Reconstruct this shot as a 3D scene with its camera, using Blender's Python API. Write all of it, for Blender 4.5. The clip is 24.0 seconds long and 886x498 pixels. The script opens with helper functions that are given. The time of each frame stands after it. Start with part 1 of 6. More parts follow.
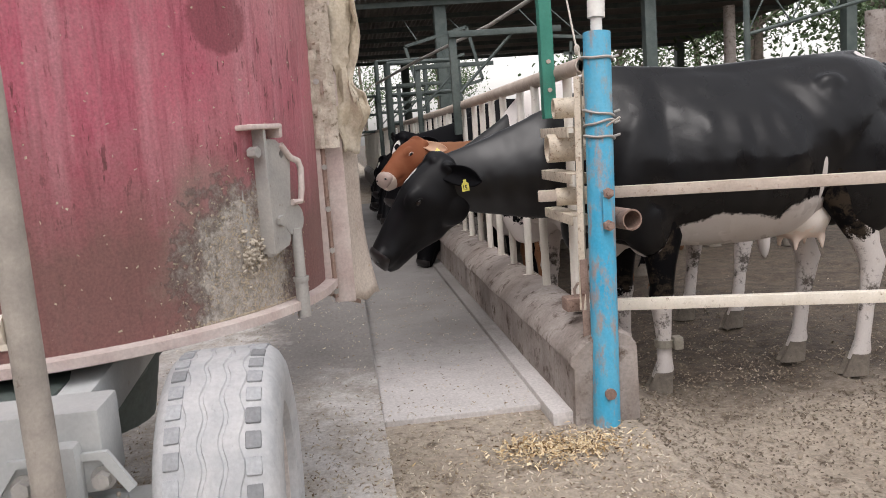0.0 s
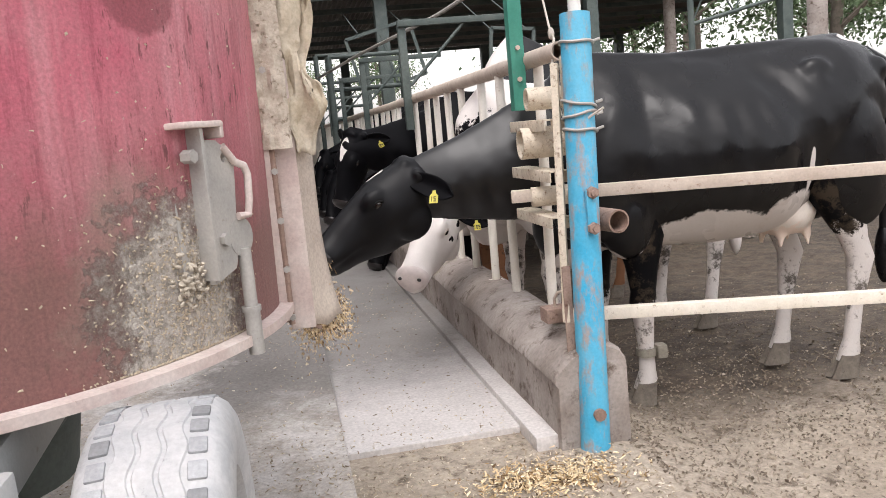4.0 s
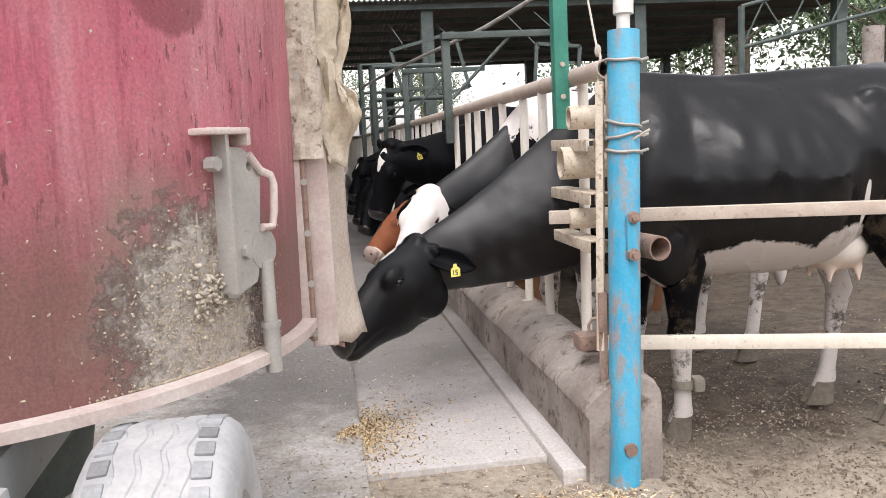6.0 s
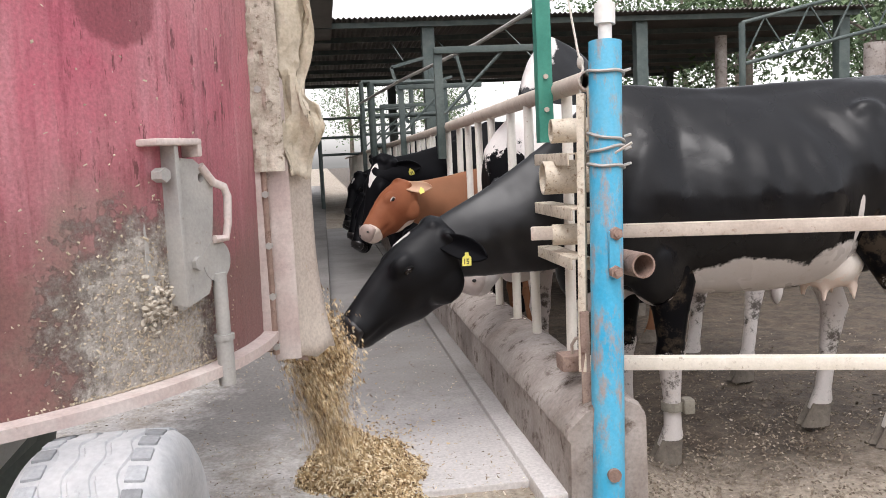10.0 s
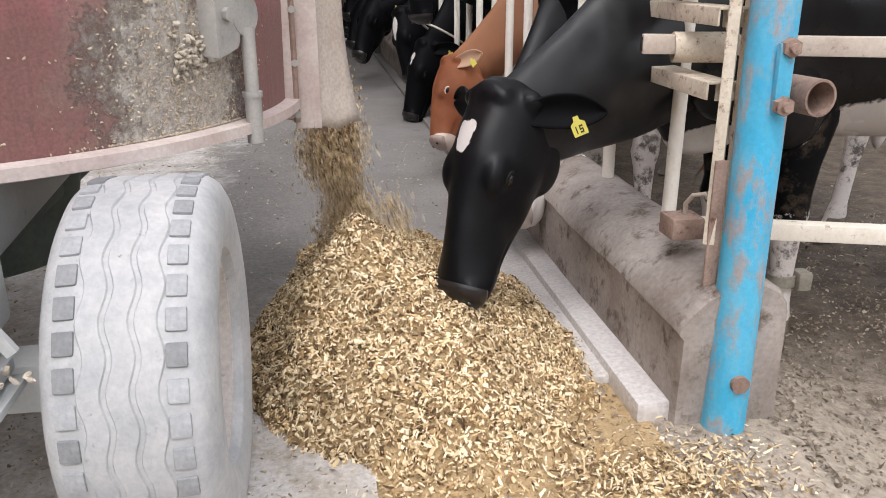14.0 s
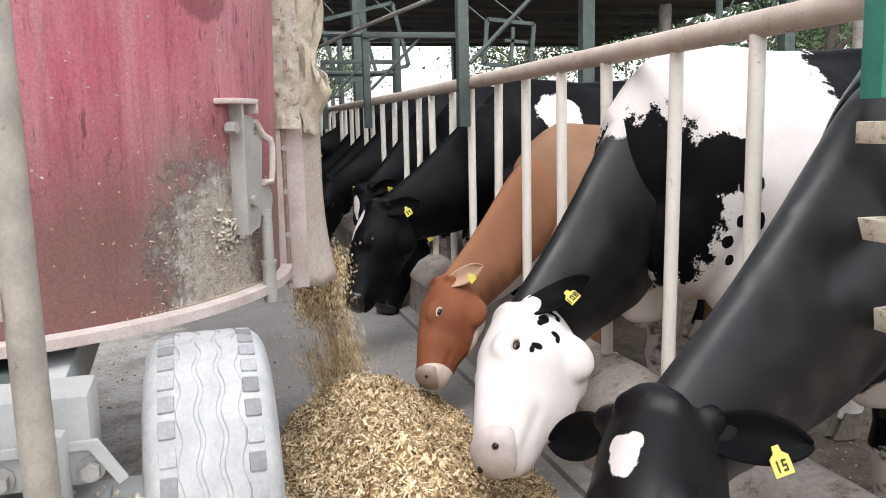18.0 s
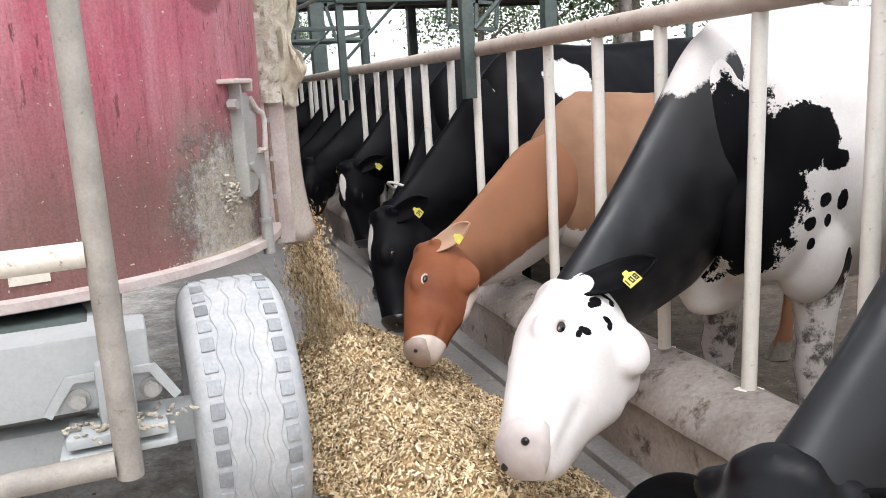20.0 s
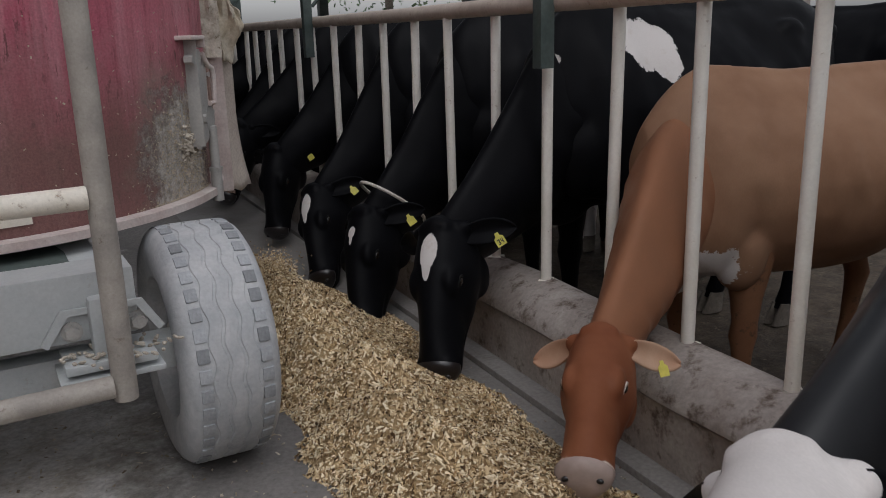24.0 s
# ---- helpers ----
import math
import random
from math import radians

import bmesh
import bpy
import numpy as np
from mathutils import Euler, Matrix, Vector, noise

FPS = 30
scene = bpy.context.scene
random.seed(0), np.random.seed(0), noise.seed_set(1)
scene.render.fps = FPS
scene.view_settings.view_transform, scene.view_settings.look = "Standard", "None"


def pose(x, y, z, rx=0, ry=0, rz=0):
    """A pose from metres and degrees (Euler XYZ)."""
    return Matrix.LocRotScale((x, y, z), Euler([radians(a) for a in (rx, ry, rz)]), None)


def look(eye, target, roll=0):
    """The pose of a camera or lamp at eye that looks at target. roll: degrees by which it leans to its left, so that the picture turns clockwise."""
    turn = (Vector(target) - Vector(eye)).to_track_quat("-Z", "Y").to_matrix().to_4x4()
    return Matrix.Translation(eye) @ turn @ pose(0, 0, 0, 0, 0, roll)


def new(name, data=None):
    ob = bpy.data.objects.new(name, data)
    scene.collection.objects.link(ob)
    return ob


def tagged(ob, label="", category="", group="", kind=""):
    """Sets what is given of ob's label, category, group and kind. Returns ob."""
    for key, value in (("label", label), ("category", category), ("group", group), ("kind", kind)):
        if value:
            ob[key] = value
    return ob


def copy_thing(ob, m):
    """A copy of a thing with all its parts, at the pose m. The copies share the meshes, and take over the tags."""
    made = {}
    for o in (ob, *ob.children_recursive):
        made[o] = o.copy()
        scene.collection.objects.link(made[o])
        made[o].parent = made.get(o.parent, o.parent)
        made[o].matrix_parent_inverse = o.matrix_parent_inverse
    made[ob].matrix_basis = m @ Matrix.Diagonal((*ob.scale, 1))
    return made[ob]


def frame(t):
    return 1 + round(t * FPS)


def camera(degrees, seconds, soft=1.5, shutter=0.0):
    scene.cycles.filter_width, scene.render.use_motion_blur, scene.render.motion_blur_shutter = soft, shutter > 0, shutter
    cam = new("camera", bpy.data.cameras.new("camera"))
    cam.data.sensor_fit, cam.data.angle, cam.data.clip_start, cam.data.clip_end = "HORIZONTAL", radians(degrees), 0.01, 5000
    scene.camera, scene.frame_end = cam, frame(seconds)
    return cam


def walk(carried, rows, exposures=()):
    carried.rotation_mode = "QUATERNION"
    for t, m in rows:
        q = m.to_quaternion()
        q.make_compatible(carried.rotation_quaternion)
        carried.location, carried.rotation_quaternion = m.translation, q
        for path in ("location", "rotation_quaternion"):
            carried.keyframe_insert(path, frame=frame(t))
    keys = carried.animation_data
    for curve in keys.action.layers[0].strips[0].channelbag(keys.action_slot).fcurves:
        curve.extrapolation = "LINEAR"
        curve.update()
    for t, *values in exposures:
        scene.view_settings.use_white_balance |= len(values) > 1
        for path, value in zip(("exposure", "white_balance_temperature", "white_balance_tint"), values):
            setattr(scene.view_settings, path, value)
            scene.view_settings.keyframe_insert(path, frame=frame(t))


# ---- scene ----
# exposure, in stops, along the clip
EXPOSURES = [(0, 0.85, 6600, 14), (2.5, 1.02, 6600, 14), (5, 1.33, 6600, 14), (9, 1.26, 6500, 14), (12, 1.2, 6450, 13), (14, 1.2, 6450, 13), (15, 1.18, 6450, 10), (16, 1.02, 6400, 9), (17, 0.89, 6450, 10), (18, 1.40, 6350, 10), (19, 1.45, 6250, 10), (21.5, 1.45, 6250, 10), (22.5, 1.22, 6200, 10), (23.4, 0.42, 6200, 12), (24, -0.12, 6200, 12)]
cam = camera(57.3, 24.0, soft=0.75, shutter=0.25)
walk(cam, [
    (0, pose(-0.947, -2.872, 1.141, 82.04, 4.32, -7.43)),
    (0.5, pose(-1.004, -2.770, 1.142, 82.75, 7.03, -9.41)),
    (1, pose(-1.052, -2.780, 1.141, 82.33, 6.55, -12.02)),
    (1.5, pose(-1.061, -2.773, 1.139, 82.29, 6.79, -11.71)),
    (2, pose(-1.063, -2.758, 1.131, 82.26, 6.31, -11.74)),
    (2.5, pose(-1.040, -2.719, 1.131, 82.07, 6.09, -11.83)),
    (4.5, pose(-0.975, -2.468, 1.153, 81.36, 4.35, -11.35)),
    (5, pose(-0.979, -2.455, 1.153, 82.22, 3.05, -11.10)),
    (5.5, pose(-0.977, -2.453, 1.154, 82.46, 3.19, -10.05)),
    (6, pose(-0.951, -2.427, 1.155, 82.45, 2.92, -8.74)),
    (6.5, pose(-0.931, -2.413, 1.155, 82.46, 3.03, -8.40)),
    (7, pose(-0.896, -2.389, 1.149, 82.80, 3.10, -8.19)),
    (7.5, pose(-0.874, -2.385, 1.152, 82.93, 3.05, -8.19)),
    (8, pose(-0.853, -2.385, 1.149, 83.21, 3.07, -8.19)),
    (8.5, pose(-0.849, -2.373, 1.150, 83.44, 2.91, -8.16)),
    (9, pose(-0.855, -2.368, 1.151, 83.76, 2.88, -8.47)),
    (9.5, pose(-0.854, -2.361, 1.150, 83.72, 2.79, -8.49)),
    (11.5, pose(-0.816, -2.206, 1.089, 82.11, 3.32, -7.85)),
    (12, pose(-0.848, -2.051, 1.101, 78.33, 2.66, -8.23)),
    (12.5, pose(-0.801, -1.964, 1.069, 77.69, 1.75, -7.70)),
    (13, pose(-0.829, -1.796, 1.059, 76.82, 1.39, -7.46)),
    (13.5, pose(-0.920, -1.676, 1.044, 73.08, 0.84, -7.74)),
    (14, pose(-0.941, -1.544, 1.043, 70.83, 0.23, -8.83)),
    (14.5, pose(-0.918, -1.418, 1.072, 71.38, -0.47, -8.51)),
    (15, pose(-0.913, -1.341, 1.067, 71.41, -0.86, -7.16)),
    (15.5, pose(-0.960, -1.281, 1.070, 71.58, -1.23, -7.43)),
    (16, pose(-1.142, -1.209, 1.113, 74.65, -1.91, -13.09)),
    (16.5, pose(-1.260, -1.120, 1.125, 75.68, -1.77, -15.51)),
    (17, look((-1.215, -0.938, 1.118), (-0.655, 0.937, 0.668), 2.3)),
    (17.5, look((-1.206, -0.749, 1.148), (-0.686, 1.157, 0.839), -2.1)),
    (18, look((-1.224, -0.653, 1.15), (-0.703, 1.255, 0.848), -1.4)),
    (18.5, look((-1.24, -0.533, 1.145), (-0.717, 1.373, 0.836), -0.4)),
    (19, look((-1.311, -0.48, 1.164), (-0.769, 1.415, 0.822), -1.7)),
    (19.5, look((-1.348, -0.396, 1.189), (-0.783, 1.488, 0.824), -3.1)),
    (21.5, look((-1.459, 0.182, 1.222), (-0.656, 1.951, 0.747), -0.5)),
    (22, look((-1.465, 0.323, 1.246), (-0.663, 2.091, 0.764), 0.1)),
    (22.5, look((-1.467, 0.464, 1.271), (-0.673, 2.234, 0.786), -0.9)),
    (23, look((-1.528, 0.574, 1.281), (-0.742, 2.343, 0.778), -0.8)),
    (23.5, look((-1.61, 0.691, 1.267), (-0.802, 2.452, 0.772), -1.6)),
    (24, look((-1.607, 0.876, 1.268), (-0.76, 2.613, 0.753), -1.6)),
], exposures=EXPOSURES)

# ---------------------------------------------------------------- light
world = bpy.data.worlds.new("overcast_sky")
scene.world = world
world.use_nodes = True
wn = world.node_tree
sky = wn.nodes.new("ShaderNodeTexSky")
sky.sky_type = "NISHITA"
sky.sun_disc = False
sky.sun_elevation, sky.sun_rotation = radians(62), radians(200)
sky.air_density, sky.dust_density, sky.ozone_density = 1.4, 2.5, 0.8
bg = wn.nodes["Background"]
bg.inputs["Strength"].default_value = 0.15
grey = wn.nodes.new("ShaderNodeHueSaturation")
grey.inputs["Saturation"].default_value = 0.14
wn.links.new(sky.outputs[0], grey.inputs["Color"])
wn.links.new(grey.outputs[0], bg.inputs["Color"])
sun = new("sun", bpy.data.lights.new("sun", "SUN"))
sun.data.energy, sun.data.angle, sun.data.color = 0.3, radians(30), (1.0, 0.985, 0.96)
sun.matrix_world = look((-3, -8, 12), (0, 0, 0))


# ---------------------------------------------------------------- materials
def nodes_of(m):
    m.use_nodes = True
    t = m.node_tree
    return t, t.nodes["Principled BSDF"]


def noise_at(t, vec, scale, detail=5.0, rough=0.6):
    n = t.nodes.new("ShaderNodeTexNoise")
    n.inputs["Scale"].default_value = scale
    n.inputs["Detail"].default_value = detail
    n.inputs["Roughness"].default_value = rough
    t.links.new(vec, n.inputs["Vector"])
    return n.outputs["Fac"]


def stretch(t, vec, k):
    m = t.nodes.new("ShaderNodeMapping")
    m.inputs["Scale"].default_value = k
    t.links.new(vec, m.inputs["Vector"])
    return m.outputs[0]


def ramp(t, fac, stops):
    r = t.nodes.new("ShaderNodeValToRGB")
    while len(r.color_ramp.elements) < len(stops):
        r.color_ramp.elements.new(0.5)
    for e, (p, c) in zip(r.color_ramp.elements, stops):
        e.position = p
        e.color = (*c, 1) if len(c) == 3 else c
    t.links.new(fac, r.inputs[0])
    return r.outputs[0]


def step(t, fac, lo, hi):
    r = t.nodes.new("ShaderNodeMapRange")
    r.inputs["From Min"].default_value, r.inputs["From Max"].default_value = lo, hi
    t.links.new(fac, r.inputs["Value"])
    return r.outputs[0]


def mix(t, fac, a, b, how="MIX"):
    m = t.nodes.new("ShaderNodeMix")
    m.data_type, m.blend_type = "RGBA", how
    for k, v in (("Factor", fac), (6, a), (7, b)):
        s = m.inputs[k] if k != "Factor" else m.inputs[0]
        if isinstance(v, (int, float)):
            s.default_value = v
        elif isinstance(v, tuple):
            s.default_value = (*v, 1)
        else:
            t.links.new(v, s)
    return m.outputs[2]


def maths(t, op, a, b):
    m = t.nodes.new("ShaderNodeMath")
    m.operation = op
    for s, v in zip(m.inputs, (a, b)):
        if isinstance(v, (int, float)):
            s.default_value = v
        else:
            t.links.new(v, s)
    return m.outputs[0]


def bump_into(t, p, height, strength, dist=0.01):
    b = t.nodes.new("ShaderNodeBump")
    b.inputs["Strength"].default_value = strength
    b.inputs["Distance"].default_value = dist
    t.links.new(height, b.inputs["Height"])
    t.links.new(b.outputs[0], p.inputs["Normal"])


def coords(t):
    return t.nodes.new("ShaderNodeTexCoord").outputs["Object"]


def worn(name, main, second, dirt, scale=6.0, fine=60.0, much=0.5, rough=0.7, metal=0.0, bump=0.25, squeeze=(1, 1, 1), vary=0.0, grain=0.3):
    """A used surface: main colour drifting to a second, with flecks of dirt and a fine grain."""
    m = bpy.data.materials.new(name)
    t, p = nodes_of(m)
    v = stretch(t, coords(t), squeeze)
    a = noise_at(t, v, scale)
    c = mix(t, step(t, a, 0.35, 0.68), main, second)
    d = noise_at(t, v, scale * 3.1, 8.0, 0.7)
    k = step(t, d, 0.72 - 0.3 * much, 0.86 - 0.3 * much)
    c = mix(t, k, c, dirt)
    g = noise_at(t, coords(t), fine, 4.0)
    c = mix(t, grain, c, ramp(t, g, [(0.3, (0.45, 0.45, 0.45)), (0.7, (1.5, 1.5, 1.5))]), "MULTIPLY")
    if vary:
        o = t.nodes.new("ShaderNodeObjectInfo")
        c = mix(t, vary, c, ramp(t, o.outputs["Random"], [(0, (0.5, 0.5, 0.5)), (1, (1.4, 1.4, 1.4))]), "MULTIPLY")
    t.links.new(c, p.inputs["Base Color"])
    t.links.new(ramp(t, k, [(0, (rough,) * 3), (1, (min(1, rough + 0.25),) * 3)]), p.inputs["Roughness"])
    p.inputs["Metallic"].default_value = metal
    h = mix(t, 0.5, g, k)
    bump_into(t, p, h, bump, 0.006)
    return m


def coat(name, base, white=(0.63, 0.585, 0.55), patches=(), holes=(), edge=0.25, speck=18.0, rough=0.5, tint=None, grain=16.0, dirt=None, fold=1.0, spec=0.075, bloom=0.0):
    """Short hair: base colour with ragged patches, each a centre and three half sizes in the part's space; holes are base-coloured again."""
    m = bpy.data.materials.new(name)
    t, p = nodes_of(m)
    v = coords(t)
    wob = maths(t, "ADD", maths(t, "MULTIPLY", noise_at(t, v, grain, 4.0, 0.6), 0.75), maths(t, "MULTIPLY", noise_at(t, v, grain * 7, 3.0, 0.6), 0.25))

    def mask(items):
        out = None
        for (x, y, z), (rx, ry, rz) in items:
            mp = t.nodes.new("ShaderNodeMapping")
            mp.inputs["Location"].default_value = (-x / rx, -y / ry, -z / rz)
            mp.inputs["Scale"].default_value = (1 / rx, 1 / ry, 1 / rz)
            t.links.new(v, mp.inputs["Vector"])
            ln = t.nodes.new("ShaderNodeVectorMath")
            ln.operation = "LENGTH"
            t.links.new(mp.outputs[0], ln.inputs[0])
            d = maths(t, "ADD", ln.outputs["Value"], maths(t, "MULTIPLY", maths(t, "SUBTRACT", wob, 0.5), edge * 7))
            s = step(t, d, 1.03, 0.97)
            out = s if out is None else maths(t, "MAXIMUM", out, s)
        return out

    broad = noise_at(t, v, 3.0, 4.0)
    c = mix(t, step(t, broad, 0.3, 0.7), base, tint or tuple(min(1, k * 1.3) for k in base))
    w = mix(t, step(t, noise_at(t, v, speck, 8.0, 0.75), 0.56, 0.75), white, tuple(k * f for k, f in zip(white, (0.86, 0.81, 0.74))))
    if patches:
        pm = mask(patches)
        if holes:
            pm = maths(t, "MULTIPLY", pm, maths(t, "SUBTRACT", 1.0, mask(holes)))
        c = mix(t, pm, c, w)
    hair = noise_at(t, stretch(t, v, (1.0, 1.0, 0.35)), 260.0, 3.0)
    c = mix(t, 0.12, c, ramp(t, hair, [(0.3, (0.6, 0.6, 0.6)), (0.7, (1.35, 1.35, 1.35))]), "MULTIPLY")
    dust = step(t, noise_at(t, v, 60.0, 6.0, 0.8), 0.70, 0.78)
    c = mix(t, maths(t, "MULTIPLY", dust, 0.06), c, (0.30, 0.26, 0.2))
    if dirt:
        mud = step(t, noise_at(t, v, 7.0, 8.0, 0.75), 0.62 - 0.2 * dirt, 0.70 - 0.2 * dirt)
        c = mix(t, maths(t, "MULTIPLY", mud, 0.85), c, (0.045, 0.034, 0.024))
    t.links.new(c, p.inputs["Base Color"])
    sheen = noise_at(t, stretch(t, v, (1.0, 1.0, 0.6)), 5.0, 3.0, 0.55)
    t.links.new(ramp(t, sheen, [(0.35, (rough - 0.10,) * 3), (0.65, (rough + 0.14,) * 3)]), p.inputs["Roughness"])
    p.inputs["Specular IOR Level"].default_value = spec
    # bloom puts a bluish glow into the coat in place of reflected sky
    p.inputs["Sheen Weight"].default_value, p.inputs["Sheen Roughness"].default_value = bloom, 0.35
    p.inputs["Sheen Tint"].default_value = (0.72, 0.80, 1.0, 1)
    relief = maths(t, "ADD", maths(t, "MULTIPLY", hair, 0.012), maths(t, "ADD", noise_at(t, v, 3.8, 1.5, 0.4), maths(t, "MULTIPLY", noise_at(t, v, 15.0, 2.0, 0.5), 0.07)))
    bump_into(t, p, relief, 0.5, 0.035 * fold)
    return m


def plain(name, col, rough=0.6, metal=0.0, spec=0.5):
    m = bpy.data.materials.new(name)
    t, p = nodes_of(m)
    g = noise_at(t, coords(t), 25.0, 5.0)
    c = mix(t, 0.5, col, ramp(t, g, [(0.3, (0.7, 0.7, 0.7)), (0.7, (1.2, 1.2, 1.2))]), "MULTIPLY")
    t.links.new(c, p.inputs["Base Color"])
    p.inputs["Roughness"].default_value, p.inputs["Metallic"].default_value = rough, metal
    p.inputs["Specular IOR Level"].default_value = spec
    return m


def island_mat(name, stops, rough=0.85):
    """Loose pieces in one mesh, each of its own shade."""
    m = bpy.data.materials.new(name)
    t, p = nodes_of(m)
    g = t.nodes.new("ShaderNodeNewGeometry")
    c = ramp(t, g.outputs["Random Per Island"], stops)
    n = noise_at(t, coords(t), 7.0, 3.0)
    c = mix(t, 0.6, c, ramp(t, n, [(0.3, (0.65, 0.65, 0.65)), (0.7, (1.25, 1.25, 1.25))]), "MULTIPLY")
    t.links.new(c, p.inputs["Base Color"])
    p.inputs["Roughness"].default_value = rough
    return m


M = {}
def red_paint():
    """Sun-faded red, streaked downwards, brown with grime low down and pale with dried feed round the latch."""
    m = bpy.data.materials.new("faded_red_paint")
    t, p = nodes_of(m)
    v = coords(t)
    sep = t.nodes.new("ShaderNodeSeparateXYZ")
    t.links.new(v, sep.inputs[0])
    z = sep.outputs["Z"]
    mul = lambda a, b: maths(t, "MULTIPLY", a, b)
    add = lambda a, b: maths(t, "ADD", a, b)
    sub = lambda a, b: maths(t, "SUBTRACT", a, b)
    big = noise_at(t, v, 1.7, 3.0)
    cloud = noise_at(t, v, 5.0, 6.0, 0.7)
    c = mix(t, step(t, big, 0.32, 0.68), (0.42, 0.07, 0.12), (0.50, 0.18, 0.21))
    c = mix(t, mul(step(t, cloud, 0.40, 0.66), 0.55), c, (0.40, 0.17, 0.19))
    st = noise_at(t, stretch(t, v, (1, 1, 0.10)), 34.0, 5.0, 0.75)
    c = mix(t, mul(step(t, st, 0.50, 0.66), 0.75), c, (0.25, 0.05, 0.075))
    st2 = noise_at(t, stretch(t, v, (1, 1, 0.06)), 13.0, 4.0, 0.7)
    c = mix(t, mul(step(t, st2, 0.50, 0.68), 0.6), c, (0.52, 0.27, 0.29))
    # short dark runs where the paint has gone through
    run = step(t, noise_at(t, stretch(t, v, (1, 1, 0.22)), 60.0, 5.0, 0.7), 0.595, 0.64)
    c = mix(t, mul(mul(run, step(t, noise_at(t, v, 4.0, 3.0), 0.40, 0.55)), 0.85), c, (0.10, 0.02, 0.025))
    # brown-grey film that thickens downwards, with a torn upper edge
    grime = add(z, mul(sub(add(mul(noise_at(t, v, 3.0, 7.0, 0.72), 0.6), mul(st2, 0.4)), 0.5), 0.8))
    c = mix(t, mul(step(t, grime, 1.24, 0.90), 0.85), c, (0.165, 0.092, 0.075))
    sp = noise_at(t, v, 42.0, 8.0, 0.78)
    med = noise_at(t, v, 11.0, 5.0, 0.65)

    def blob(cen, rad):
        mp = t.nodes.new("ShaderNodeMapping")
        mp.inputs["Location"].default_value = [-a / b for a, b in zip(cen, rad)]
        mp.inputs["Scale"].default_value = [1 / b for b in rad]
        t.links.new(v, mp.inputs["Vector"])
        ln = t.nodes.new("ShaderNodeVectorMath")
        ln.operation = "LENGTH"
        t.links.new(mp.outputs[0], ln.inputs[0])
        return ln.outputs["Value"]

    # olive-grey wash round the crust, then the crust itself
    cr = blob((-1.19, -0.856, 0.83), (0.19, 0.19, 0.25))
    wash = sub(add(mul(med, 0.9), mul(cloud, 0.5)), mul(cr, 0.5))
    c = mix(t, mul(step(t, wash, 0.02, 0.40), 0.7), c, (0.25, 0.20, 0.16))
    thick = sub(add(mul(sp, 0.8), mul(med, 0.65)), mul(cr, 0.62))
    k = step(t, thick, 0.08, 0.32)
    c = mix(t, mul(k, 0.9), c, mix(t, step(t, sp, 0.4, 0.6), (0.34, 0.31, 0.27), (0.60, 0.56, 0.51)))
    fl = mul(step(t, noise_at(t, v, 95.0, 4.0, 0.6), 0.69, 0.72), step(t, noise_at(t, v, 2.5, 4.0), 0.42, 0.6))
    c = mix(t, mul(fl, 0.7), c, (0.55, 0.46, 0.40))
    stain = add(blob((-1.19, -0.88, 1.45), (0.085, 0.085, 0.085)), mul(sub(cloud, 0.5), 1.2))
    c = mix(t, mul(step(t, stain, 1.05, 0.85), 0.7), c, (0.17, 0.035, 0.045))
    g = noise_at(t, v, 170.0, 4.0)
    c = mix(t, 0.38, c, ramp(t, g, [(0.3, (0.45, 0.45, 0.45)), (0.7, (1.5, 1.5, 1.5))]), "MULTIPLY")
    t.links.new(c, p.inputs["Base Color"])
    t.links.new(ramp(t, k, [(0, (0.5,) * 3), (1, (0.95,) * 3)]), p.inputs["Roughness"])
    bump_into(t, p, add(mul(k, add(sp, med)), mul(g, 0.15)), 0.8, 0.012)
    return m


M["red_paint"] = red_paint()
M["pink_steel"] = worn("dusty_pink_steel", (0.50, 0.40, 0.37), (0.64, 0.57, 0.53), (0.27, 0.16, 0.11), 9, 120, 0.35, 0.7, grain=0.2)
M["grey_steel"] = worn("dusty_grey_steel", (0.36, 0.35, 0.33), (0.46, 0.44, 0.41), (0.22, 0.17, 0.12), 9, 150, 0.3, 0.6, 0.2, grain=0.15)
M["tube_steel"] = worn("dusty_tube_steel", (0.30, 0.27, 0.24), (0.44, 0.40, 0.35), (0.16, 0.11, 0.08), 12, 160, 0.35, 0.65, 0.1, grain=0.15)
M["chassis"] = worn("grey_chassis_paint", (0.42, 0.44, 0.44), (0.50, 0.51, 0.50), (0.32, 0.27, 0.22), 5, 120, 0.25, 0.6, grain=0.1)
M["rubber"] = worn("dusty_tyre_rubber", (0.38, 0.39, 0.40), (0.50, 0.50, 0.50), (0.24, 0.24, 0.24), 14, 90, 0.3, 0.85, 0, 0.5, grain=0.15)
M["rubber_worn"] = worn("bare_tyre_rubber", (0.25, 0.26, 0.27), (0.40, 0.41, 0.42), (0.07, 0.07, 0.07), 16, 120, 0.35, 0.8, 0, 0.5, vary=0.7, grain=0.2)
M["rim"] = worn("dusty_wheel_rim", (0.48, 0.44, 0.41), (0.55, 0.50, 0.46), (0.25, 0.18, 0.14), 9, 90, 0.35, 0.7)
M["flap"] = worn("crusted_flap", (0.42, 0.35, 0.30), (0.54, 0.47, 0.40), (0.42, 0.28, 0.12), 8, 120, 0.35, 0.8)
M["tarp"] = worn("soiled_canvas", (0.42, 0.35, 0.25), (0.54, 0.48, 0.39), (0.26, 0.19, 0.09), 6, 100, 0.3, 0.9)
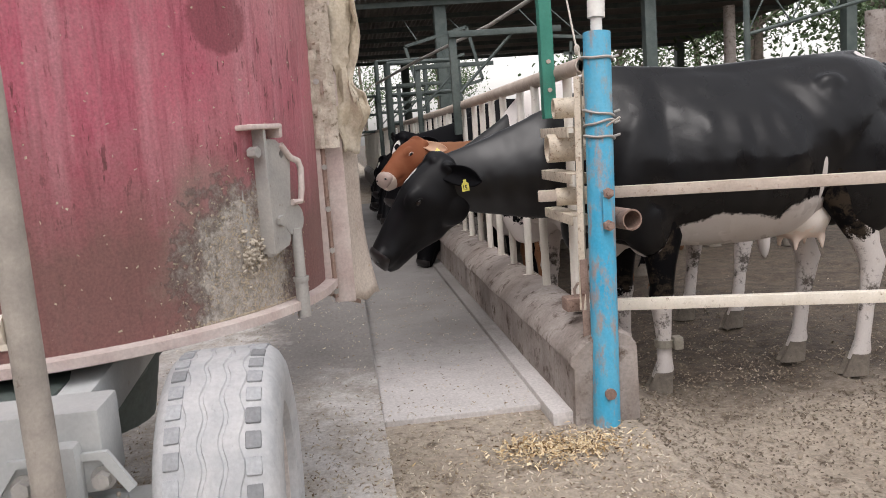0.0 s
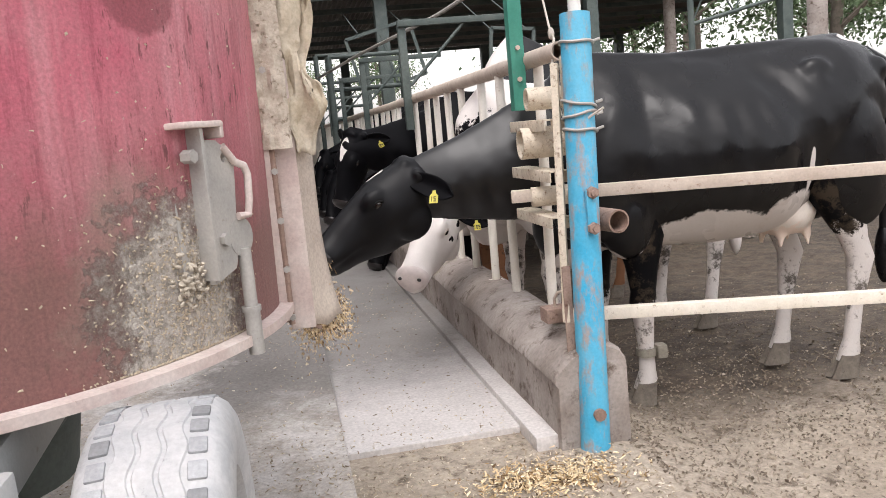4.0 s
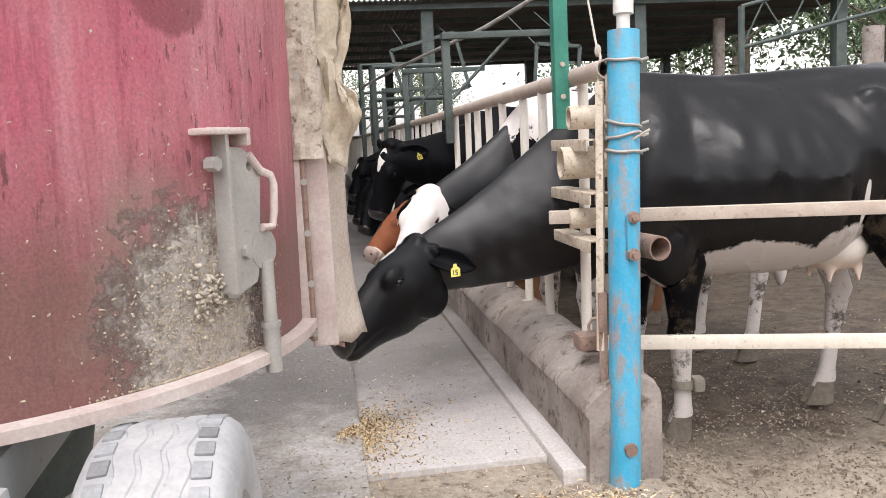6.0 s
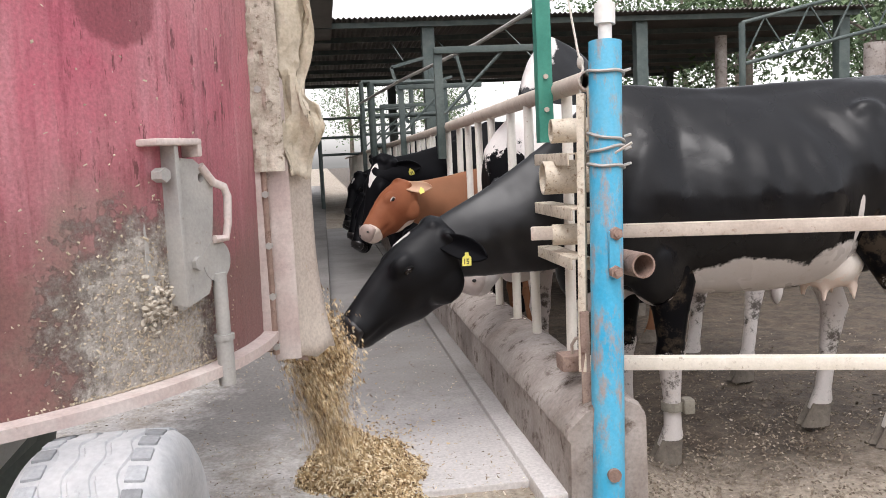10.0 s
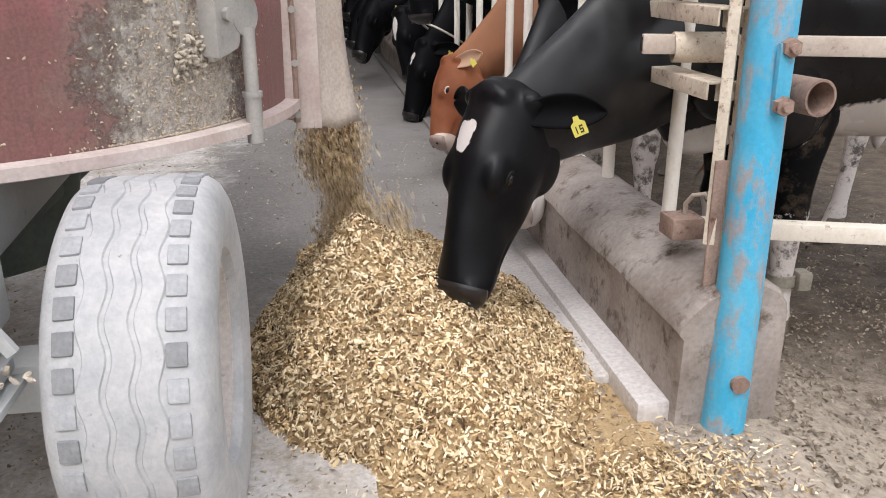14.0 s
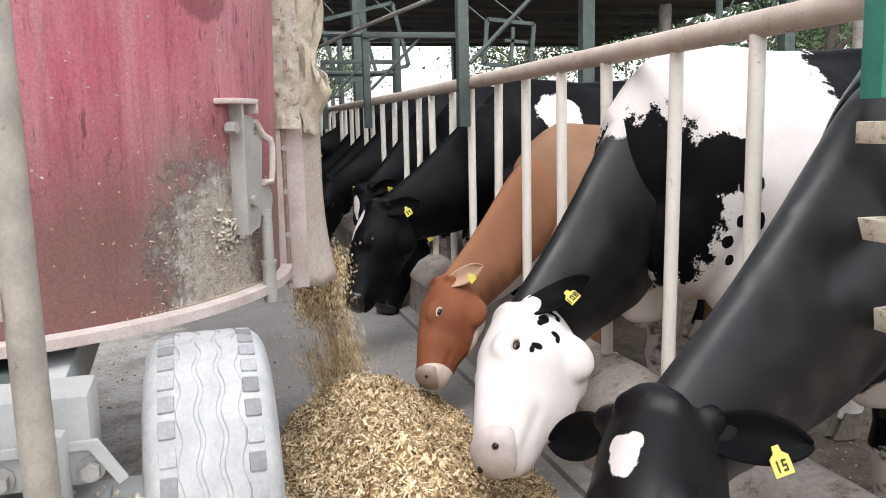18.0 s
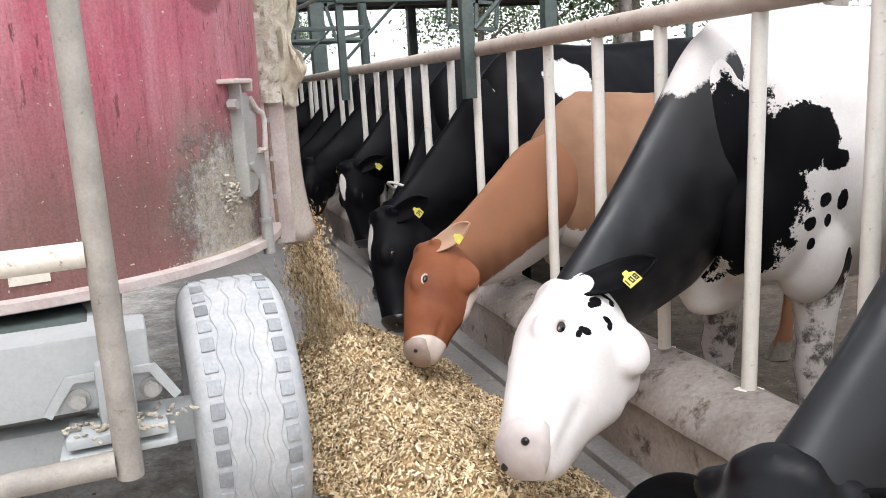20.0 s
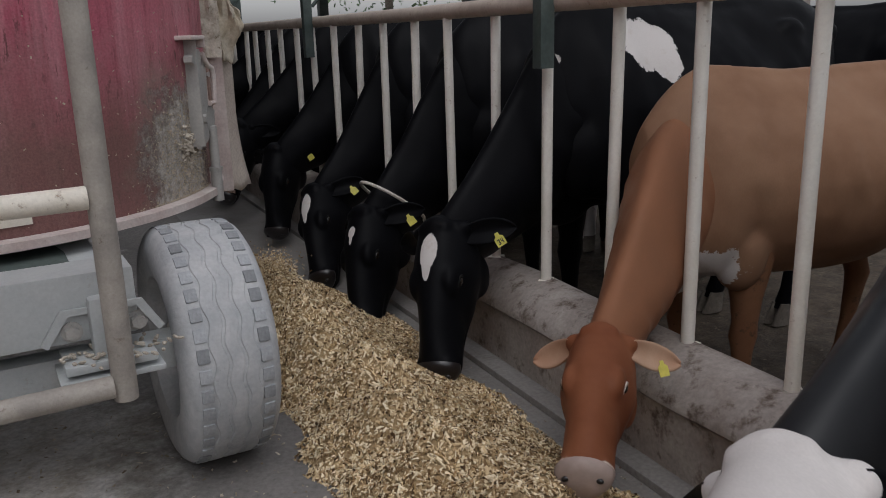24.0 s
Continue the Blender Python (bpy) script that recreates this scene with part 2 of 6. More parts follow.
M["crust"] = worn("caked_feed", (0.42, 0.37, 0.30), (0.56, 0.50, 0.42), (0.20, 0.145, 0.09), 22, 130, 0.5, 0.95, 0, 0.8)
M["blue_paint"] = worn("chipped_blue_paint", (0.03, 0.37, 0.60), (0.16, 0.46, 0.62), (0.33, 0.30, 0.29), 7, 90, 0.74, 0.55, 0.0, 0.4, (1, 1, 0.4), grain=0.15)
M["cream_paint"] = worn("chipped_cream_paint", (0.70, 0.64, 0.54), (0.80, 0.74, 0.65), (0.27, 0.18, 0.11), 13, 120, 0.45, 0.6, grain=0.12)
M["holder_paint"] = worn("grimy_cream_paint", (0.54, 0.465, 0.365), (0.66, 0.585, 0.475), (0.22, 0.135, 0.08), 15, 110, 0.62, 0.65, grain=0.2)
M["cream_bar"] = worn("white_painted_bar", (0.78, 0.73, 0.65), (0.84, 0.80, 0.73), (0.28, 0.17, 0.09), 12, 120, 0.34, 0.5, vary=0.15, grain=0.08)
M["rail_steel"] = worn("rusty_rail_steel", (0.46, 0.38, 0.32), (0.58, 0.50, 0.43), (0.24, 0.12, 0.07), 9, 110, 0.4, 0.7, 0.1, grain=0.15)
M["rust"] = worn("rusted_steel", (0.22, 0.145, 0.115), (0.34, 0.24, 0.195), (0.10, 0.05, 0.032), 12, 120, 0.5, 0.85)
M["green_paint"] = worn("green_painted_angle_iron", (0.03, 0.20, 0.15), (0.06, 0.28, 0.21), (0.16, 0.17, 0.15), 6, 90, 0.2, 0.45, grain=0.12)
M["dark_steel"] = worn("dark_green_steel", (0.05, 0.07, 0.065), (0.09, 0.11, 0.10), (0.05, 0.04, 0.03), 5, 60, 0.3, 0.6)
M["roof"] = worn("dark_corrugated_iron", (0.10, 0.09, 0.08), (0.15, 0.135, 0.12), (0.06, 0.045, 0.035), 1.2, 30, 0.3, 0.6)
M["concrete"] = worn("stained_curb_concrete", (0.235, 0.195, 0.172), (0.40, 0.355, 0.325), (0.10, 0.07, 0.052), 4, 70, 0.62, 0.7, 0, 0.35)
def dusty_shaded_lane():
    """Grey lane concrete with pale meal dust, and the wagon's shade coloured in as darker ground."""
    m = bpy.data.materials.new("dusted_and_shaded_lane")
    t, p = nodes_of(m)
    v = coords(t)
    sep = t.nodes.new("ShaderNodeSeparateXYZ")
    t.links.new(v, sep.inputs[0])
    a, b, d = noise_at(t, v, 1.6, 5.0), noise_at(t, v, 7.0, 7.0, 0.72), noise_at(t, v, 60.0, 5.0, 0.7)
    c = mix(t, step(t, a, 0.35, 0.65), (0.15, 0.138, 0.128), (0.21, 0.196, 0.184))
    rag = maths(t, "ADD", maths(t, "MULTIPLY", maths(t, "SUBTRACT", a, 0.5), 0.7), maths(t, "MULTIPLY", maths(t, "SUBTRACT", b, 0.5), 0.6))
    # the strip left dark beside the wheel track stands in for shade under the wagon
    pale = maths(t, "MAXIMUM", step(t, maths(t, "ADD", sep.outputs["X"], rag), -1.36, -1.62), step(t, maths(t, "ADD", sep.outputs["Y"], rag), 1.1, 0.4))
    c = mix(t, pale, c, mix(t, step(t, b, 0.4, 0.62), (0.55, 0.525, 0.50), (0.38, 0.335, 0.285)))
    c = mix(t, 0.45, c, ramp(t, d, [(0.3, (0.45, 0.45, 0.45)), (0.7, (1.55, 1.55, 1.55))]), "MULTIPLY")
    t.links.new(c, p.inputs["Base Color"])
    p.inputs["Roughness"].default_value = 0.9
    bump_into(t, p, maths(t, "ADD", b, maths(t, "MULTIPLY", d, 0.5)), 0.6, 0.008)
    return m


def two_tone_slab():
    """Cement, pale near its open end and grey beyond, with a ragged change between."""
    m = bpy.data.materials.new("pale_to_grey_slab")
    t, p = nodes_of(m)
    v = coords(t)
    sep = t.nodes.new("ShaderNodeSeparateXYZ")
    t.links.new(v, sep.inputs[0])
    a, b, d = noise_at(t, v, 1.8, 5.0), noise_at(t, v, 8.0, 7.0, 0.72), noise_at(t, v, 75.0, 4.0)
    c = mix(t, step(t, a, 0.35, 0.65), (0.185, 0.17, 0.16), (0.25, 0.235, 0.225))
    c = mix(t, maths(t, "MULTIPLY", step(t, b, 0.58, 0.70), 0.7), c, (0.13, 0.11, 0.095))
    rag = maths(t, "ADD", maths(t, "MULTIPLY", maths(t, "SUBTRACT", a, 0.5), 1.2), maths(t, "MULTIPLY", maths(t, "SUBTRACT", b, 0.5), 0.8))
    c = mix(t, step(t, maths(t, "ADD", sep.outputs["Y"], rag), 1.6, 0.5), c, (0.58, 0.55, 0.53))
    c = mix(t, 0.35, c, ramp(t, d, [(0.3, (0.5, 0.5, 0.5)), (0.7, (1.45, 1.45, 1.45))]), "MULTIPLY")
    t.links.new(c, p.inputs["Base Color"])
    p.inputs["Roughness"].default_value = 0.6
    bump_into(t, p, maths(t, "ADD", b, maths(t, "MULTIPLY", d, 0.4)), 0.3, 0.006)
    return m


M["slab"] = two_tone_slab()
M["lane"] = dusty_shaded_lane()
M["pvc"] = plain("white_pvc", (0.75, 0.74, 0.70), 0.4)
M["yellow_tag"] = plain("yellow_plastic", (0.68, 0.60, 0.12), 0.45)
M["tag_ink"] = plain("black_ink", (0.05, 0.045, 0.03), 0.8)
M["hoof"] = worn("muddy_hoof", (0.13, 0.11, 0.09), (0.22, 0.19, 0.155), (0.07, 0.05, 0.035), 14, 90, 0.4, 0.8)
M["eye"] = plain("dark_eye", (0.012, 0.008, 0.006), 0.08)
M["eye_rim"] = plain("pale_eye_rim", (0.52, 0.43, 0.38), 0.7)
M["eyelid"] = plain("dull_dark_lid", (0.006, 0.006, 0.006), 0.7, 0, 0.2)
M["nostril"] = plain("dark_skin_and_tube_shade", (0.015, 0.012, 0.012), 0.3)
M["pale_nose"] = plain("pale_nose_pad", (0.36, 0.275, 0.24), 0.5)
M["pink_nose"] = plain("pink_muzzle_skin", (0.56, 0.49, 0.465), 0.6)
M["rope"] = worn("frayed_rope", (0.50, 0.46, 0.40), (0.60, 0.56, 0.50), (0.3, 0.25, 0.2), 40, 200, 0.3, 0.9)
M["dung"] = worn("dried_dung_strap", (0.22, 0.20, 0.16), (0.28, 0.26, 0.22), (0.12, 0.10, 0.07), 20, 100, 0.4, 0.9)
# the darkest feed tones also stand in for shaded gaps between chips
M["feed_bed"] = worn("chopped_feed", (0.38, 0.265, 0.135), (0.50, 0.36, 0.20), (0.10, 0.06, 0.028), 30, 160, 0.5, 0.95, 0, 1.0)
M["feed"] = island_mat("chopped_feed_chips", [(0.0, (0.055, 0.03, 0.011)), (0.17, (0.25, 0.15, 0.066)), (0.34, (0.52, 0.36, 0.18)), (0.65, (0.76, 0.60, 0.37)), (1.0, (0.92, 0.80, 0.58))])
M["straw"] = island_mat("straw_and_grit", [(0.0, (0.16, 0.11, 0.07)), (0.4, (0.40, 0.33, 0.24)), (0.8, (0.60, 0.52, 0.40)), (1.0, (0.72, 0.66, 0.56))])
M["clod"] = island_mat("dung_and_clods", [(0.0, (0.13, 0.10, 0.075)), (0.5, (0.20, 0.16, 0.12)), (0.85, (0.31, 0.26, 0.20)), (1.0, (0.44, 0.38, 0.31))])
M["leaf"] = island_mat("leaves", [(0.0, (0.05, 0.085, 0.035)), (0.6, (0.10, 0.16, 0.07)), (1.0, (0.17, 0.23, 0.12))], 0.6)
M["bark"] = worn("bark", (0.12, 0.10, 0.08), (0.2, 0.17, 0.14), (0.06, 0.05, 0.04), 8, 60, 0.4, 0.9, 0, 0.6)
M["splat"] = worn("dried_splashes", (0.46, 0.38, 0.28), (0.56, 0.48, 0.37), (0.28, 0.2, 0.12), 30, 150, 0.3, 0.95, 0, 0.6)


# ---------------------------------------------------------------- mesh helpers
def part(name, bm, material, parent=None, label="", smooth=True):
    me = bpy.data.meshes.new(name)
    bmesh.ops.recalc_face_normals(bm, faces=bm.faces)
    bm.to_mesh(me)
    bm.free()
    if smooth:
        me.polygons.foreach_set("use_smooth", [True] * len(me.polygons))
        me.set_sharp_from_angle(angle=radians(38))
    me.materials.append(M[material] if isinstance(material, str) else material)
    ob = new(name, me)
    if parent:
        ob.parent = parent
    if label:
        ob["label"] = label
    return ob


def thing(name, label, category, group="", kind="", at=None):
    e = new(name)
    if at is not None:
        e.matrix_basis = at
    return tagged(e, label, category, group, kind)


def B():
    return bmesh.new()


def box(bm, c, s, rot=None, bevel=0.0):
    m = Matrix.Translation(c) @ (rot.to_4x4() if rot is not None else Matrix()) @ Matrix.Diagonal((*s, 1))
    r = bmesh.ops.create_cube(bm, size=1.0, matrix=m)
    if bevel:
        es = {e for v in r["verts"] for e in v.link_edges}
        bmesh.ops.bevel(bm, geom=list(es), offset=bevel, segments=2, affect="EDGES", profile=0.6)
    return bm


def frame_of(d):
    return Vector(d).normalized().to_track_quat("Z", "Y").to_matrix()


def rod(bm, a, b, r, r2=None, n=14, cap=True):
    a, b = Vector(a), Vector(b)
    d = b - a
    m = Matrix.Translation((a + b) / 2) @ frame_of(d).to_4x4()
    bmesh.ops.create_cone(bm, cap_ends=cap, segments=n, radius1=r, radius2=r if r2 is None else r2, depth=d.length, matrix=m)
    return bm


def pipe(bm, a, b, r, wall=0.006, n=20):
    """An open pipe with thickness."""
    a, b = Vector(a), Vector(b)
    m = frame_of(b - a)
    rings = []
    for p, rr in ((a, r), (b, r), (b, r - wall), (a, r - wall)):
        rings.append([bm.verts.new(p + m @ Vector((rr * math.cos(2 * math.pi * i / n), rr * math.sin(2 * math.pi * i / n), 0))) for i in range(n)])
    for k in range(4):
        p, q = rings[k], rings[(k + 1) % 4]
        for i in range(n):
            bm.faces.new((p[i], p[(i + 1) % n], q[(i + 1) % n], q[i]))
    return bm


def bend(bm, pts, r, n=8, taper=None):
    """A rod through points."""
    pts = [Vector(p) for p in pts]
    rings = []
    for i, p in enumerate(pts):
        d = (pts[min(i + 1, len(pts) - 1)] - pts[max(i - 1, 0)])
        m = frame_of(d)
        rr = r if taper is None else r + (taper - r) * i / (len(pts) - 1)
        rings.append([bm.verts.new(p + m @ Vector((rr * math.cos(2 * math.pi * k / n), rr * math.sin(2 * math.pi * k / n), 0))) for k in range(n)])
    skin(bm, rings)
    return bm


def skin(bm, rings, caps=True):
    n = len(rings[0])
    for p, q in zip(rings, rings[1:]):
        best = min(range(n), key=lambda s: sum((p[i].co - q[(i + s) % n].co).length for i in range(0, n, max(1, n // 4))))
        for i in range(n):
            bm.faces.new((p[i], p[(i + 1) % n], q[(i + 1 + best) % n], q[(i + best) % n]))
    if caps:
        bm.faces.new(rings[0])
        bm.faces.new(rings[-1])


def loft(bm, stations, axis="x", n=20, power=2.3):
    """Rings across an axis: position, sideways shift, height, half height, half width."""
    rings = []
    for a, side, zc, hz, hy in stations:
        ring = []
        for i in range(n):
            th = 2 * math.pi * i / n
            c, s = math.cos(th), math.sin(th)
            cc = math.copysign(abs(c) ** (2 / power), c)
            sn = math.copysign(abs(s) ** (2 / power), s)
            y, z = side + hy * cc, zc + hz * sn
            ring.append(bm.verts.new((a, y, z) if axis == "x" else (y, a, z)))
        rings.append(ring)
    for p, q in zip(rings, rings[1:]):
        for i in range(n):
            bm.faces.new((p[i], p[(i + 1) % n], q[(i + 1) % n], q[i]))
    bm.faces.new(rings[0])
    bm.faces.new(rings[-1])
    return bm


def ball(bm, c, r, u=14, v=10, rot=None):
    m = Matrix.Translation(c) @ (rot.to_4x4() if rot is not None else Matrix()) @ Matrix.Diagonal((*(r if isinstance(r, tuple) else (r, r, r)), 1))
    bmesh.ops.create_uvsphere(bm, u_segments=u, v_segments=v, radius=1.0, matrix=m)
    return bm


def roughen(bm, amount, scale):
    for v in bm.verts:
        v.co += noise.noise_vector(v.co * scale) * amount
    return bm


def melt(ob, voxel, rounds=6):
    """Joins overlapping forms into one skin."""
    r = ob.modifiers.new("join", "REMESH")
    r.mode, r.voxel_size, r.use_smooth_shade = "VOXEL", voxel, True
    s = ob.modifiers.new("soften", "SMOOTH")
    s.factor, s.iterations = 0.6, rounds
    return ob


def chips(count, place, size, flat=0.25, seed=1):
    """Loose flat pieces: place(rng) gives a point and a normal."""
    rng = random.Random(seed)
    verts, faces = [], []
    for _ in range(count):
        p, nrm = place(rng)
        m = frame_of(nrm) @ Euler((rng.gauss(0, 0.5), rng.gauss(0, 0.5), rng.uniform(0, 6.3))).to_matrix()
        l, w, h = size(rng)
        b = len(verts)
        for x, y, z in ((-l, -w * rng.uniform(0.3, 1), 0), (l, -w * rng.uniform(0.3, 1), 0), (l * rng.uniform(0.5, 1), w, 0), (-l * rng.uniform(0.5, 1), w * rng.uniform(0.5, 1), 0), (0, 0, h)):
            verts.append(Vector(p) + m @ Vector((x, y, z)))
        faces += [(b, b + 1, b + 4), (b + 1, b + 2, b + 4), (b + 2, b + 3, b + 4), (b + 3, b, b + 4)]
    return verts, faces


def loose(name, verts, faces, material, parent=None):
    me = bpy.data.meshes.new(name)
    me.from_pydata([tuple(v) for v in verts], [], faces)
    me.materials.append(M[material])
    ob = new(name, me)
    if parent:
        ob.parent = parent
    return ob


# ---------------------------------------------------------------- ground and lane
def ground_height(x, y):
    """The lane is level; the yard beyond the curb lies a little lower."""
    k = min(1.0, max(0.0, (x - 0.05) / 0.5))
    return -0.12 * k * k * (3 - 2 * k)


def lane_rise(y):
    """The lane climbs a few centimetres beside the curb."""
    k = min(1.0, max(0.0, (y - 0.2) / 2.6))
    return 0.078 * k * k * (3 - 2 * k)


def yard_earth():
    """Trodden earth that turns darker where the cattle stand, with a ragged border."""
    m = bpy.data.materials.new("trodden_yard_earth")
    t, p = nodes_of(m)
    v = coords(t)
    sep = t.nodes.new("ShaderNodeSeparateXYZ")
    t.links.new(v, sep.inputs[0])
    a, b, d = noise_at(t, v, 2.1, 6.0, 0.65), noise_at(t, v, 9.0, 7.0, 0.72), noise_at(t, v, 45.0, 5.0, 0.7)
    c = mix(t, step(t, a, 0.35, 0.65), (0.30, 0.25, 0.197), (0.43, 0.368, 0.298))
    c = mix(t, step(t, b, 0.54, 0.66), c, (0.12, 0.092, 0.066))
    rag = maths(t, "ADD", maths(t, "MULTIPLY", maths(t, "SUBTRACT", a, 0.5), 1.3), maths(t, "MULTIPLY", maths(t, "SUBTRACT", b, 0.5), 1.1))
    dark_zone = maths(t, "MULTIPLY", step(t, maths(t, "ADD", sep.outputs["Y"], rag), 0.15, 0.75), step(t, sep.outputs["X"], 0.12, 0.3))
    # mottled darker brown for the zone where the cattle stand
    dung = mix(t, step(t, b, 0.40, 0.62), (0.050, 0.036, 0.025), (0.115, 0.086, 0.06))
    dung = mix(t, step(t, noise_at(t, v, 24.0, 6.0, 0.75), 0.58, 0.68), dung, (0.20, 0.16, 0.115))
    c = mix(t, dark_zone, c, dung)
    c = mix(t, 0.5, c, ramp(t, d, [(0.3, (0.4, 0.4, 0.4)), (0.7, (1.6, 1.6, 1.6))]), "MULTIPLY")
    t.links.new(c, p.inputs["Base Color"])
    t.links.new(ramp(t, dark_zone, [(0, (0.95,) * 3), (1, (0.72,) * 3)]), p.inputs["Roughness"])
    bump_into(t, p, maths(t, "ADD", b, maths(t, "MULTIPLY", d, 0.35)), 1.0, 0.02)
    return m


def make_ground():
    bm = B()
    xs = [-260, -80, -30, -12, -6, -4, -3] + [-2.4 + 0.2 * i for i in range(12)] + [0.05 * i for i in range(75)] + [3.8 + 0.2 * i for i in range(6)] + [5, 6, 8, 12, 20, 40, 100, 260]
    ys = [-260, -60, -20, -8, -5, -4] + [-3.3 + 0.15 * i for i in range(12)] + [-1.5 + 0.05 * i for i in range(100)] + [3.6 + 0.15 * i for i in range(15)] + [6, 7, 8.5, 10, 14, 20, 40, 100, 260]
    grid = []
    for y in ys:
        row = []
        for x in xs:
            near = -2.5 < x < 5 and -3.4 < y < 6
            rough_z = (noise.noise(Vector((x * 2.1, y * 2.1, 0))) * 0.010 + noise.noise(Vector((x * 6, y * 6, 3))) * 0.006) * (2.0 if x > 0.3 else 0.5) + (noise.noise(Vector((x * 15, y * 15, 8))) * 0.012 if x > 0.25 else 0) if near else 0
            row.append(bm.verts.new((x, y, ground_height(x, y) - 0.012 + rough_z)))
        grid.append(row)
    for j in range(len(ys) - 1):
        for i in range(len(xs) - 1):
            bm.faces.new((grid[j][i], grid[j][i + 1], grid[j + 1][i + 1], grid[j + 1][i]))
    tagged(part("ground", bm, yard_earth()), "brown trodden yard earth, darker under the cows", "ground", kind="structure")
    bm = B()
    ys = [-3.5] + [0.2 + 0.13 * i for i in range(21)] + [38.5]
    edge = [[bm.verts.new((x, y, (0.035 + lane_rise(y)) if up else -0.05)) for x, up in ((-5.052, 0), (-5.052, 1), (-0.862, 1), (-0.862, 0))] for y in ys]
    for p, q in zip(edge, edge[1:]):
        for i in range(4):
            bm.faces.new((p[i], p[(i + 1) % 4], q[(i + 1) % 4], q[i]))
    bm.faces.new(edge[0])
    bm.faces.new(edge[-1])
    tagged(part("road", bm, "lane", smooth=False), "dusty grey concrete feed lane beside the curb, with the wagon's shade in its colour", "road", kind="structure")
    bm = B()
    box(bm, (-0.53, 6.2, -0.02), (0.66, 11.8, 0.064), bevel=0.004)
    tagged(part("pavement", bm, "slab", smooth=False), "concrete strip where the feed is laid, pale at its open end and grey beyond", "pavement", kind="structure")


def make_curb():
    t = thing("feed_curb", "low stained concrete curb with a rounded top under the feed fence", "curb", kind="structure")
    bm = B()
    prof = [(-0.130, -0.1), (-0.127, 0.225), (-0.138, 0.238), (-0.134, 0.258), (-0.112, 0.288), (-0.07, 0.325), (0.0, 0.352), (0.06, 0.355), (0.11, 0.33), (0.135, 0.28), (0.14, -0.3)]
    rings = []
    ys = [0.072, 0.084, 0.105] + [0.18 + 0.06 * i for i in range(100)] + [6.4 + 0.4 * i for i in range(15)] + [14, 18, 24]
    for k, y in enumerate(ys):
        s = 0.97 if k == 0 else 1.0
        rings.append([bm.verts.new((x * s + noise.noise(Vector((y * 1.7, z * 3, x))) * 0.006 + noise.noise(Vector((y * 11, z * 25, x))) * 0.004, y, z * s + (noise.noise(Vector((y * 2.3, x * 4, 7))) * 0.012 if z > 0 else 0))) for x, z in prof])
    for p, q in zip(rings, rings[1:]):
        for i in range(len(prof) - 1):
            bm.faces.new((p[i], p[i + 1], q[i + 1], q[i]))
    bm.faces.new(rings[0])
    bm.faces.new(rings[-1])
    part("curb_wall", bm, "concrete", t)
    bm = B()
    box(bm, (-0.168, 9.0, 0.008), (0.085, 17.8, 0.06), bevel=0.008)
    part("toe_strip", bm, "slab", t, "smooth pale cement strip along the foot")
    bm = B()
    box(bm, (0.070, 0.135, 0.10), (0.135, 0.13, 0.40), bevel=0.025)
    roughen(bm, 0.008, 14)
    part("post_footing", bm, "concrete", t, "rough cement poured round the post foot")
    return t


make_ground()
make_curb()


# ---------------------------------------------------------------- feed fence and gate post
def bar_y(k):
    return 0.684 + 0.383 * k


def make_fence():
    t = thing("feed_fence", "cream-painted tube feed fence with upright bars and chipped paint", "fence")
    bm = B()
    pipe(bm, (0.033, 0.262, 1.372), (0.036, 4.6, 1.355), 0.033)
    rod(bm, (0.036, 4.6, 1.355), (0.036, 30, 1.36), 0.033)
    part("top_rail", bm, "rail_steel", t, "weathered top rail with worn paint")
    bar = None
    for k in range(0, 66):
        if bar is None or k < 1:
            bm = B()
            rod(bm, (0, 0, 0.33), (0, 0, 1.345), 0.0205, n=12)
            box(bm, (0, 0, 0.345), (0.06, 0.06, 0.012), bevel=0.004)
            bar = part("bar", bm, "cream_bar", t)
        else:
            bar = new("bar", bar.data)
            bar.parent = t
        y = 0.575 if k == 0 else bar_y(k)
        rnd = random.Random(k)
        bar.matrix_basis = pose(0.04, y, 0, rnd.gauss(0, 0.4), rnd.gauss(0, 0.4), rnd.uniform(0, 360))
    return t


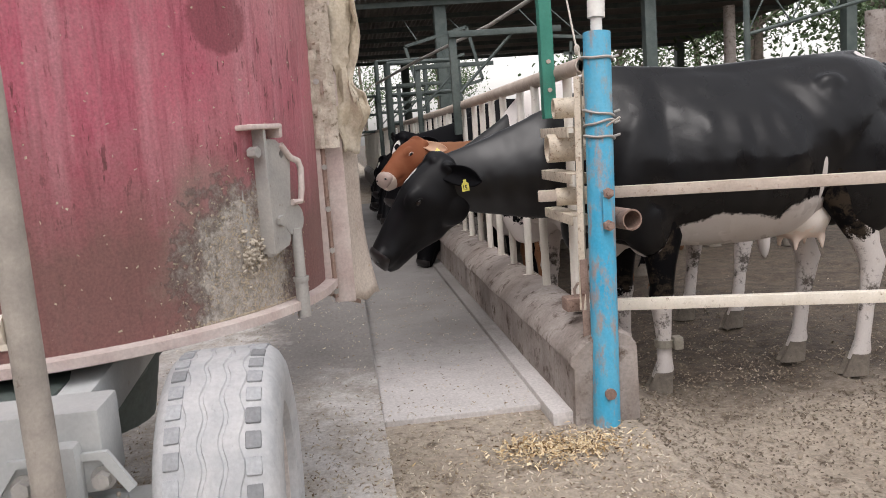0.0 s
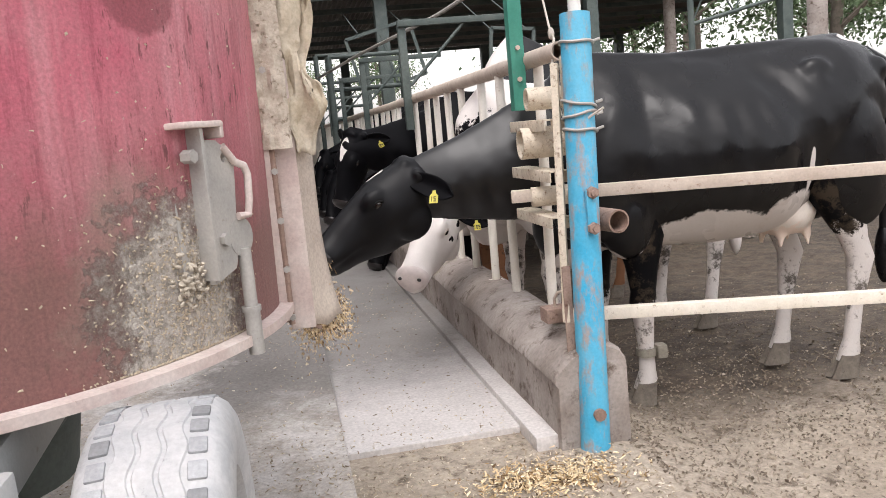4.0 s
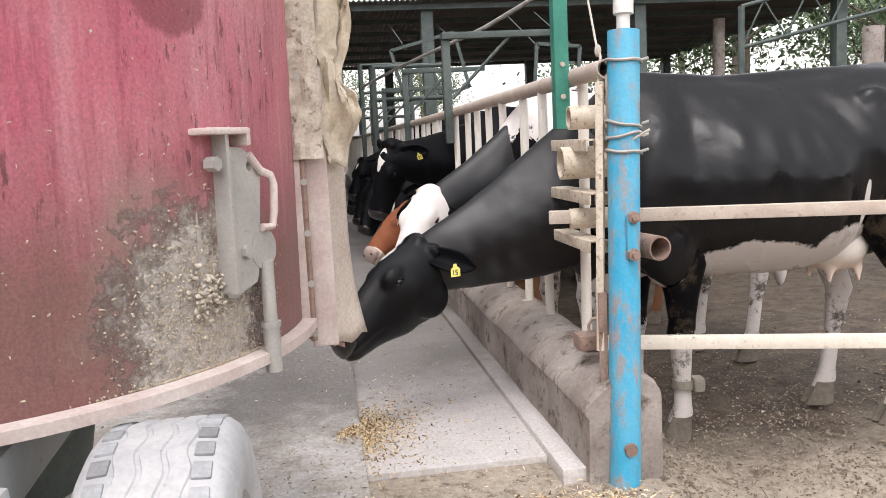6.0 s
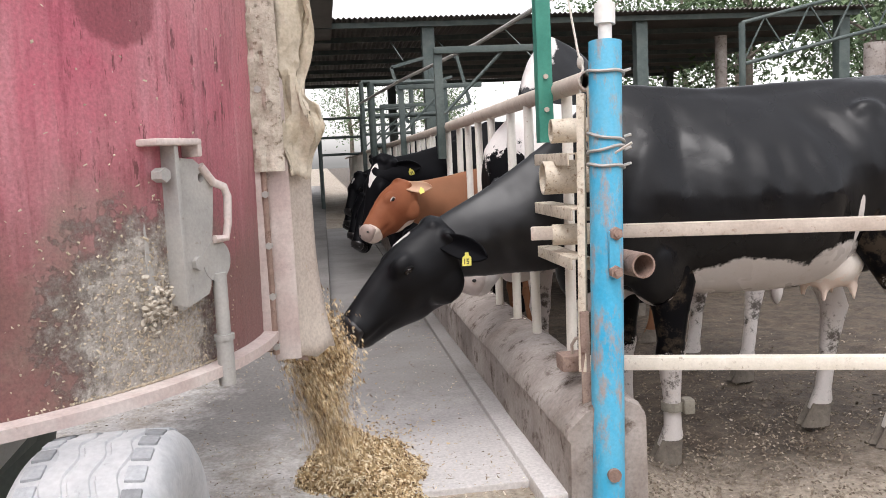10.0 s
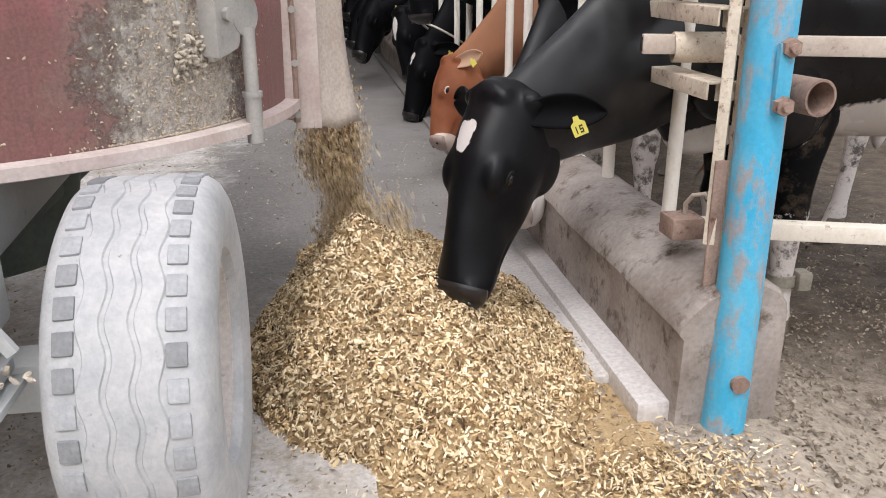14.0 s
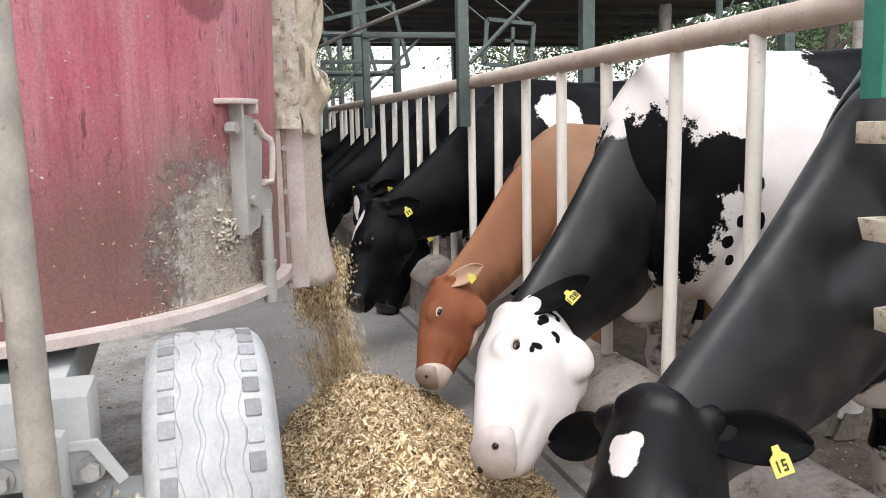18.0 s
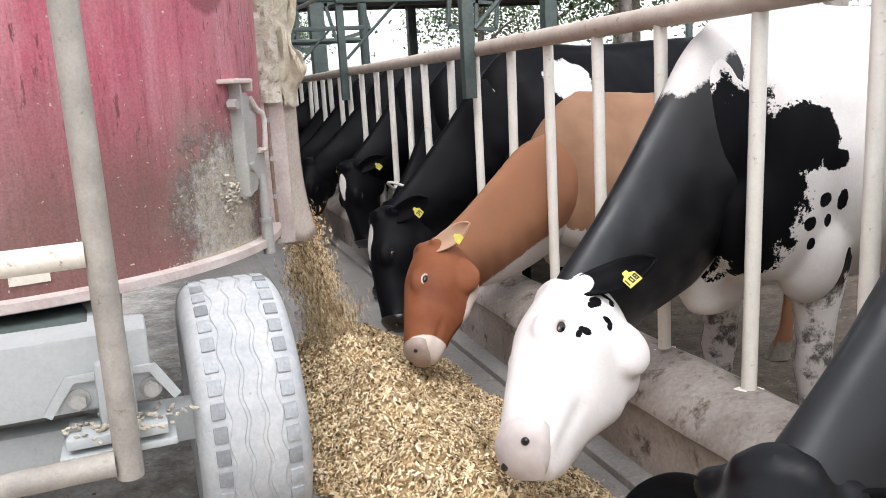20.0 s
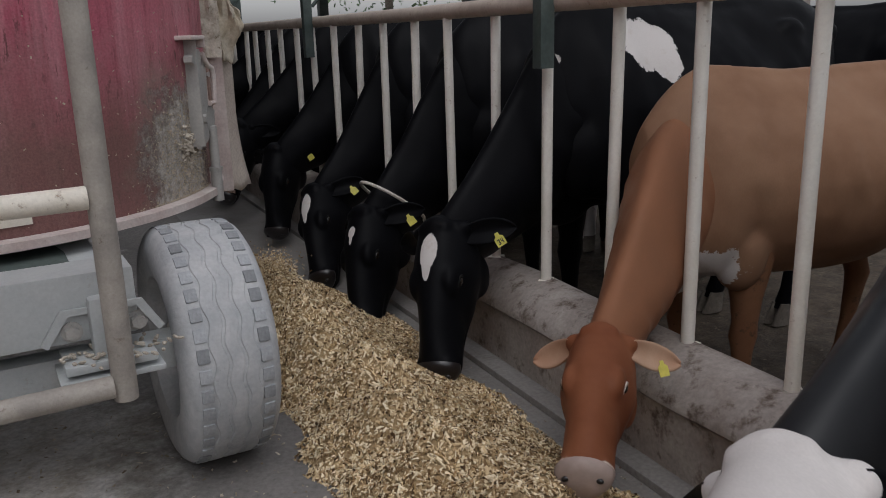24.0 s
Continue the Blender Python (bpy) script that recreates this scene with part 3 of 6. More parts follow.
def make_gate_holder():
    """The panel of channels and pipe sockets between the first bar and the post."""
    t = thing("slip_rail_holder", "cream steel panel of channels with pipe sockets for slip rails", "gate panel")
    bm = B()
    box(bm, (0.03, 0.19, 0.86), (0.04, 0.045, 0.98), bevel=0.004)
    part("upright", bm, "holder_paint", t)
    for z, w in ((1.135, 0.42), (0.955, 0.46), (0.79, 0.42)):
        bm = B()
        y = 0.42
        box(bm, (-0.025, y, z), (0.07, w, 0.006), bevel=0.002)
        box(bm, (-0.058, y, z - 0.018), (0.006, w, 0.04), bevel=0.002)
        box(bm, (0.0, 0.225, z - 0.02), (0.06, 0.006, 0.045))
        part("channel", bm, "holder_paint", t)
    for z, r, x0, y in ((1.215, 0.042, -0.06, 0.40), (1.055, 0.058, -0.095, 0.40)):
        bm = B()
        pipe(bm, (x0, y, z), (0.07, y - 0.01, z), r, 0.007, 24)
        part("socket", bm, "holder_paint", t, "short open pipe socket")
    bm = B()
    pipe(bm, (-0.07, 0.39, 0.855), (0.07, 0.36, 0.855), 0.037, 0.005, 20)
    part("sleeve", bm, "holder_paint", t)
    bm = B()
    box(bm, (-0.040, 0.312, 0.420), (0.085, 0.085, 0.055), bevel=0.006)
    part("lower_socket", bm, "rust", t, "rusty square socket on the curb")
    bm = B()
    bend(bm, [(-0.035, 0.31, 0.44), (-0.04, 0.30, 0.48), (-0.03, 0.285, 0.505), (-0.005, 0.275, 0.51), (0.01, 0.265, 0.49), (0.005, 0.265, 0.475)], 0.006)
    part("hook", bm, "rail_steel", t, "bent steel hook")
    bm = B()
    for i in range(13):
        c = Vector((-0.03, 0.195, 1.06 - i * 0.016))
        for j in range(8):
            a0, a1 = j * math.pi / 4, (j + 1) * math.pi / 4
            f = (lambda a: Vector((0.006 * math.cos(a), 0, 0.011 * math.sin(a)))) if i % 2 else (lambda a: Vector((0, 0.006 * math.cos(a), 0.011 * math.sin(a))))
            rod(bm, c + f(a0), c + f(a1), 0.0022, n=5, cap=False)
    part("chain", bm, "holder_paint", t, "thin hanging chain")
    return t


def make_rails():
    for z0, z1, s, mt, lab in ((0.862, 0.845, 0.046, "rail_steel", "rusty square steel slip rail across the yard opening"), (0.385, 0.37, 0.046, "cream_paint", "cream-painted square steel slip rail low across the opening")):
        t = thing("slip_rail", lab, "rail", "slip rails at the yard opening")
        a, b = Vector((-0.138 if z0 > 0.6 else -0.02, 0.42, z0)), Vector((2.9, -0.50, z1))
        d = b - a
        bm = B()
        m = d.to_track_quat("X", "Z").to_matrix()
        box(bm, (a + b) / 2, (d.length, s, s), m, 0.004)
        part("tube", bm, mt, t)
        # near-black plate in place of the shade inside the hollow tube
        bm = B()
        box(bm, a - d.normalized() * 0.0015, (0.004, s - 0.012, s - 0.012), m)
        part("end_opening", bm, "nostril", t, "dark plate standing for the shade inside the open end")
        bm = B()
        rod(bm, b + Vector((0, 0, -b.z - 0.12)), b + Vector((0, 0, 0.2)), 0.03)
        part("end_post", bm, "rail_steel", t)


def make_post():
    t = thing("gate_post", "leaning blue-painted steel pipe post with chipped paint and rust", "post")
    base, top = Vector((-0.006, 0.062, 0.02)), Vector((0.062, 0.170, 1.482))
    d = (top - base).normalized()
    bm = B()
    pipe(bm, base - d * 0.07, top, 0.052, 0.006, 28)
    part("pipe", bm, "blue_paint", t)
    f = frame_of(d)
    up = lambda z: base + d * z

    for z, lean in ((1.075, 0.004), (1.125, -0.010), (1.165, 0.012), (1.37, 0.003)):
        bm = B()
        pts = [up(z) + f @ Vector((0.057 * math.cos(a), 0.057 * math.sin(a), lean * math.cos(a) + 0.003 * math.sin(3 * a))) for a in [k * math.pi / 12 for k in range(25)]]
        bend(bm, pts, 0.0055, 6)
        e = up(z) + Vector((0.05, -0.03, 0))
        rod(bm, e, e + Vector((0.022, -0.004, 0.006)), 0.005, n=6)
        part("wire_tie", bm, "grey_steel", t, "twisted grey tie wire")
    bm = B()
    q = up(0.755) + Vector((0.093, 0.012, 0))
    pipe(bm, q + Vector((0.012, -0.06, 0)), q + Vector((-0.012, 0.10, 0.0)), 0.041, 0.006, 24)
    part("side_socket", bm, "rust", t, "rusty open pipe welded to the side")
    bm = B()
    box(bm, up(0.80) + Vector((0.002, -0.06, 0)), (0.036, 0.02, 0.15), bevel=0.008)
    part("bracket", bm, "blue_paint", t)
    for z in (0.865, 0.745):
        bm = B()
        c = up(z) + Vector((0.004, -0.062, 0))
        rod(bm, c, c + Vector((0, -0.022, 0)), 0.021, n=6)
        rod(bm, c + Vector((0, -0.02, 0)), c + Vector((0, -0.034, 0)), 0.011, n=10)
        part("bolt", bm, "rust", t, "rusty bolt head")
    bm = B()
    rod(bm, up(0.1) + Vector((0, -0.045, 0)), up(0.1) + Vector((0, -0.062, 0)), 0.022, n=12)
    part("foot_plug", bm, "rust", t)
    bm = B()
    rod(bm, top - d * 0.03, top + d * 0.06, 0.022)
    rod(bm, top + d * 0.055, top + d * 0.12, 0.033, 0.033)
    rod(bm, top + d * 0.12, top + d * 1.2, 0.022)
    part("pvc_pipe", bm, "pvc", t, "white plastic pipe standing in the post")
    bm = B()
    box(bm, up(0.3) + Vector((-0.055, 0.045, 0)), (0.03, 0.008, 0.62), bevel=0.002)
    part("angle_strip", bm, "rust", t)
    bm = B()
    box(bm, up(0.86) + Vector((-0.066, 0.045, 0)), (0.026, 0.026, 0.90), f, 0.003)
    part("side_bar", bm, "holder_paint", t, "cream-painted bar welded along the post")


def make_hangers():
    """Green angle-iron uprights on the fence with an arm and a brace."""
    for k, y in enumerate((0.59, 3.275, 5.96, 8.65, 11.3, 14.0)):
        t = thing("fence_upright", "green angle-iron upright bolted to the feed fence, with an overhead arm", "post", "uprights on the feed fence")
        x, z0, z1 = -0.02, (1.18 if k == 0 else 1.14), (3.2 if k == 0 else 1.9)
        mt = "green_paint" if k == 0 else "dark_steel"
        bm = B()
        box(bm, (x, y, (z0 + z1) / 2), (0.055, 0.006, z1 - z0), bevel=0.002)
        box(bm, (x - 0.0245, y + 0.025, (z0 + z1) / 2), (0.006, 0.05, z1 - z0), bevel=0.002)
        part("upright", bm, mt, t)
        if k:
            bm = B()
            box(bm, (x + 0.40, y, 1.88), (0.86, 0.05, 0.045), bevel=0.003)
            part("arm", bm, mt, t)
            bm = B()
            rod(bm, (x + 0.03, y, 1.45), (x + 0.45, y, 1.86), 0.012, n=8)
            part("brace", bm, mt, t)
        else:
            for z in (1.30, 1.42):
                bm = B()
                rod(bm, (x, y - 0.004, z), (x, y - 0.014, z), 0.01, n=6)
                part("bolt", bm, "rail_steel", t)
    t = thing("tie_rope", "thin frayed cord knotted on the top rail and hanging", "rope")
    bm = B()
    bend(bm, [(-0.01, 0.56, 2.2), (0.02, 0.45, 1.75), (0.035, 0.36, 1.47), (0.04, 0.33, 1.42), (0.02, 0.3, 1.36), (0.0, 0.26, 1.28), (0.0, 0.2, 1.15), (0.03, 0.12, 1.11), (0.1, 0.06, 1.16)], 0.0045, 6)
    ball(bm, (0.036, 0.345, 1.44), (0.012, 0.012, 0.022))
    part("cord", bm, "rope", t)
    t = thing("overhead_pipe", "thin grey steel pipe running slanting above the fence", "pipe")
    bm = B()
    bend(bm, [(0.9, 2.6, 2.25), (0.45, 4.2, 2.05), (0.0, 6.4, 1.98), (-0.3, 9.0, 1.95)], 0.018, 8)
    part("pipe", bm, "grey_steel", t)


make_fence()
make_gate_holder()
make_rails()
make_post()
make_hangers()


# ---------------------------------------------------------------- feed mixer wagon
WAY = [(0, 0.000), (9.5, 0.000), (10, 0.075), (10.5, 0.151), (11, 0.226), (11.5, 0.302), (12, 0.380), (12.5, 0.510), (13, 0.690), (13.5, 0.816), (14, 0.920), (14.5, 1.010), (15, 1.105), (15.5, 1.220), (16, 1.360), (16.5, 1.500), (17, 1.730), (17.5, 1.960), (18, 2.150), (18.5, 2.340), (19, 2.520), (19.5, 2.700), (20, 2.860), (20.5, 3.020), (21, 3.180), (21.5, 3.340), (22, 3.510), (22.5, 3.700), (23, 3.870), (23.5, 4.040), (24, 4.190)]
DRIFT = [(0, 0), (16.5, 0), (17.5, -0.035), (24, -0.035)]
TURN = [(0, 0), (16.5, 0), (17.5, 1), (18.5, 1.8), (19.5, 2.3), (21.5, 3.0), (22.5, 3.2), (24, 3.8)]
TUB = Vector((-1.806, -0.352, 0.0))
R = 0.792


def tub_point(deg, z, out=0.0):
    r = R + out + (z - 0.73) * 0.02
    return Vector((TUB.x + r * math.cos(radians(deg)), TUB.y + r * math.sin(radians(deg)), z))


def make_wagon():
    w = thing("feed_mixer_wagon", "faded red round tub feed mixer wagon, dusty and spattered with feed", "feed wagon")
    bm = B()
    n = 72
    a0, a1 = -5.0, -5.0 - 295.0
    zs = [0.72, 0.9, 1.2, 1.6, 2.0, 2.35]
    for out, flip in ((0.0, 1), (-0.012, -1)):
        grid = [[bm.verts.new(tub_point(a0 + (a1 - a0) * i / n, z, out)) for i in range(n + 1)] for z in zs]
        for j in range(len(zs) - 1):
            for i in range(n):
                bm.faces.new((grid[j][i], grid[j][i + 1], grid[j + 1][i + 1], grid[j + 1][i]))
    part("tub_wall", bm, "red_paint", w)
    bm = B()
    rings = []
    for i in range(n + 1):
        a = a0 + (a1 - a0) * i / n
        rings.append([bm.verts.new(tub_point(a, z, o)) for o, z in ((0.002, 0.742), (0.035, 0.738), (0.035, 0.716), (-0.03, 0.712))])
    for p, q in zip(rings, rings[1:]):
        for i in range(4):
            bm.faces.new((p[i], p[(i + 1) % 4], q[(i + 1) % 4], q[i]))
    bm.faces.new(rings[0])
    bm.faces.new(rings[-1])
    part("bottom_lip", bm, "pink_steel", w, "dusty pink flange round the foot of the tub")
    bm = B()
    rod(bm, (TUB.x, TUB.y, 0.702), (TUB.x, TUB.y, 0.715), R - 0.02, n=64)
    part("floor_plate", bm, "tube_steel", w, smooth=False)
    # door frame at the outlet: bolted upright strips
    e = tub_point(-5, 0)
    bm = B()
    box(bm, (e.x + 0.012, e.y + 0.005, 1.5), (0.045, 0.03, 1.62), bevel=0.004)
    part("frame_strip", bm, "pink_steel", w)
    bm = B()
    box(bm, (e.x + 0.068, e.y + 0.02, 1.47), (0.064, 0.012, 1.62), bevel=0.003)
    part("frame_plate", bm, "pink_steel", w)
    for k in range(9):
        bm = B()
        z = 0.70 + k * 0.125
        rod(bm, (e.x + 0.042, e.y + 0.012, z), (e.x + 0.042, e.y - 0.016, z), 0.009, n=6)
        part("frame_bolt", bm, "grey_steel", w)
    bm = B()
    bend(bm, [(e.x + 0.04, e.y - 0.002, 0.68 + 0.05 * k) for k in range(30)], 0.008, 8)
    part("frame_rib", bm, "rust", w)
    bm = B()
    grid = []
    for j in range(150):
        z = 1.13 + 0.008 * j
        row = []
        for i in range(10):
            u = i / 9
            h = max(0.0, 0.45 + 1.3 * noise.noise(Vector((u * 3, z * 14, 2))) + 0.7 * noise.noise(Vector((u * 8, z * 45, 5)))) * math.sin(math.pi * (0.04 + 0.92 * u))
            row.append(bm.verts.new((e.x - 0.004 + 0.098 * u, e.y - 0.012 - 0.018 * h, z)))
        grid.append(row)
    for j in range(149):
        for i in range(9):
            bm.faces.new((grid[j][i], grid[j][i + 1], grid[j + 1][i + 1], grid[j + 1][i]))
    part("caked_feed", bm, "crust", w, "caked feed crust along the outlet frame")["kind"] = "stuff"
    bm = B()
    grid = []
    for j in range(26):
        z = 0.655 + j * 0.03
        row = []
        for i in range(7):
            u = i / 6
            flare = 0.035 * max(0, (0.95 - z) / 0.3) ** 2
            row.append(bm.verts.new((e.x + 0.085 + u * (0.055 + flare), e.y + 0.03 + 0.10 * u + 0.01 * math.sin(7 * z + 3 * u), z + 0.008 * math.sin(9 * u))))
        grid.append(row)
    for j in range(25):
        for i in range(6):
            bm.faces.new((grid[j][i], grid[j][i + 1], grid[j + 1][i + 1], grid[j + 1][i]))
    flap = part("outlet_flap", bm, "flap", w, "stiff crusted rubber flap at the feed outlet")
    so = flap.modifiers.new("thick", "SOLIDIFY")
    so.thickness = 0.006
    bm = B()
    grid = []
    for j in range(100):
        z = 1.11 + j * 0.012
        row = []
        for i in range(24):
            u = i / 23
            p = Vector((e.x + 0.098 + u * (0.062 + 0.015 * math.sin(z * 5)), e.y + 0.015 + 0.05 * u, z))
            nn = noise.noise_vector(Vector((u * 2.5, z * 7, 4))) * 0.035 + Vector((0.3, -1, 0)) * (0.022 * (0.5 - abs(noise.noise(Vector((u * 4 + z * 5, z * 9, 9)))))) + noise.noise_vector(Vector((u * 9, z * 22, 9))) * 0.01
            nn += Vector((0.035, -0.02, 0)) * math.exp(-((z - 1.24) / 0.07) ** 2) * u
            k = min(1, (z - 1.11) / 0.12)
            row.append(bm.verts.new(p + nn * (0.4 + 0.6 * k)))
        grid.append(row)
    for j in range(99):
        for i in range(23):
            bm.faces.new((grid[j][i], grid[j][i + 1], grid[j + 1][i + 1], grid[j + 1][i]))
    tarp = part("canvas_patch", bm, "tarp", w, "crumpled soiled canvas tied over the outlet frame")
    so = tarp.modifiers.new("thick", "SOLIDIFY")
    so.thickness = 0.006
    # latch on the door
    deg = -31.5
    o = tub_point(deg, 0)
    nrm = Vector((math.cos(radians(deg)), math.sin(radians(deg)), 0))
    tan = Vector((-nrm.y, nrm.x, 0))
    m = Matrix((tan, nrm, Vector((0, 0, 1)))).transposed()
    P = lambda u, z, out: o + tan * u + nrm * out + Vector((0, 0, z))
    bm = B()
    box(bm, P(-0.046, 1.035, 0.028), (0.012, 0.056, 0.31), m, 0.003)
    box(bm, P(-0.078, 1.02, 0.008), (0.055, 0.012, 0.26), m, 0.003)
    latch = part("latch_bracket", bm, "grey_steel", w)
    bm = B()
    box(bm, P(-0.045, 1.196, 0.032), (0.125, 0.068, 0.013), m, 0.005)
    box(bm, P(0.012, 1.182, 0.034), (0.013, 0.06, 0.03), m, 0.004)
    part("latch_cap", bm, "pink_steel", w)
    bm = B()
    outline = [(-0.030, 1.166), (0.012, 1.163), (0.050, 1.138), (0.066, 1.112), (0.060, 1.06), (0.036, 0.905), (0.028, 0.892), (-0.048, 0.872), (-0.052, 0.885)]
    hole = [(0.030 + 0.008 * math.cos(k * math.pi / 5), 1.126 + 0.010 * math.sin(k * math.pi / 5)) for k in range(10)]
    for out in (0.030, 0.044):
        rim_o = [bm.verts.new(P(u, z, out)) for u, z in outline]
        rim_i = [bm.verts.new(P(u, z, out)) for u, z in hole]
        edges = [bm.edges.new((r[i], r[(i + 1) % len(r)])) for r in (rim_o, rim_i) for i in range(len(r))]
        bmesh.ops.triangle_fill(bm, edges=edges, use_beauty=True)
        if out > 0.04:
            for p, q in ((first_o, rim_o), (first_i, rim_i)):
                for i in range(len(p)):
                    bm.faces.new((p[i], p[(i + 1) % len(p)], q[(i + 1) % len(p)], q[i]))
        first_o, first_i = rim_o, rim_i
    part("latch_plate", bm, "grey_steel", w, "worn grey steel latch plate with a round hole", smooth=False)
    bm = B()
    bend(bm, [P(0.03, 1.15, 0.045), P(0.06, 1.115, 0.05), P(0.085, 1.105, 0.055), P(0.095, 1.085, 0.055), P(0.09, 1.03, 0.055), P(0.08, 1.0, 0.055), P(0.05, 1.0, 0.05)], 0.0085, 10)
    part("latch_handle", bm, "pink_steel", w, "bent rod handle")
    bm = B()
    rod(bm, P(0.06, 0.955, 0.03), P(0.06, 0.955, 0.045), 0.042, n=24)
    part("latch_cam", bm, "grey_steel", w)
    bm = B()
    rod(bm, P(0.062, 0.70, 0.045), P(0.062, 0.93, 0.045), 0.0145, n=14)
    rod(bm, P(0.062, 0.79, 0.045), P(0.062, 0.802, 0.045), 0.021, n=14)
    rod(bm, P(0.062, 0.695, 0.045), P(0.062, 0.79, 0.045), 0.0175, n=14)
    part("latch_pin", bm, "grey_steel", w)
    for u, z in ((-0.078, 1.135), (-0.004, 0.958)):
        bm = B()
        rod(bm, P(u, z, 0.03), P(u, z, 0.055), 0.014, n=6)
        part("latch_bolt", bm, "grey_steel", w)
    bm = B()
    for k in range(150):
        rr = random.Random(k + 9)
        ball(bm, P(-0.085 + rr.gauss(0, 0.026), 0.885 + rr.gauss(0, 0.025), 0.008 + 0.016 * rr.random()), (0.003 + 0.006 * rr.random(), 0.004, 0.002 + 0.004 * rr.random()), 7, 5, Euler((rr.random() * 3, rr.random() * 3, 0)).to_matrix())
    part("caked_feed", bm, "crust", w)["kind"] = "stuff"
    bm = B()
    box(bm, P(0.115, 0.765, 0.004), (0.026, 0.004, 0.042), m, 0.001)
    part("label_plate", bm, "pink_steel", w, "small dusty plate riveted beside the latch pin")
    bm = B()
    a = [bm.verts.new(v) for v in ((e.x - 0.03, e.y - 0.02, 0.715), (e.x + 0.07, e.y + 0.03, 0.680), (e.x + 0.115, e.y + 0.06, 0.652), (e.x + 0.09, e.y + 0.09, 0.655), (e.x + 0.0, e.y + 0.05, 0.70))]
    f = bm.faces.new(a)
    ex = bmesh.ops.extrude_face_region(bm, geom=[f])
    for v in ex["geom"]:
        if isinstance(v, bmesh.types.BMVert):
            v.co.z -= 0.012
    part("outlet_lip", bm, "rust", w, "bent dark steel lip under the outlet")
    # dried splashes on the paint, thickest round and below the latch
    verts, faces = chips(1500, lambda g: (lambda dg, z: (tub_point(dg, z, 0.001), tub_point(dg, 0, 1) - tub_point(dg, 0)))(min(-12, g.gauss(-39, 7)), max(0.745, 0.84 + g.gauss(0, 0.11))), lambda g: (0.0028 * g.uniform(0.3, 1.5) * (2.2 if g.random() < 0.06 else 1), 0.0022 * g.uniform(0.3, 1.5), 0.0025), seed=4)
    loose("dried_splash", verts, faces, "splat", w)["kind"] = "stuff"
    verts, faces = chips(160, lambda g: (lambda dg, z: (tub_point(dg, z, 0.001), tub_point(dg, 0, 1) - tub_point(dg, 0)))(g.uniform(-110, -12), g.uniform(0.75, 1.7)), lambda g: (0.003 * g.uniform(0.4, 1.8), 0.002 * g.uniform(0.4, 1.8), 0.001), seed=5)
    loose("dried_speck", verts, faces, "splat", w)["kind"] = "stuff"
    # chassis
    # unseen block and drum, added to darken the lane below the tub
    bm = B()
    box(bm, (-1.92, -0.45, 0.60), (0.72, 1.5, 0.17), bevel=0.02)
    part("under_frame", bm, "dark_steel", w, "dark block added under the tub floor to keep light out")
    bm = B()
    rod(bm, (-1.82, -0.36, 0.36), (-1.82, -0.36, 0.70), 0.24, 0.30, n=28)
    part("gearbox", bm, "dark_steel", w, "dark drum added under the tub to keep light out")
    bm = B()
    box(bm, (-2.02, -1.25, 0.597), (1.16, 0.14, 0.165), bevel=0.012)
    part("cross_beam", bm, "chassis", w, "dusty grey chassis cross beam")
    bm = B()
    box(bm, (-1.56, -0.8, 0.645), (0.13, 1.0, 0.11), Euler((radians(4), 0, 0)).to_matrix(), 0.008)
    part("long_beam", bm, "chassis", w)
    bm = B()
    box(bm, (-1.52, -1.33, 0.475), (0.20, 0.14, 0.022), bevel=0.004)
    box(bm, (-1.52, -1.33, 0.445), (0.23, 0.15, 0.014), bevel=0.004)
    part("spring_seat", bm, "chassis", w)
    bm = B()
    box(bm, (-1.515, -1.335, 0.55), (0.075, 0.05, 0.15), bevel=0.015)
    part("bracket", bm, "chassis", w)
    bm = B()
    out = [(-1.66, 0.525), (-1.61, 0.60), (-1.43, 0.60), (-1.385, 0.525), (-1.40, 0.515), (-1.445, 0.585), (-1.595, 0.585), (-1.645, 0.515)]
    a, b = [[bm.verts.new((x, y, z)) for x, z in out] for y in (-1.322, -1.334)]
    for i in range(8):
        bm.faces.new((a[i], a[(i + 1) % 8], b[(i + 1) % 8], b[i]))
    for q in (a, b):
        for i in range(3):
            bm.faces.new((q[i], q[i + 1], q[6 - i], q[7 - i]))
    part("gusset", bm, "chassis", w, "pressed steel gusset on the beam")
    bm = B()
    for i in range(60):
        g = random.Random(500 + i)
        ball(bm, (-1.52 + g.gauss(0, 0.07), -1.36 + g.gauss(0, 0.03), 0.49 + 0.008 * g.random()), (0.012 * g.random() + 0.004, 0.006, 0.004), 6, 4, Euler((g.random(), g.random(), g.random() * 3)).to_matrix())
    part("caked_feed", bm, "crust", w)["kind"] = "stuff"
    for x in (-1.59, -1.445):
        bm = B()
        rod(bm, (x, -1.315, 0.545), (x, -1.345, 0.545), 0.017, n=6)
        rod(bm, (x, -1.315, 0.545), (x, -1.325, 0.545), 0.024, n=16)
        part("bolt", bm, "grey_steel", w)
    bm = B()
    box(bm, (-1.8, -1.2, 0.415), (0.92, 0.085, 0.085), bevel=0.01)
    part("axle", bm, "chassis", w)
    bm = B()
    rod(bm, (-1.505, -1.43, 0.40), (-1.505, -1.46, 2.3), 0.0275, n=18)
    part("guard_upright", bm, "tube_steel", w, "scuffed steel guard tube")
    for z in (0.872, 0.437):
        bm = B()
        rod(bm, (-1.53, -1.44, z), (-2.6, -1.44, z - 0.012), 0.026, n=16)
        part("guard_rail", bm, "cream_paint" if z > 0.6 else "tube_steel", w, "straw-caked guard tube")
    bm = B()
    p = tub_point(-80, 0.79, 0.003)
    nn = (tub_point(-80, 0, 1) - tub_point(-80, 0)).normalized()
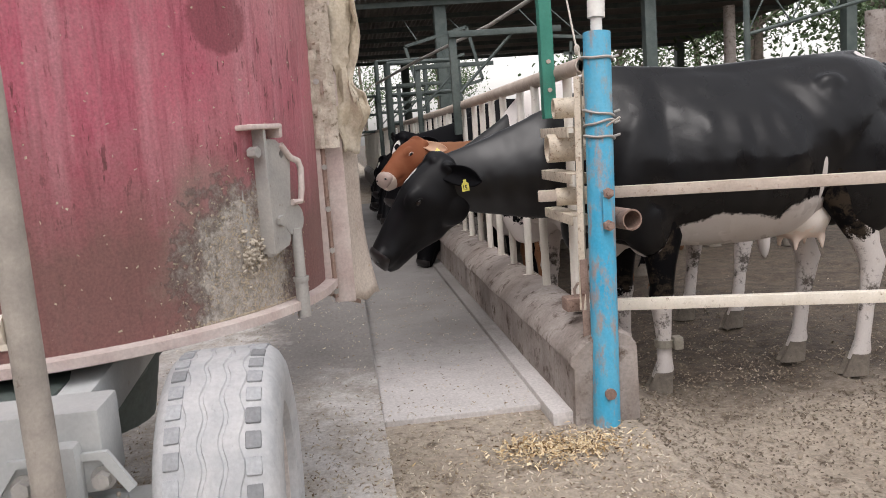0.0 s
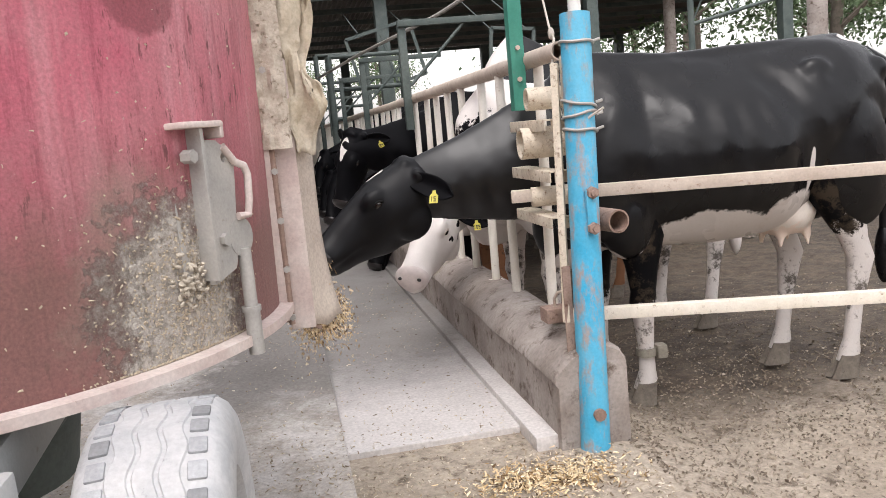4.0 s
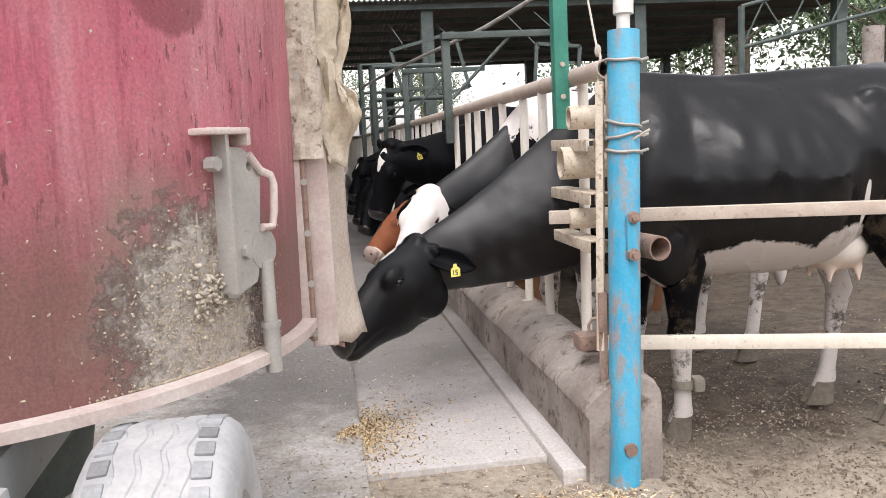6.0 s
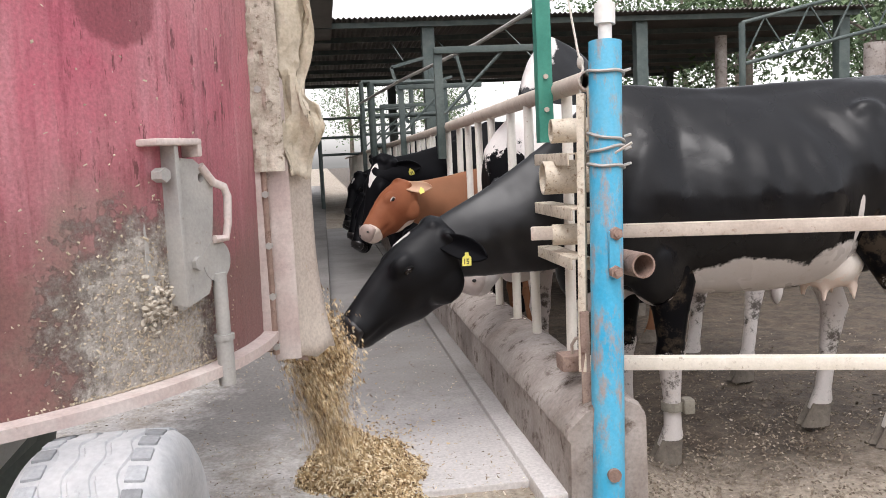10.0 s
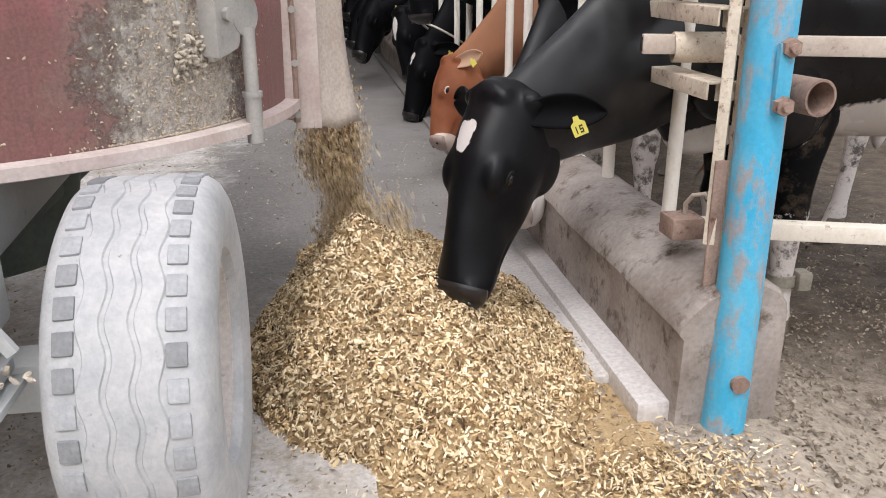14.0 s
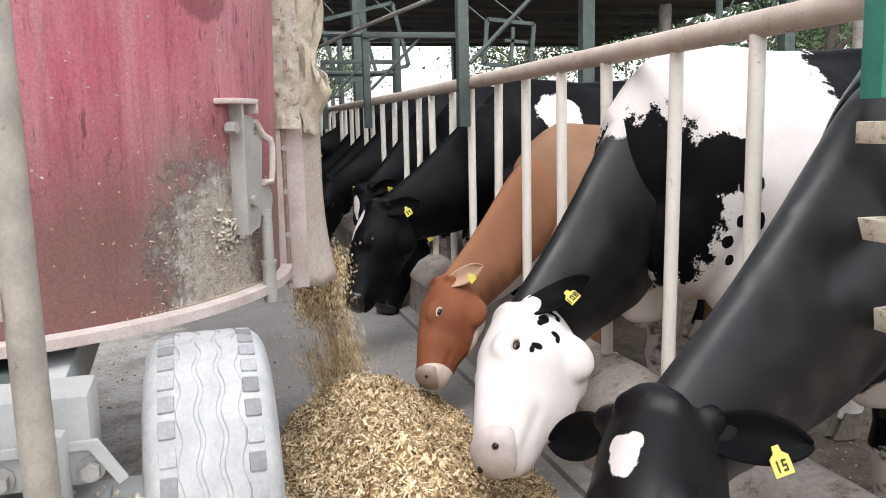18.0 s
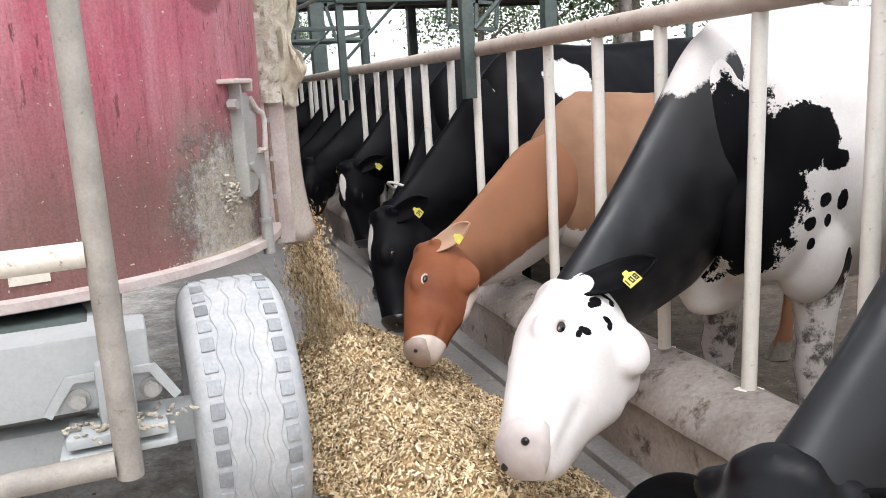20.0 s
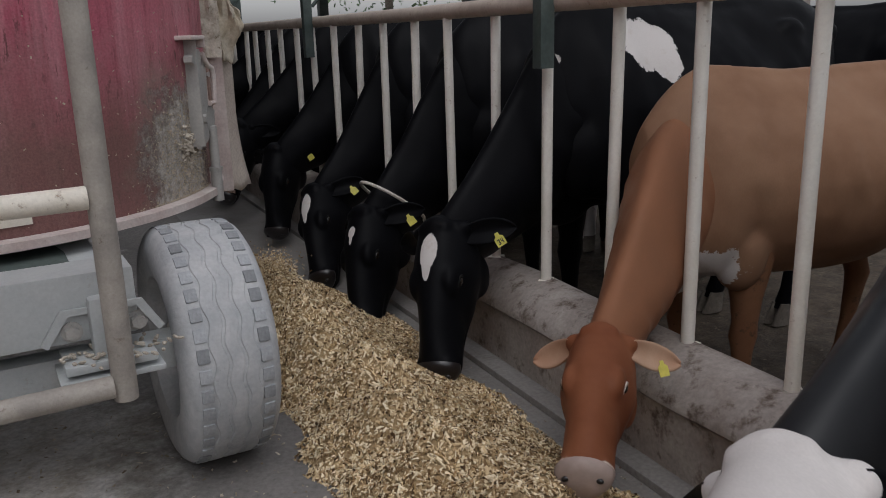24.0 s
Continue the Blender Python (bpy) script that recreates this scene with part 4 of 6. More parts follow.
    tt = Vector((-nn.y, nn.x, 0))
    box(bm, p, (0.085, 0.003, 0.04), Matrix((tt, nn, Vector((0, 0, 1)))).transposed())
    part("warning_label", bm, "cream_paint", w, "worn pale yellow warning sticker")
    # wheel
    wheel = make_wheel(w)
    return w, wheel, flap


def make_wheel(w):
    bm = B()
    rod(bm, (-0.10, 0, 0), (0.05, 0, 0), 0.07, n=24)
    wheel = part("wheel", bm, "rim", w)
    hw = 0.140
    prof = [(-hw + 0.012, 0.22), (-hw, 0.26), (-hw, 0.30), (-hw + 0.006, 0.33), (-hw + 0.018, 0.352), (-hw + 0.034, 0.364), (-0.06, 0.3685), (0.06, 0.3685), (hw - 0.034, 0.364), (hw - 0.018, 0.352), (hw - 0.006, 0.33), (hw, 0.30), (hw, 0.26), (hw - 0.012, 0.22), (hw - 0.04, 0.205), (-hw + 0.04, 0.205)]
    bm = B()
    n = 84
    rings = [[bm.verts.new((x, r * math.cos(2 * math.pi * i / n), r * math.sin(2 * math.pi * i / n))) for x, r in prof] for i in range(n)]
    for i in range(n):
        p, q = rings[i], rings[(i + 1) % n]
        for j in range(len(prof)):
            bm.faces.new((p[j], p[(j + 1) % len(prof)], q[(j + 1) % len(prof)], q[j]))
    part("tyre", bm, "rubber", wheel, "dusty grey farm tyre with worn blocky tread")
    # tread: shoulder blocks and three zigzag ribs with narrow grooves between
    m = 40
    data = None
    for x in (-0.087, 0.087):
        for i in range(m):
            if data is None:
                bm = B()
                box(bm, (0, 0, 0.366), (0.034, 0.040, 0.011), None, 0.004)
                ob = part("tread_block", bm, "rubber_worn", wheel)
                data = ob.data
            else:
                ob = new("tread_block", data)
                ob.parent = wheel
            ob.matrix_basis = Euler((2 * math.pi * (i + (0.5 if x > 0 else 0)) / m, 0, 0)).to_matrix().to_4x4() @ pose(x, 0, 0, 0, 0, 0) @ Matrix.Translation((0, 0, -0.0015)) @ pose(0, 0, 0, 0, 4 if x > 0 else -4, 0) @ Matrix.Translation((-0.026 if x > 0 else 0.026, 0, 0.0))
    k = 160
    for x in (-0.045, 0.0, 0.045):
        bm = B()
        rings = []
        for i in range(k):
            a = 2 * math.pi * i / k
            sx = x + 0.006 * math.sin(i * math.pi / 4)
            rings.append([bm.verts.new((sx + dx, -r * math.sin(a), r * math.cos(a))) for dx, r in ((-0.0205, 0.366), (-0.0165, 0.3722), (0.0165, 0.3722), (0.0205, 0.366))])
        for i in range(k):
            p, q = rings[i], rings[(i + 1) % k]
            for j in range(3):
                bm.faces.new((p[j], p[j + 1], q[j + 1], q[j]))
        part("tread_rib", bm, "rubber", wheel)
    bm = B()
    prof = [(0.112, 0.224), (0.106, 0.205), (0.075, 0.196), (0.035, 0.188), (0.03, 0.12), (0.045, 0.09), (0.045, 0.0)]
    n = 48
    rings = [[bm.verts.new((x, r * math.cos(2 * math.pi * i / n), r * math.sin(2 * math.pi * i / n))) for x, r in prof[:-1]] for i in range(n)]
    for i in range(n):
        p, q = rings[i], rings[(i + 1) % n]
        for j in range(len(prof) - 2):
            bm.faces.new((p[j], p[j + 1], q[j + 1], q[j]))
    part("rim", bm, "rim", wheel, "dusty dished wheel rim")
    for i in range(6):
        bm = B()
        a = 2 * math.pi * i / 6
        rod(bm, (0.03, 0.1 * math.cos(a), 0.1 * math.sin(a)), (0.055, 0.1 * math.cos(a), 0.1 * math.sin(a)), 0.012, n=6)
        part("wheel_nut", bm, "rim", wheel)
    k = 0.90
    done = set()
    for ob in [wheel] + list(wheel.children):
        if ob.data.name not in done:
            done.add(ob.data.name)
            ob.data.transform(Matrix.Diagonal((k, k, k, 1)))
        if ob != wheel:
            m = ob.matrix_basis.copy()
            m.translation *= k
            ob.matrix_basis = m
    wheel.matrix_basis = pose(-1.238, -1.07, 0.371)
    return wheel


WAGON, WHEEL, FLAP = make_wagon()


# ---------------------------------------------------------------- cows
def leg_mesh(front):
    bm = B()
    if front:
        st = [(0.86, 0, 0.085, 0.125), (0.72, 0, 0.07, 0.10), (0.60, 0.0, 0.052, 0.07), (0.50, 0.0, 0.046, 0.055), (0.44, -0.005, 0.052, 0.06), (0.38, -0.005, 0.042, 0.045), (0.25, 0.0, 0.030, 0.034), (0.15, 0.0, 0.032, 0.036), (0.11, -0.005, 0.042, 0.046), (0.075, -0.018, 0.040, 0.046)]
    else:
        st = [(1.0, -0.06, 0.10, 0.17), (0.85, -0.04, 0.09, 0.14), (0.72, 0.01, 0.065, 0.095), (0.62, 0.05, 0.05, 0.065), (0.53, 0.085, 0.045, 0.062), (0.46, 0.075, 0.038, 0.052), (0.32, 0.055, 0.030, 0.036), (0.17, 0.035, 0.031, 0.036), (0.11, 0.025, 0.042, 0.047), (0.075, 0.01, 0.040, 0.047)]
    n = 16
    rings = []
    for z, x, hy, hx in st:
        rings.append([bm.verts.new((x + hx * math.cos(2 * math.pi * i / n), hy * math.sin(2 * math.pi * i / n), z)) for i in range(n)])
    for p, q in zip(rings, rings[1:]):
        for i in range(n):
            bm.faces.new((p[i], p[(i + 1) % n], q[(i + 1) % n], q[i]))
    bm.faces.new(rings[0])
    bm.faces.new(rings[-1])
    return bm


def hoof_mesh(x):
    bm = B()
    for s in (-1, 1):
        st = [(0.10, 0.0, 0.030, 0.042), (0.06, -0.012, 0.034, 0.05), (0.0, -0.03, 0.037, 0.065)]
        rings = []
        for z, dx, hy, hx in st:
            rings.append([bm.verts.new((x + dx + hx * math.cos(2 * math.pi * i / 14), s * 0.024 + hy * 0.72 * math.sin(2 * math.pi * i / 14), z)) for i in range(14)])
        for p, q in zip(rings, rings[1:]):
            for i in range(14):
                bm.faces.new((p[i], p[(i + 1) % 14], q[(i + 1) % 14], q[i]))
        bm.faces.new(rings[0])
        bm.faces.new(rings[-1])
    return bm


def smooth_rows(rows, k):
    """More stations between given ones, on a smooth curve."""
    out = []
    n = len(rows)
    for i in range(n - 1):
        p0, p1, p2, p3 = rows[max(0, i - 1)], rows[i], rows[i + 1], rows[min(n - 1, i + 2)]
        for j in range(k):
            u = j / k
            out.append(tuple(0.5 * (2 * b + (c - a) * u + (2 * a - 5 * b + 4 * c - d) * u * u + (3 * b - a - 3 * c + d) * u ** 3) for a, b, c, d in zip(p0, p1, p2, p3)))
    return out + [tuple(rows[-1])]


def body_loft(bm, rows, axis, n=36):
    """Rings with their own width at the top, the middle and the bottom: place, top, bottom, three half widths."""
    rings = []
    for a, zt, zb, wt, wm, wb in rows:
        ring = []
        for i in range(n):
            th = 2 * math.pi * i / n
            c, s = math.cos(th), math.sin(th)
            sz = math.copysign(abs(s) ** 0.92, s)
            z = (zt + zb) / 2 + (zt - zb) / 2 * sz
            w = wm + ((wt if s > 0 else wb) - wm) * abs(s) ** 1.4
            y = w * math.copysign(abs(c) ** 0.85, c)
            ring.append(bm.verts.new((a, y, z) if axis == "x" else (y, a, z)))
        rings.append(ring)
    for p, q in zip(rings, rings[1:]):
        for i in range(n):
            bm.faces.new((p[i], p[(i + 1) % n], q[(i + 1) % n], q[i]))
    bm.faces.new(rings[0])
    bm.faces.new(rings[-1])
    return bm


def torso_mesh():
    bm = B()
    rows = [(-0.14, 1.30, 0.96, 0.05, 0.10, 0.07), (-0.06, 1.40, 0.80, 0.08, 0.17, 0.12), (0.05, 1.49, 0.70, 0.09, 0.225, 0.16), (0.18, 1.515, 0.67, 0.09, 0.255, 0.19), (0.36, 1.48, 0.665, 0.13, 0.29, 0.26), (0.6, 1.47, 0.655, 0.15, 0.335, 0.31), (0.8, 1.47, 0.66, 0.16, 0.345, 0.31), (0.95, 1.485, 0.69, 0.17, 0.325, 0.27), (1.08, 1.50, 0.77, 0.18, 0.285, 0.19), (1.2, 1.50, 0.86, 0.17, 0.255, 0.17), (1.34, 1.48, 0.92, 0.14, 0.205, 0.14), (1.44, 1.43, 0.98, 0.09, 0.13, 0.10), (1.48, 1.38, 1.06, 0.04, 0.06, 0.05)]
    body_loft(bm, smooth_rows(rows, 4), "x", 44)
    for v in bm.verts:
        x, y, z = v.co
        s = 1 if y > 0 else -1
        # hollow of the flank before the hip, fall below the loin, soft ribs
        hollow = math.exp(-((x - 0.90) / 0.085) ** 2 - ((z - 1.30 + 0.35 * (x - 0.9)) / 0.075) ** 2) * 0.045
        hollow += math.exp(-((x - 0.30) / 0.05) ** 2 - ((z - 1.12) / 0.26) ** 2) * 0.018
        hollow -= math.exp(-((x - 0.98 - 0.45 * (1.28 - z)) / 0.035) ** 2 - ((z - 1.16) / 0.14) ** 2) * 0.020
        hollow += math.exp(-((x - 0.98) / 0.07) ** 2 - ((z - 0.98) / 0.22) ** 2) * 0.03
        hollow += math.exp(-((x - 0.02) / 0.05) ** 2 - ((z - 1.2) / 0.25) ** 2) * 0.03
        ribs = 0.011 * math.sin((x + 0.25 * z) * 58) * math.exp(-((x - 0.62) / 0.2) ** 2 - ((z - 1.1) / 0.2) ** 2)
        swell = 0.016 * noise.noise(Vector((x * 4.5, z * 4.5, 3.0 * s))) + 0.007 * noise.noise(Vector((x * 11, z * 9, 5.0 * s)))
        v.co.y -= s * (hollow - ribs - swell) * min(1, abs(y) / 0.08)
    for s in (-1, 1):
        ball(bm, (0.15, s * 0.165, 1.02), (0.14, 0.095, 0.30), 20, 14, Euler((0, radians(16), 0)).to_matrix())
        ball(bm, (0.03, s * 0.135, 0.90), (0.13, 0.10, 0.17), 16, 10)
        ball(bm, (0.22, s * 0.16, 0.80), (0.12, 0.085, 0.16), 16, 10)
        ball(bm, (1.22, s * 0.165, 1.0), (0.19, 0.11, 0.34), 20, 14, Euler((0, radians(-12), 0)).to_matrix())
        ball(bm, (1.07, s * 0.175, 1.345), (0.08, 0.05, 0.07), 14, 10)
        ball(bm, (1.10, s * 0.18, 1.21), (0.08, 0.065, 0.16), 14, 10, Euler((s * radians(-8), radians(-24), 0)).to_matrix())

        ball(bm, (1.40, s * 0.10, 1.34), (0.06, 0.05, 0.06), 12, 8)
    loft(bm, [(0.1, 0, 1.495, 0.03, 0.035), (0.5, 0, 1.465, 0.025, 0.035), (0.95, 0, 1.48, 0.025, 0.045), (1.3, 0, 1.485, 0.03, 0.05)], "x", 12, 2)
    ball(bm, (-0.03, 0, 0.80), (0.12, 0.075, 0.16), 14, 10)
    ball(bm, (0.04, 0, 0.69), (0.14, 0.055, 0.085), 14, 10, Euler((0, radians(-14), 0)).to_matrix())
    return bm


def neck_mesh():
    """Along +y from the shoulder end to the poll at the origin; z is the crest."""
    bm = B()
    rows = [(-1.05, 0.03, -0.46, 0.07, 0.16, 0.11), (-0.85, 0.08, -0.51, 0.08, 0.185, 0.10), (-0.68, 0.07, -0.495, 0.07, 0.17, 0.085), (-0.5, 0.05, -0.455, 0.06, 0.145, 0.065), (-0.34, 0.035, -0.40, 0.055, 0.125, 0.052), (-0.2, 0.03, -0.325, 0.05, 0.100, 0.045), (-0.08, 0.03, -0.265, 0.052, 0.088, 0.048), (0.03, 0.015, -0.20, 0.05, 0.080, 0.045), (0.09, -0.04, -0.17, 0.03, 0.05, 0.03)]
    body_loft(bm, smooth_rows(rows, 3), "y", 30)
    for v in bm.verts:
        x, y, z = v.co
        # folds of skin across the throat
        v.co.x += (1 if x > 0 else -1) * 0.007 * math.sin(y * 60 + z * 12) * math.exp(-((z + 0.22) / 0.12) ** 2) * (1 if y < -0.05 else 0)
    return bm


def head_mesh():
    """The muzzle points along +y, the forehead along +z; the poll is the origin."""
    bm = B()
    rows = [(-0.055, 0.0, -0.16, 0.05, 0.065, 0.04), (-0.02, 0.022, -0.21, 0.078, 0.095, 0.055), (0.04, 0.036, -0.25, 0.095, 0.108, 0.062), (0.10, 0.044, -0.272, 0.102, 0.114, 0.064), (0.16, 0.048, -0.275, 0.103, 0.118, 0.062), (0.21, 0.042, -0.258, 0.090, 0.110, 0.056), (0.27, 0.034, -0.248, 0.074, 0.096, 0.053), (0.34, 0.022, -0.214, 0.063, 0.083, 0.050), (0.40, 0.010, -0.190, 0.060, 0.077, 0.048), (0.45, 0.0, -0.178, 0.062, 0.080, 0.050), (0.485, -0.008, -0.166, 0.062, 0.080, 0.048), (0.512, -0.030, -0.154, 0.052, 0.067, 0.040), (0.53, -0.07, -0.145, 0.022, 0.034, 0.022)]
    body_loft(bm, smooth_rows(rows, 3), "y", 34)
    for v in bm.verts:
        x, y, z = v.co
        s = 1 if x > 0 else -1
        # cheek hollow before the jaw muscle, mouth line
        v.co.x -= s * 0.012 * math.exp(-((y - 0.30) / 0.05) ** 2 - ((z + 0.10) / 0.05) ** 2)
        v.co.x -= s * 0.010 * math.exp(-((z + 0.125 - 0.10 * (y - 0.45)) / 0.008) ** 2) * (1 if y > 0.36 else 0)
    for s in (-1, 1):
        ball(bm, (s * 0.066, 0.195, -0.015), (0.031, 0.065, 0.045), 14, 10)
        ball(bm, (s * 0.070, 0.125, -0.18), (0.042, 0.09, 0.085), 14, 10)
        ball(bm, (s * 0.047, 0.486, -0.05), (0.028, 0.034, 0.032), 12, 8)
        ball(bm, (s * 0.04, 0.005, 0.005), (0.026, 0.03, 0.028), 12, 8)
        ball(bm, (s * 0.085, -0.005, -0.05), (0.035, 0.03, 0.035), 12, 8)
    ball(bm, (0, 0.0, 0.014), (0.05, 0.04, 0.026), 14, 8)
    ball(bm, (0, 0.472, -0.142), (0.047, 0.048, 0.028), 12, 8)
    return bm


def ear_mesh(s):
    """A cupped leaf reaching out and back, hollow to the front."""
    bm = B()
    n, k = 11, 7
    out, wide, face = Vector((s * 0.80, -0.30, -0.52)), Vector((0, -0.867, 0.5)), Vector((s * 0.60, 0.40, 0.69))
    root = Vector((s * 0.080, 0.020, -0.055))
    grid = []
    for i in range(n):
        u = i / (n - 1)
        half = 0.054 * (0.42 + 0.58 * math.sin(math.pi * min(1, 0.1 + 0.62 * u)) ** 0.8) * math.sqrt(max(0.02, 1 - u ** 3.2))
        row = []
        for j in range(k):
            v = -1 + 2 * j / (k - 1)
            row.append(bm.verts.new(root + out * (0.20 * u) + wide * (half * v - 0.012 * u * u) + face * (0.028 * v * v * (1 - 0.5 * u) - 0.016 * math.sin(math.pi * u))))
        grid.append(row)
    for i in range(n - 1):
        for j in range(k - 1):
            bm.faces.new((grid[i][j], grid[i + 1][j], grid[i + 1][j + 1], grid[i][j + 1]))
    return bm


def tag_place(s):
    """Where the tag hangs: on the hollow face of the ear, below its middle."""
    out, wide, face = Vector((s * 0.80, -0.30, -0.52)), Vector((0, -0.867, 0.5)), Vector((s * 0.60, 0.40, 0.69))
    z = (wide - 0.35 * out).normalized()
    y = -(face - z * face.dot(z)).normalized()
    x = y.cross(z)
    m = Matrix((x, y, z)).transposed().to_4x4()
    m.translation = Vector((s * 0.080, 0.020, -0.055)) + out * 0.125 + face * 0.022 - wide * 0.045
    return m @ Matrix.Scale(0.66, 4)


DIGITS = {"1": ["x.", "x.", "x.", "x.", "x."], "5": ["xxx", "x..", "xxx", "..x", "xxx"], "0": ["xxx", "x.x", "x.x", "x.x", "xxx"], "8": ["xxx", "x.x", "xxx", "x.x", "xxx"], "3": ["xxx", "..x", ".xx", "..x", "xxx"], "4": ["x.x", "x.x", "xxx", "..x", "..x"]}


def tag_mesh():
    bm = B()
    out = [(-0.028, -0.03), (0.028, -0.03), (0.028, 0.018), (0.012, 0.03), (0.010, 0.048), (-0.010, 0.048), (-0.012, 0.03), (-0.028, 0.018)]
    a = [bm.verts.new((x, 0, z)) for x, z in out]
    b = [bm.verts.new((x, 0.003, z)) for x, z in out]
    bm.faces.new(a)
    bm.faces.new(b[::-1])
    for i in range(len(out)):
        bm.faces.new((a[i], a[(i + 1) % 8], b[(i + 1) % 8], b[i]))
    return bm


def number_mesh(text):
    bm = B()
    cols = sum(len(DIGITS[c][0]) + 1 for c in text) - 1
    x0 = -cols * 0.0048 / 2
    for c in text:
        for r, line in enumerate(DIGITS[c]):
            for q, ch in enumerate(line):
                if ch == "x":
                    for y, f in ((-0.0012, 1), (0.0042, -1)):
                        box(bm, (f * (x0 + q * 0.0048 + 0.0024), y, 0.008 - r * 0.0062), (0.0046, 0.0012, 0.0062))
        x0 += (len(DIGITS[c][0]) + 1) * 0.0048
    return bm


SHARED = {}


def shared(key, maker, mt, name, parent, label=""):
    """One mesh for alike pieces; each object has its own coat."""
    if key not in SHARED:
        ob = part(name, maker(), mt, parent, label)
        SHARED[key] = ob.data
        return ob
    ob = new(name, SHARED[key].copy())
    ob.data.materials.clear()
    ob.data.materials.append(M[mt] if isinstance(mt, str) else mt)
    ob.parent = parent
    if label:
        ob["label"] = label
    return ob


def make_cow(label, at, body, neck, head, leg, ear=None, tag=None, tag_side=-1, muzzle=None, strap=False, legs=((0.28, -0.14), (0.18, 0.15), (1.20, -0.15), (1.05, 0.15)), grown=1.0, udder=None, collar=False, pale_eye=False):
    c = thing("cow", label, "cow", "cows at the feed fence", at=at @ Matrix.Scale(grown, 4))
    melt(shared("torso", torso_mesh, body, "torso", c), 0.014, 7)
    for i, (x, y) in enumerate(legs):
        lg = shared("front_leg" if i < 2 else "hind_leg", lambda: leg_mesh(i < 2), leg[i] if isinstance(leg, (list, tuple)) else leg, "leg", c)
        lg.matrix_basis = pose(x, y, 0)
        hf = shared("hoof" if i < 2 else "hoof_hind", lambda: hoof_mesh(-0.01 if i < 2 else 0.015), "hoof", "hoof", lg)
        if strap and i == 0:
            bm = B()
            pipe(bm, (0, 0, 0.215), (0, 0, 0.25), 0.043, 0.008)
            box(bm, (0.055, -0.02, 0.235), (0.045, 0.06, 0.06), bevel=0.01)
            part("leg_tracker", bm, "dung", lg, "grey tracker box strapped round the shin")
    if udder:
        bm = B()
        ball(bm, (1.0, 0, 0.755), (0.15, 0.16, 0.115), 18, 12)
        for x in (0.95, 1.08):
            for y in (-0.08, 0.08):
                rod(bm, (x, y, 0.67), (x, y, 0.60), 0.02, 0.013, 10)
        melt(part("udder", bm, udder, c), 0.015, 5)
    bm = B()
    bend(bm, [(1.42, 0, 1.42), (1.50, 0, 1.38), (1.53, 0, 1.2), (1.52, 0, 0.9), (1.51, 0, 0.6)], 0.03, 10, 0.02)
    ball(bm, (1.51, 0, 0.5), (0.04, 0.04, 0.14))
    part("tail", bm, body, c)
    nk = melt(shared("neck", neck_mesh, neck, "neck", c), 0.016, 5)
    hd = melt(shared("head", head_mesh, head, "head", c), 0.008, 8)
    for s in (-1, 1):
        e = shared("ear%d" % s, lambda: ear_mesh(s), ear or head, "ear", hd)
        if not e.modifiers:
            so = e.modifiers.new("thick", "SOLIDIFY")
            so.thickness = 0.010
            su = e.modifiers.new("round", "SUBSURF")
            su.levels = su.render_levels = 1
        shared("eye", lambda: ball(B(), (0, 0, 0), (0.011, 0.0195, 0.013), 14, 10), "eye", "eye", hd).matrix_basis = pose(s * 0.0905, 0.203, -0.030, 0, s * 14, s * 14)
        lid = shared("eyelid", lambda: bend(B(), [(-0.001, 0.0225 * math.cos(a), 0.0145 * math.sin(a)) for a in [k * math.pi / 8 for k in range(17)]], 0.0048, 6), "eye_rim" if pale_eye else "eyelid", "eyelid", hd)
        lid.matrix_basis = pose(s * 0.0905, 0.203, -0.030, 0, s * 14, s * 14)
        shared("nostril", lambda: ball(B(), (0, 0, 0), (0.014, 0.009, 0.009), 10, 8), "nostril", "nostril", hd).matrix_basis = pose(s * 0.046, 0.522, -0.052, 0, 0, s * 25)
        if tag and s == tag_side:
            tg = shared("tag", tag_mesh, "yellow_tag", "ear_tag", hd, "yellow plastic ear tag")
            tg.matrix_basis = tag_place(s)
            if tag != "plain":
                part("tag_number", number_mesh(tag), "tag_ink", hd, smooth=False).matrix_basis = tg.matrix_basis.copy()
    bm = B()
    body_loft(bm, smooth_rows([(0.480, -0.004, -0.124, 0.0655, 0.0845, 0.054), (0.498, -0.006, -0.128, 0.0665, 0.0845, 0.055), (0.520, -0.026, -0.126, 0.056, 0.072, 0.047), (0.538, -0.064, -0.122, 0.027, 0.038, 0.026)], 3), "y", 24)
    part("muzzle", bm, muzzle or "nostril", hd, "damp bare muzzle")
    if collar:
        bm = B()
        bend(bm, [(0.125 * math.cos(a), -0.16 + 0.02 * math.sin(a), -0.10 + 0.185 * math.sin(a)) for a in [k * math.pi / 12 for k in range(25)]], 0.008, 6)
        part("neck_cord", bm, "rope", nk, "pale cord round the neck")
    return c, nk, hd


BLACK = (0.0026, 0.0026, 0.0034)
WHITE = (0.57, 0.53, 0.505)
coats = {}
coats["a_body"] = coat("black_coat_white_belly", BLACK, WHITE, [((0.60, 0, 0.64), (0.36, 0.6, 0.20)), ((0.92, 0, 0.68), (0.18, 0.6, 0.21)), ((1.0, -0.3, 0.94), (0.016, 0.2, 0.10)), ((1.40, 0, 1.49), (0.14, 0.2, 0.03)), ((0.06, 0, 0.62), (0.16, 0.5, 0.09))], edge=0.07, grain=9.0, rough=0.30, spec=0.28, fold=1.6)
coats["a_leg"] = coat("black_leg_white_shank", BLACK, WHITE, [((0, 0, 0.1), (0.3, 0.3, 0.34))], edge=0.10, dirt=0.5)
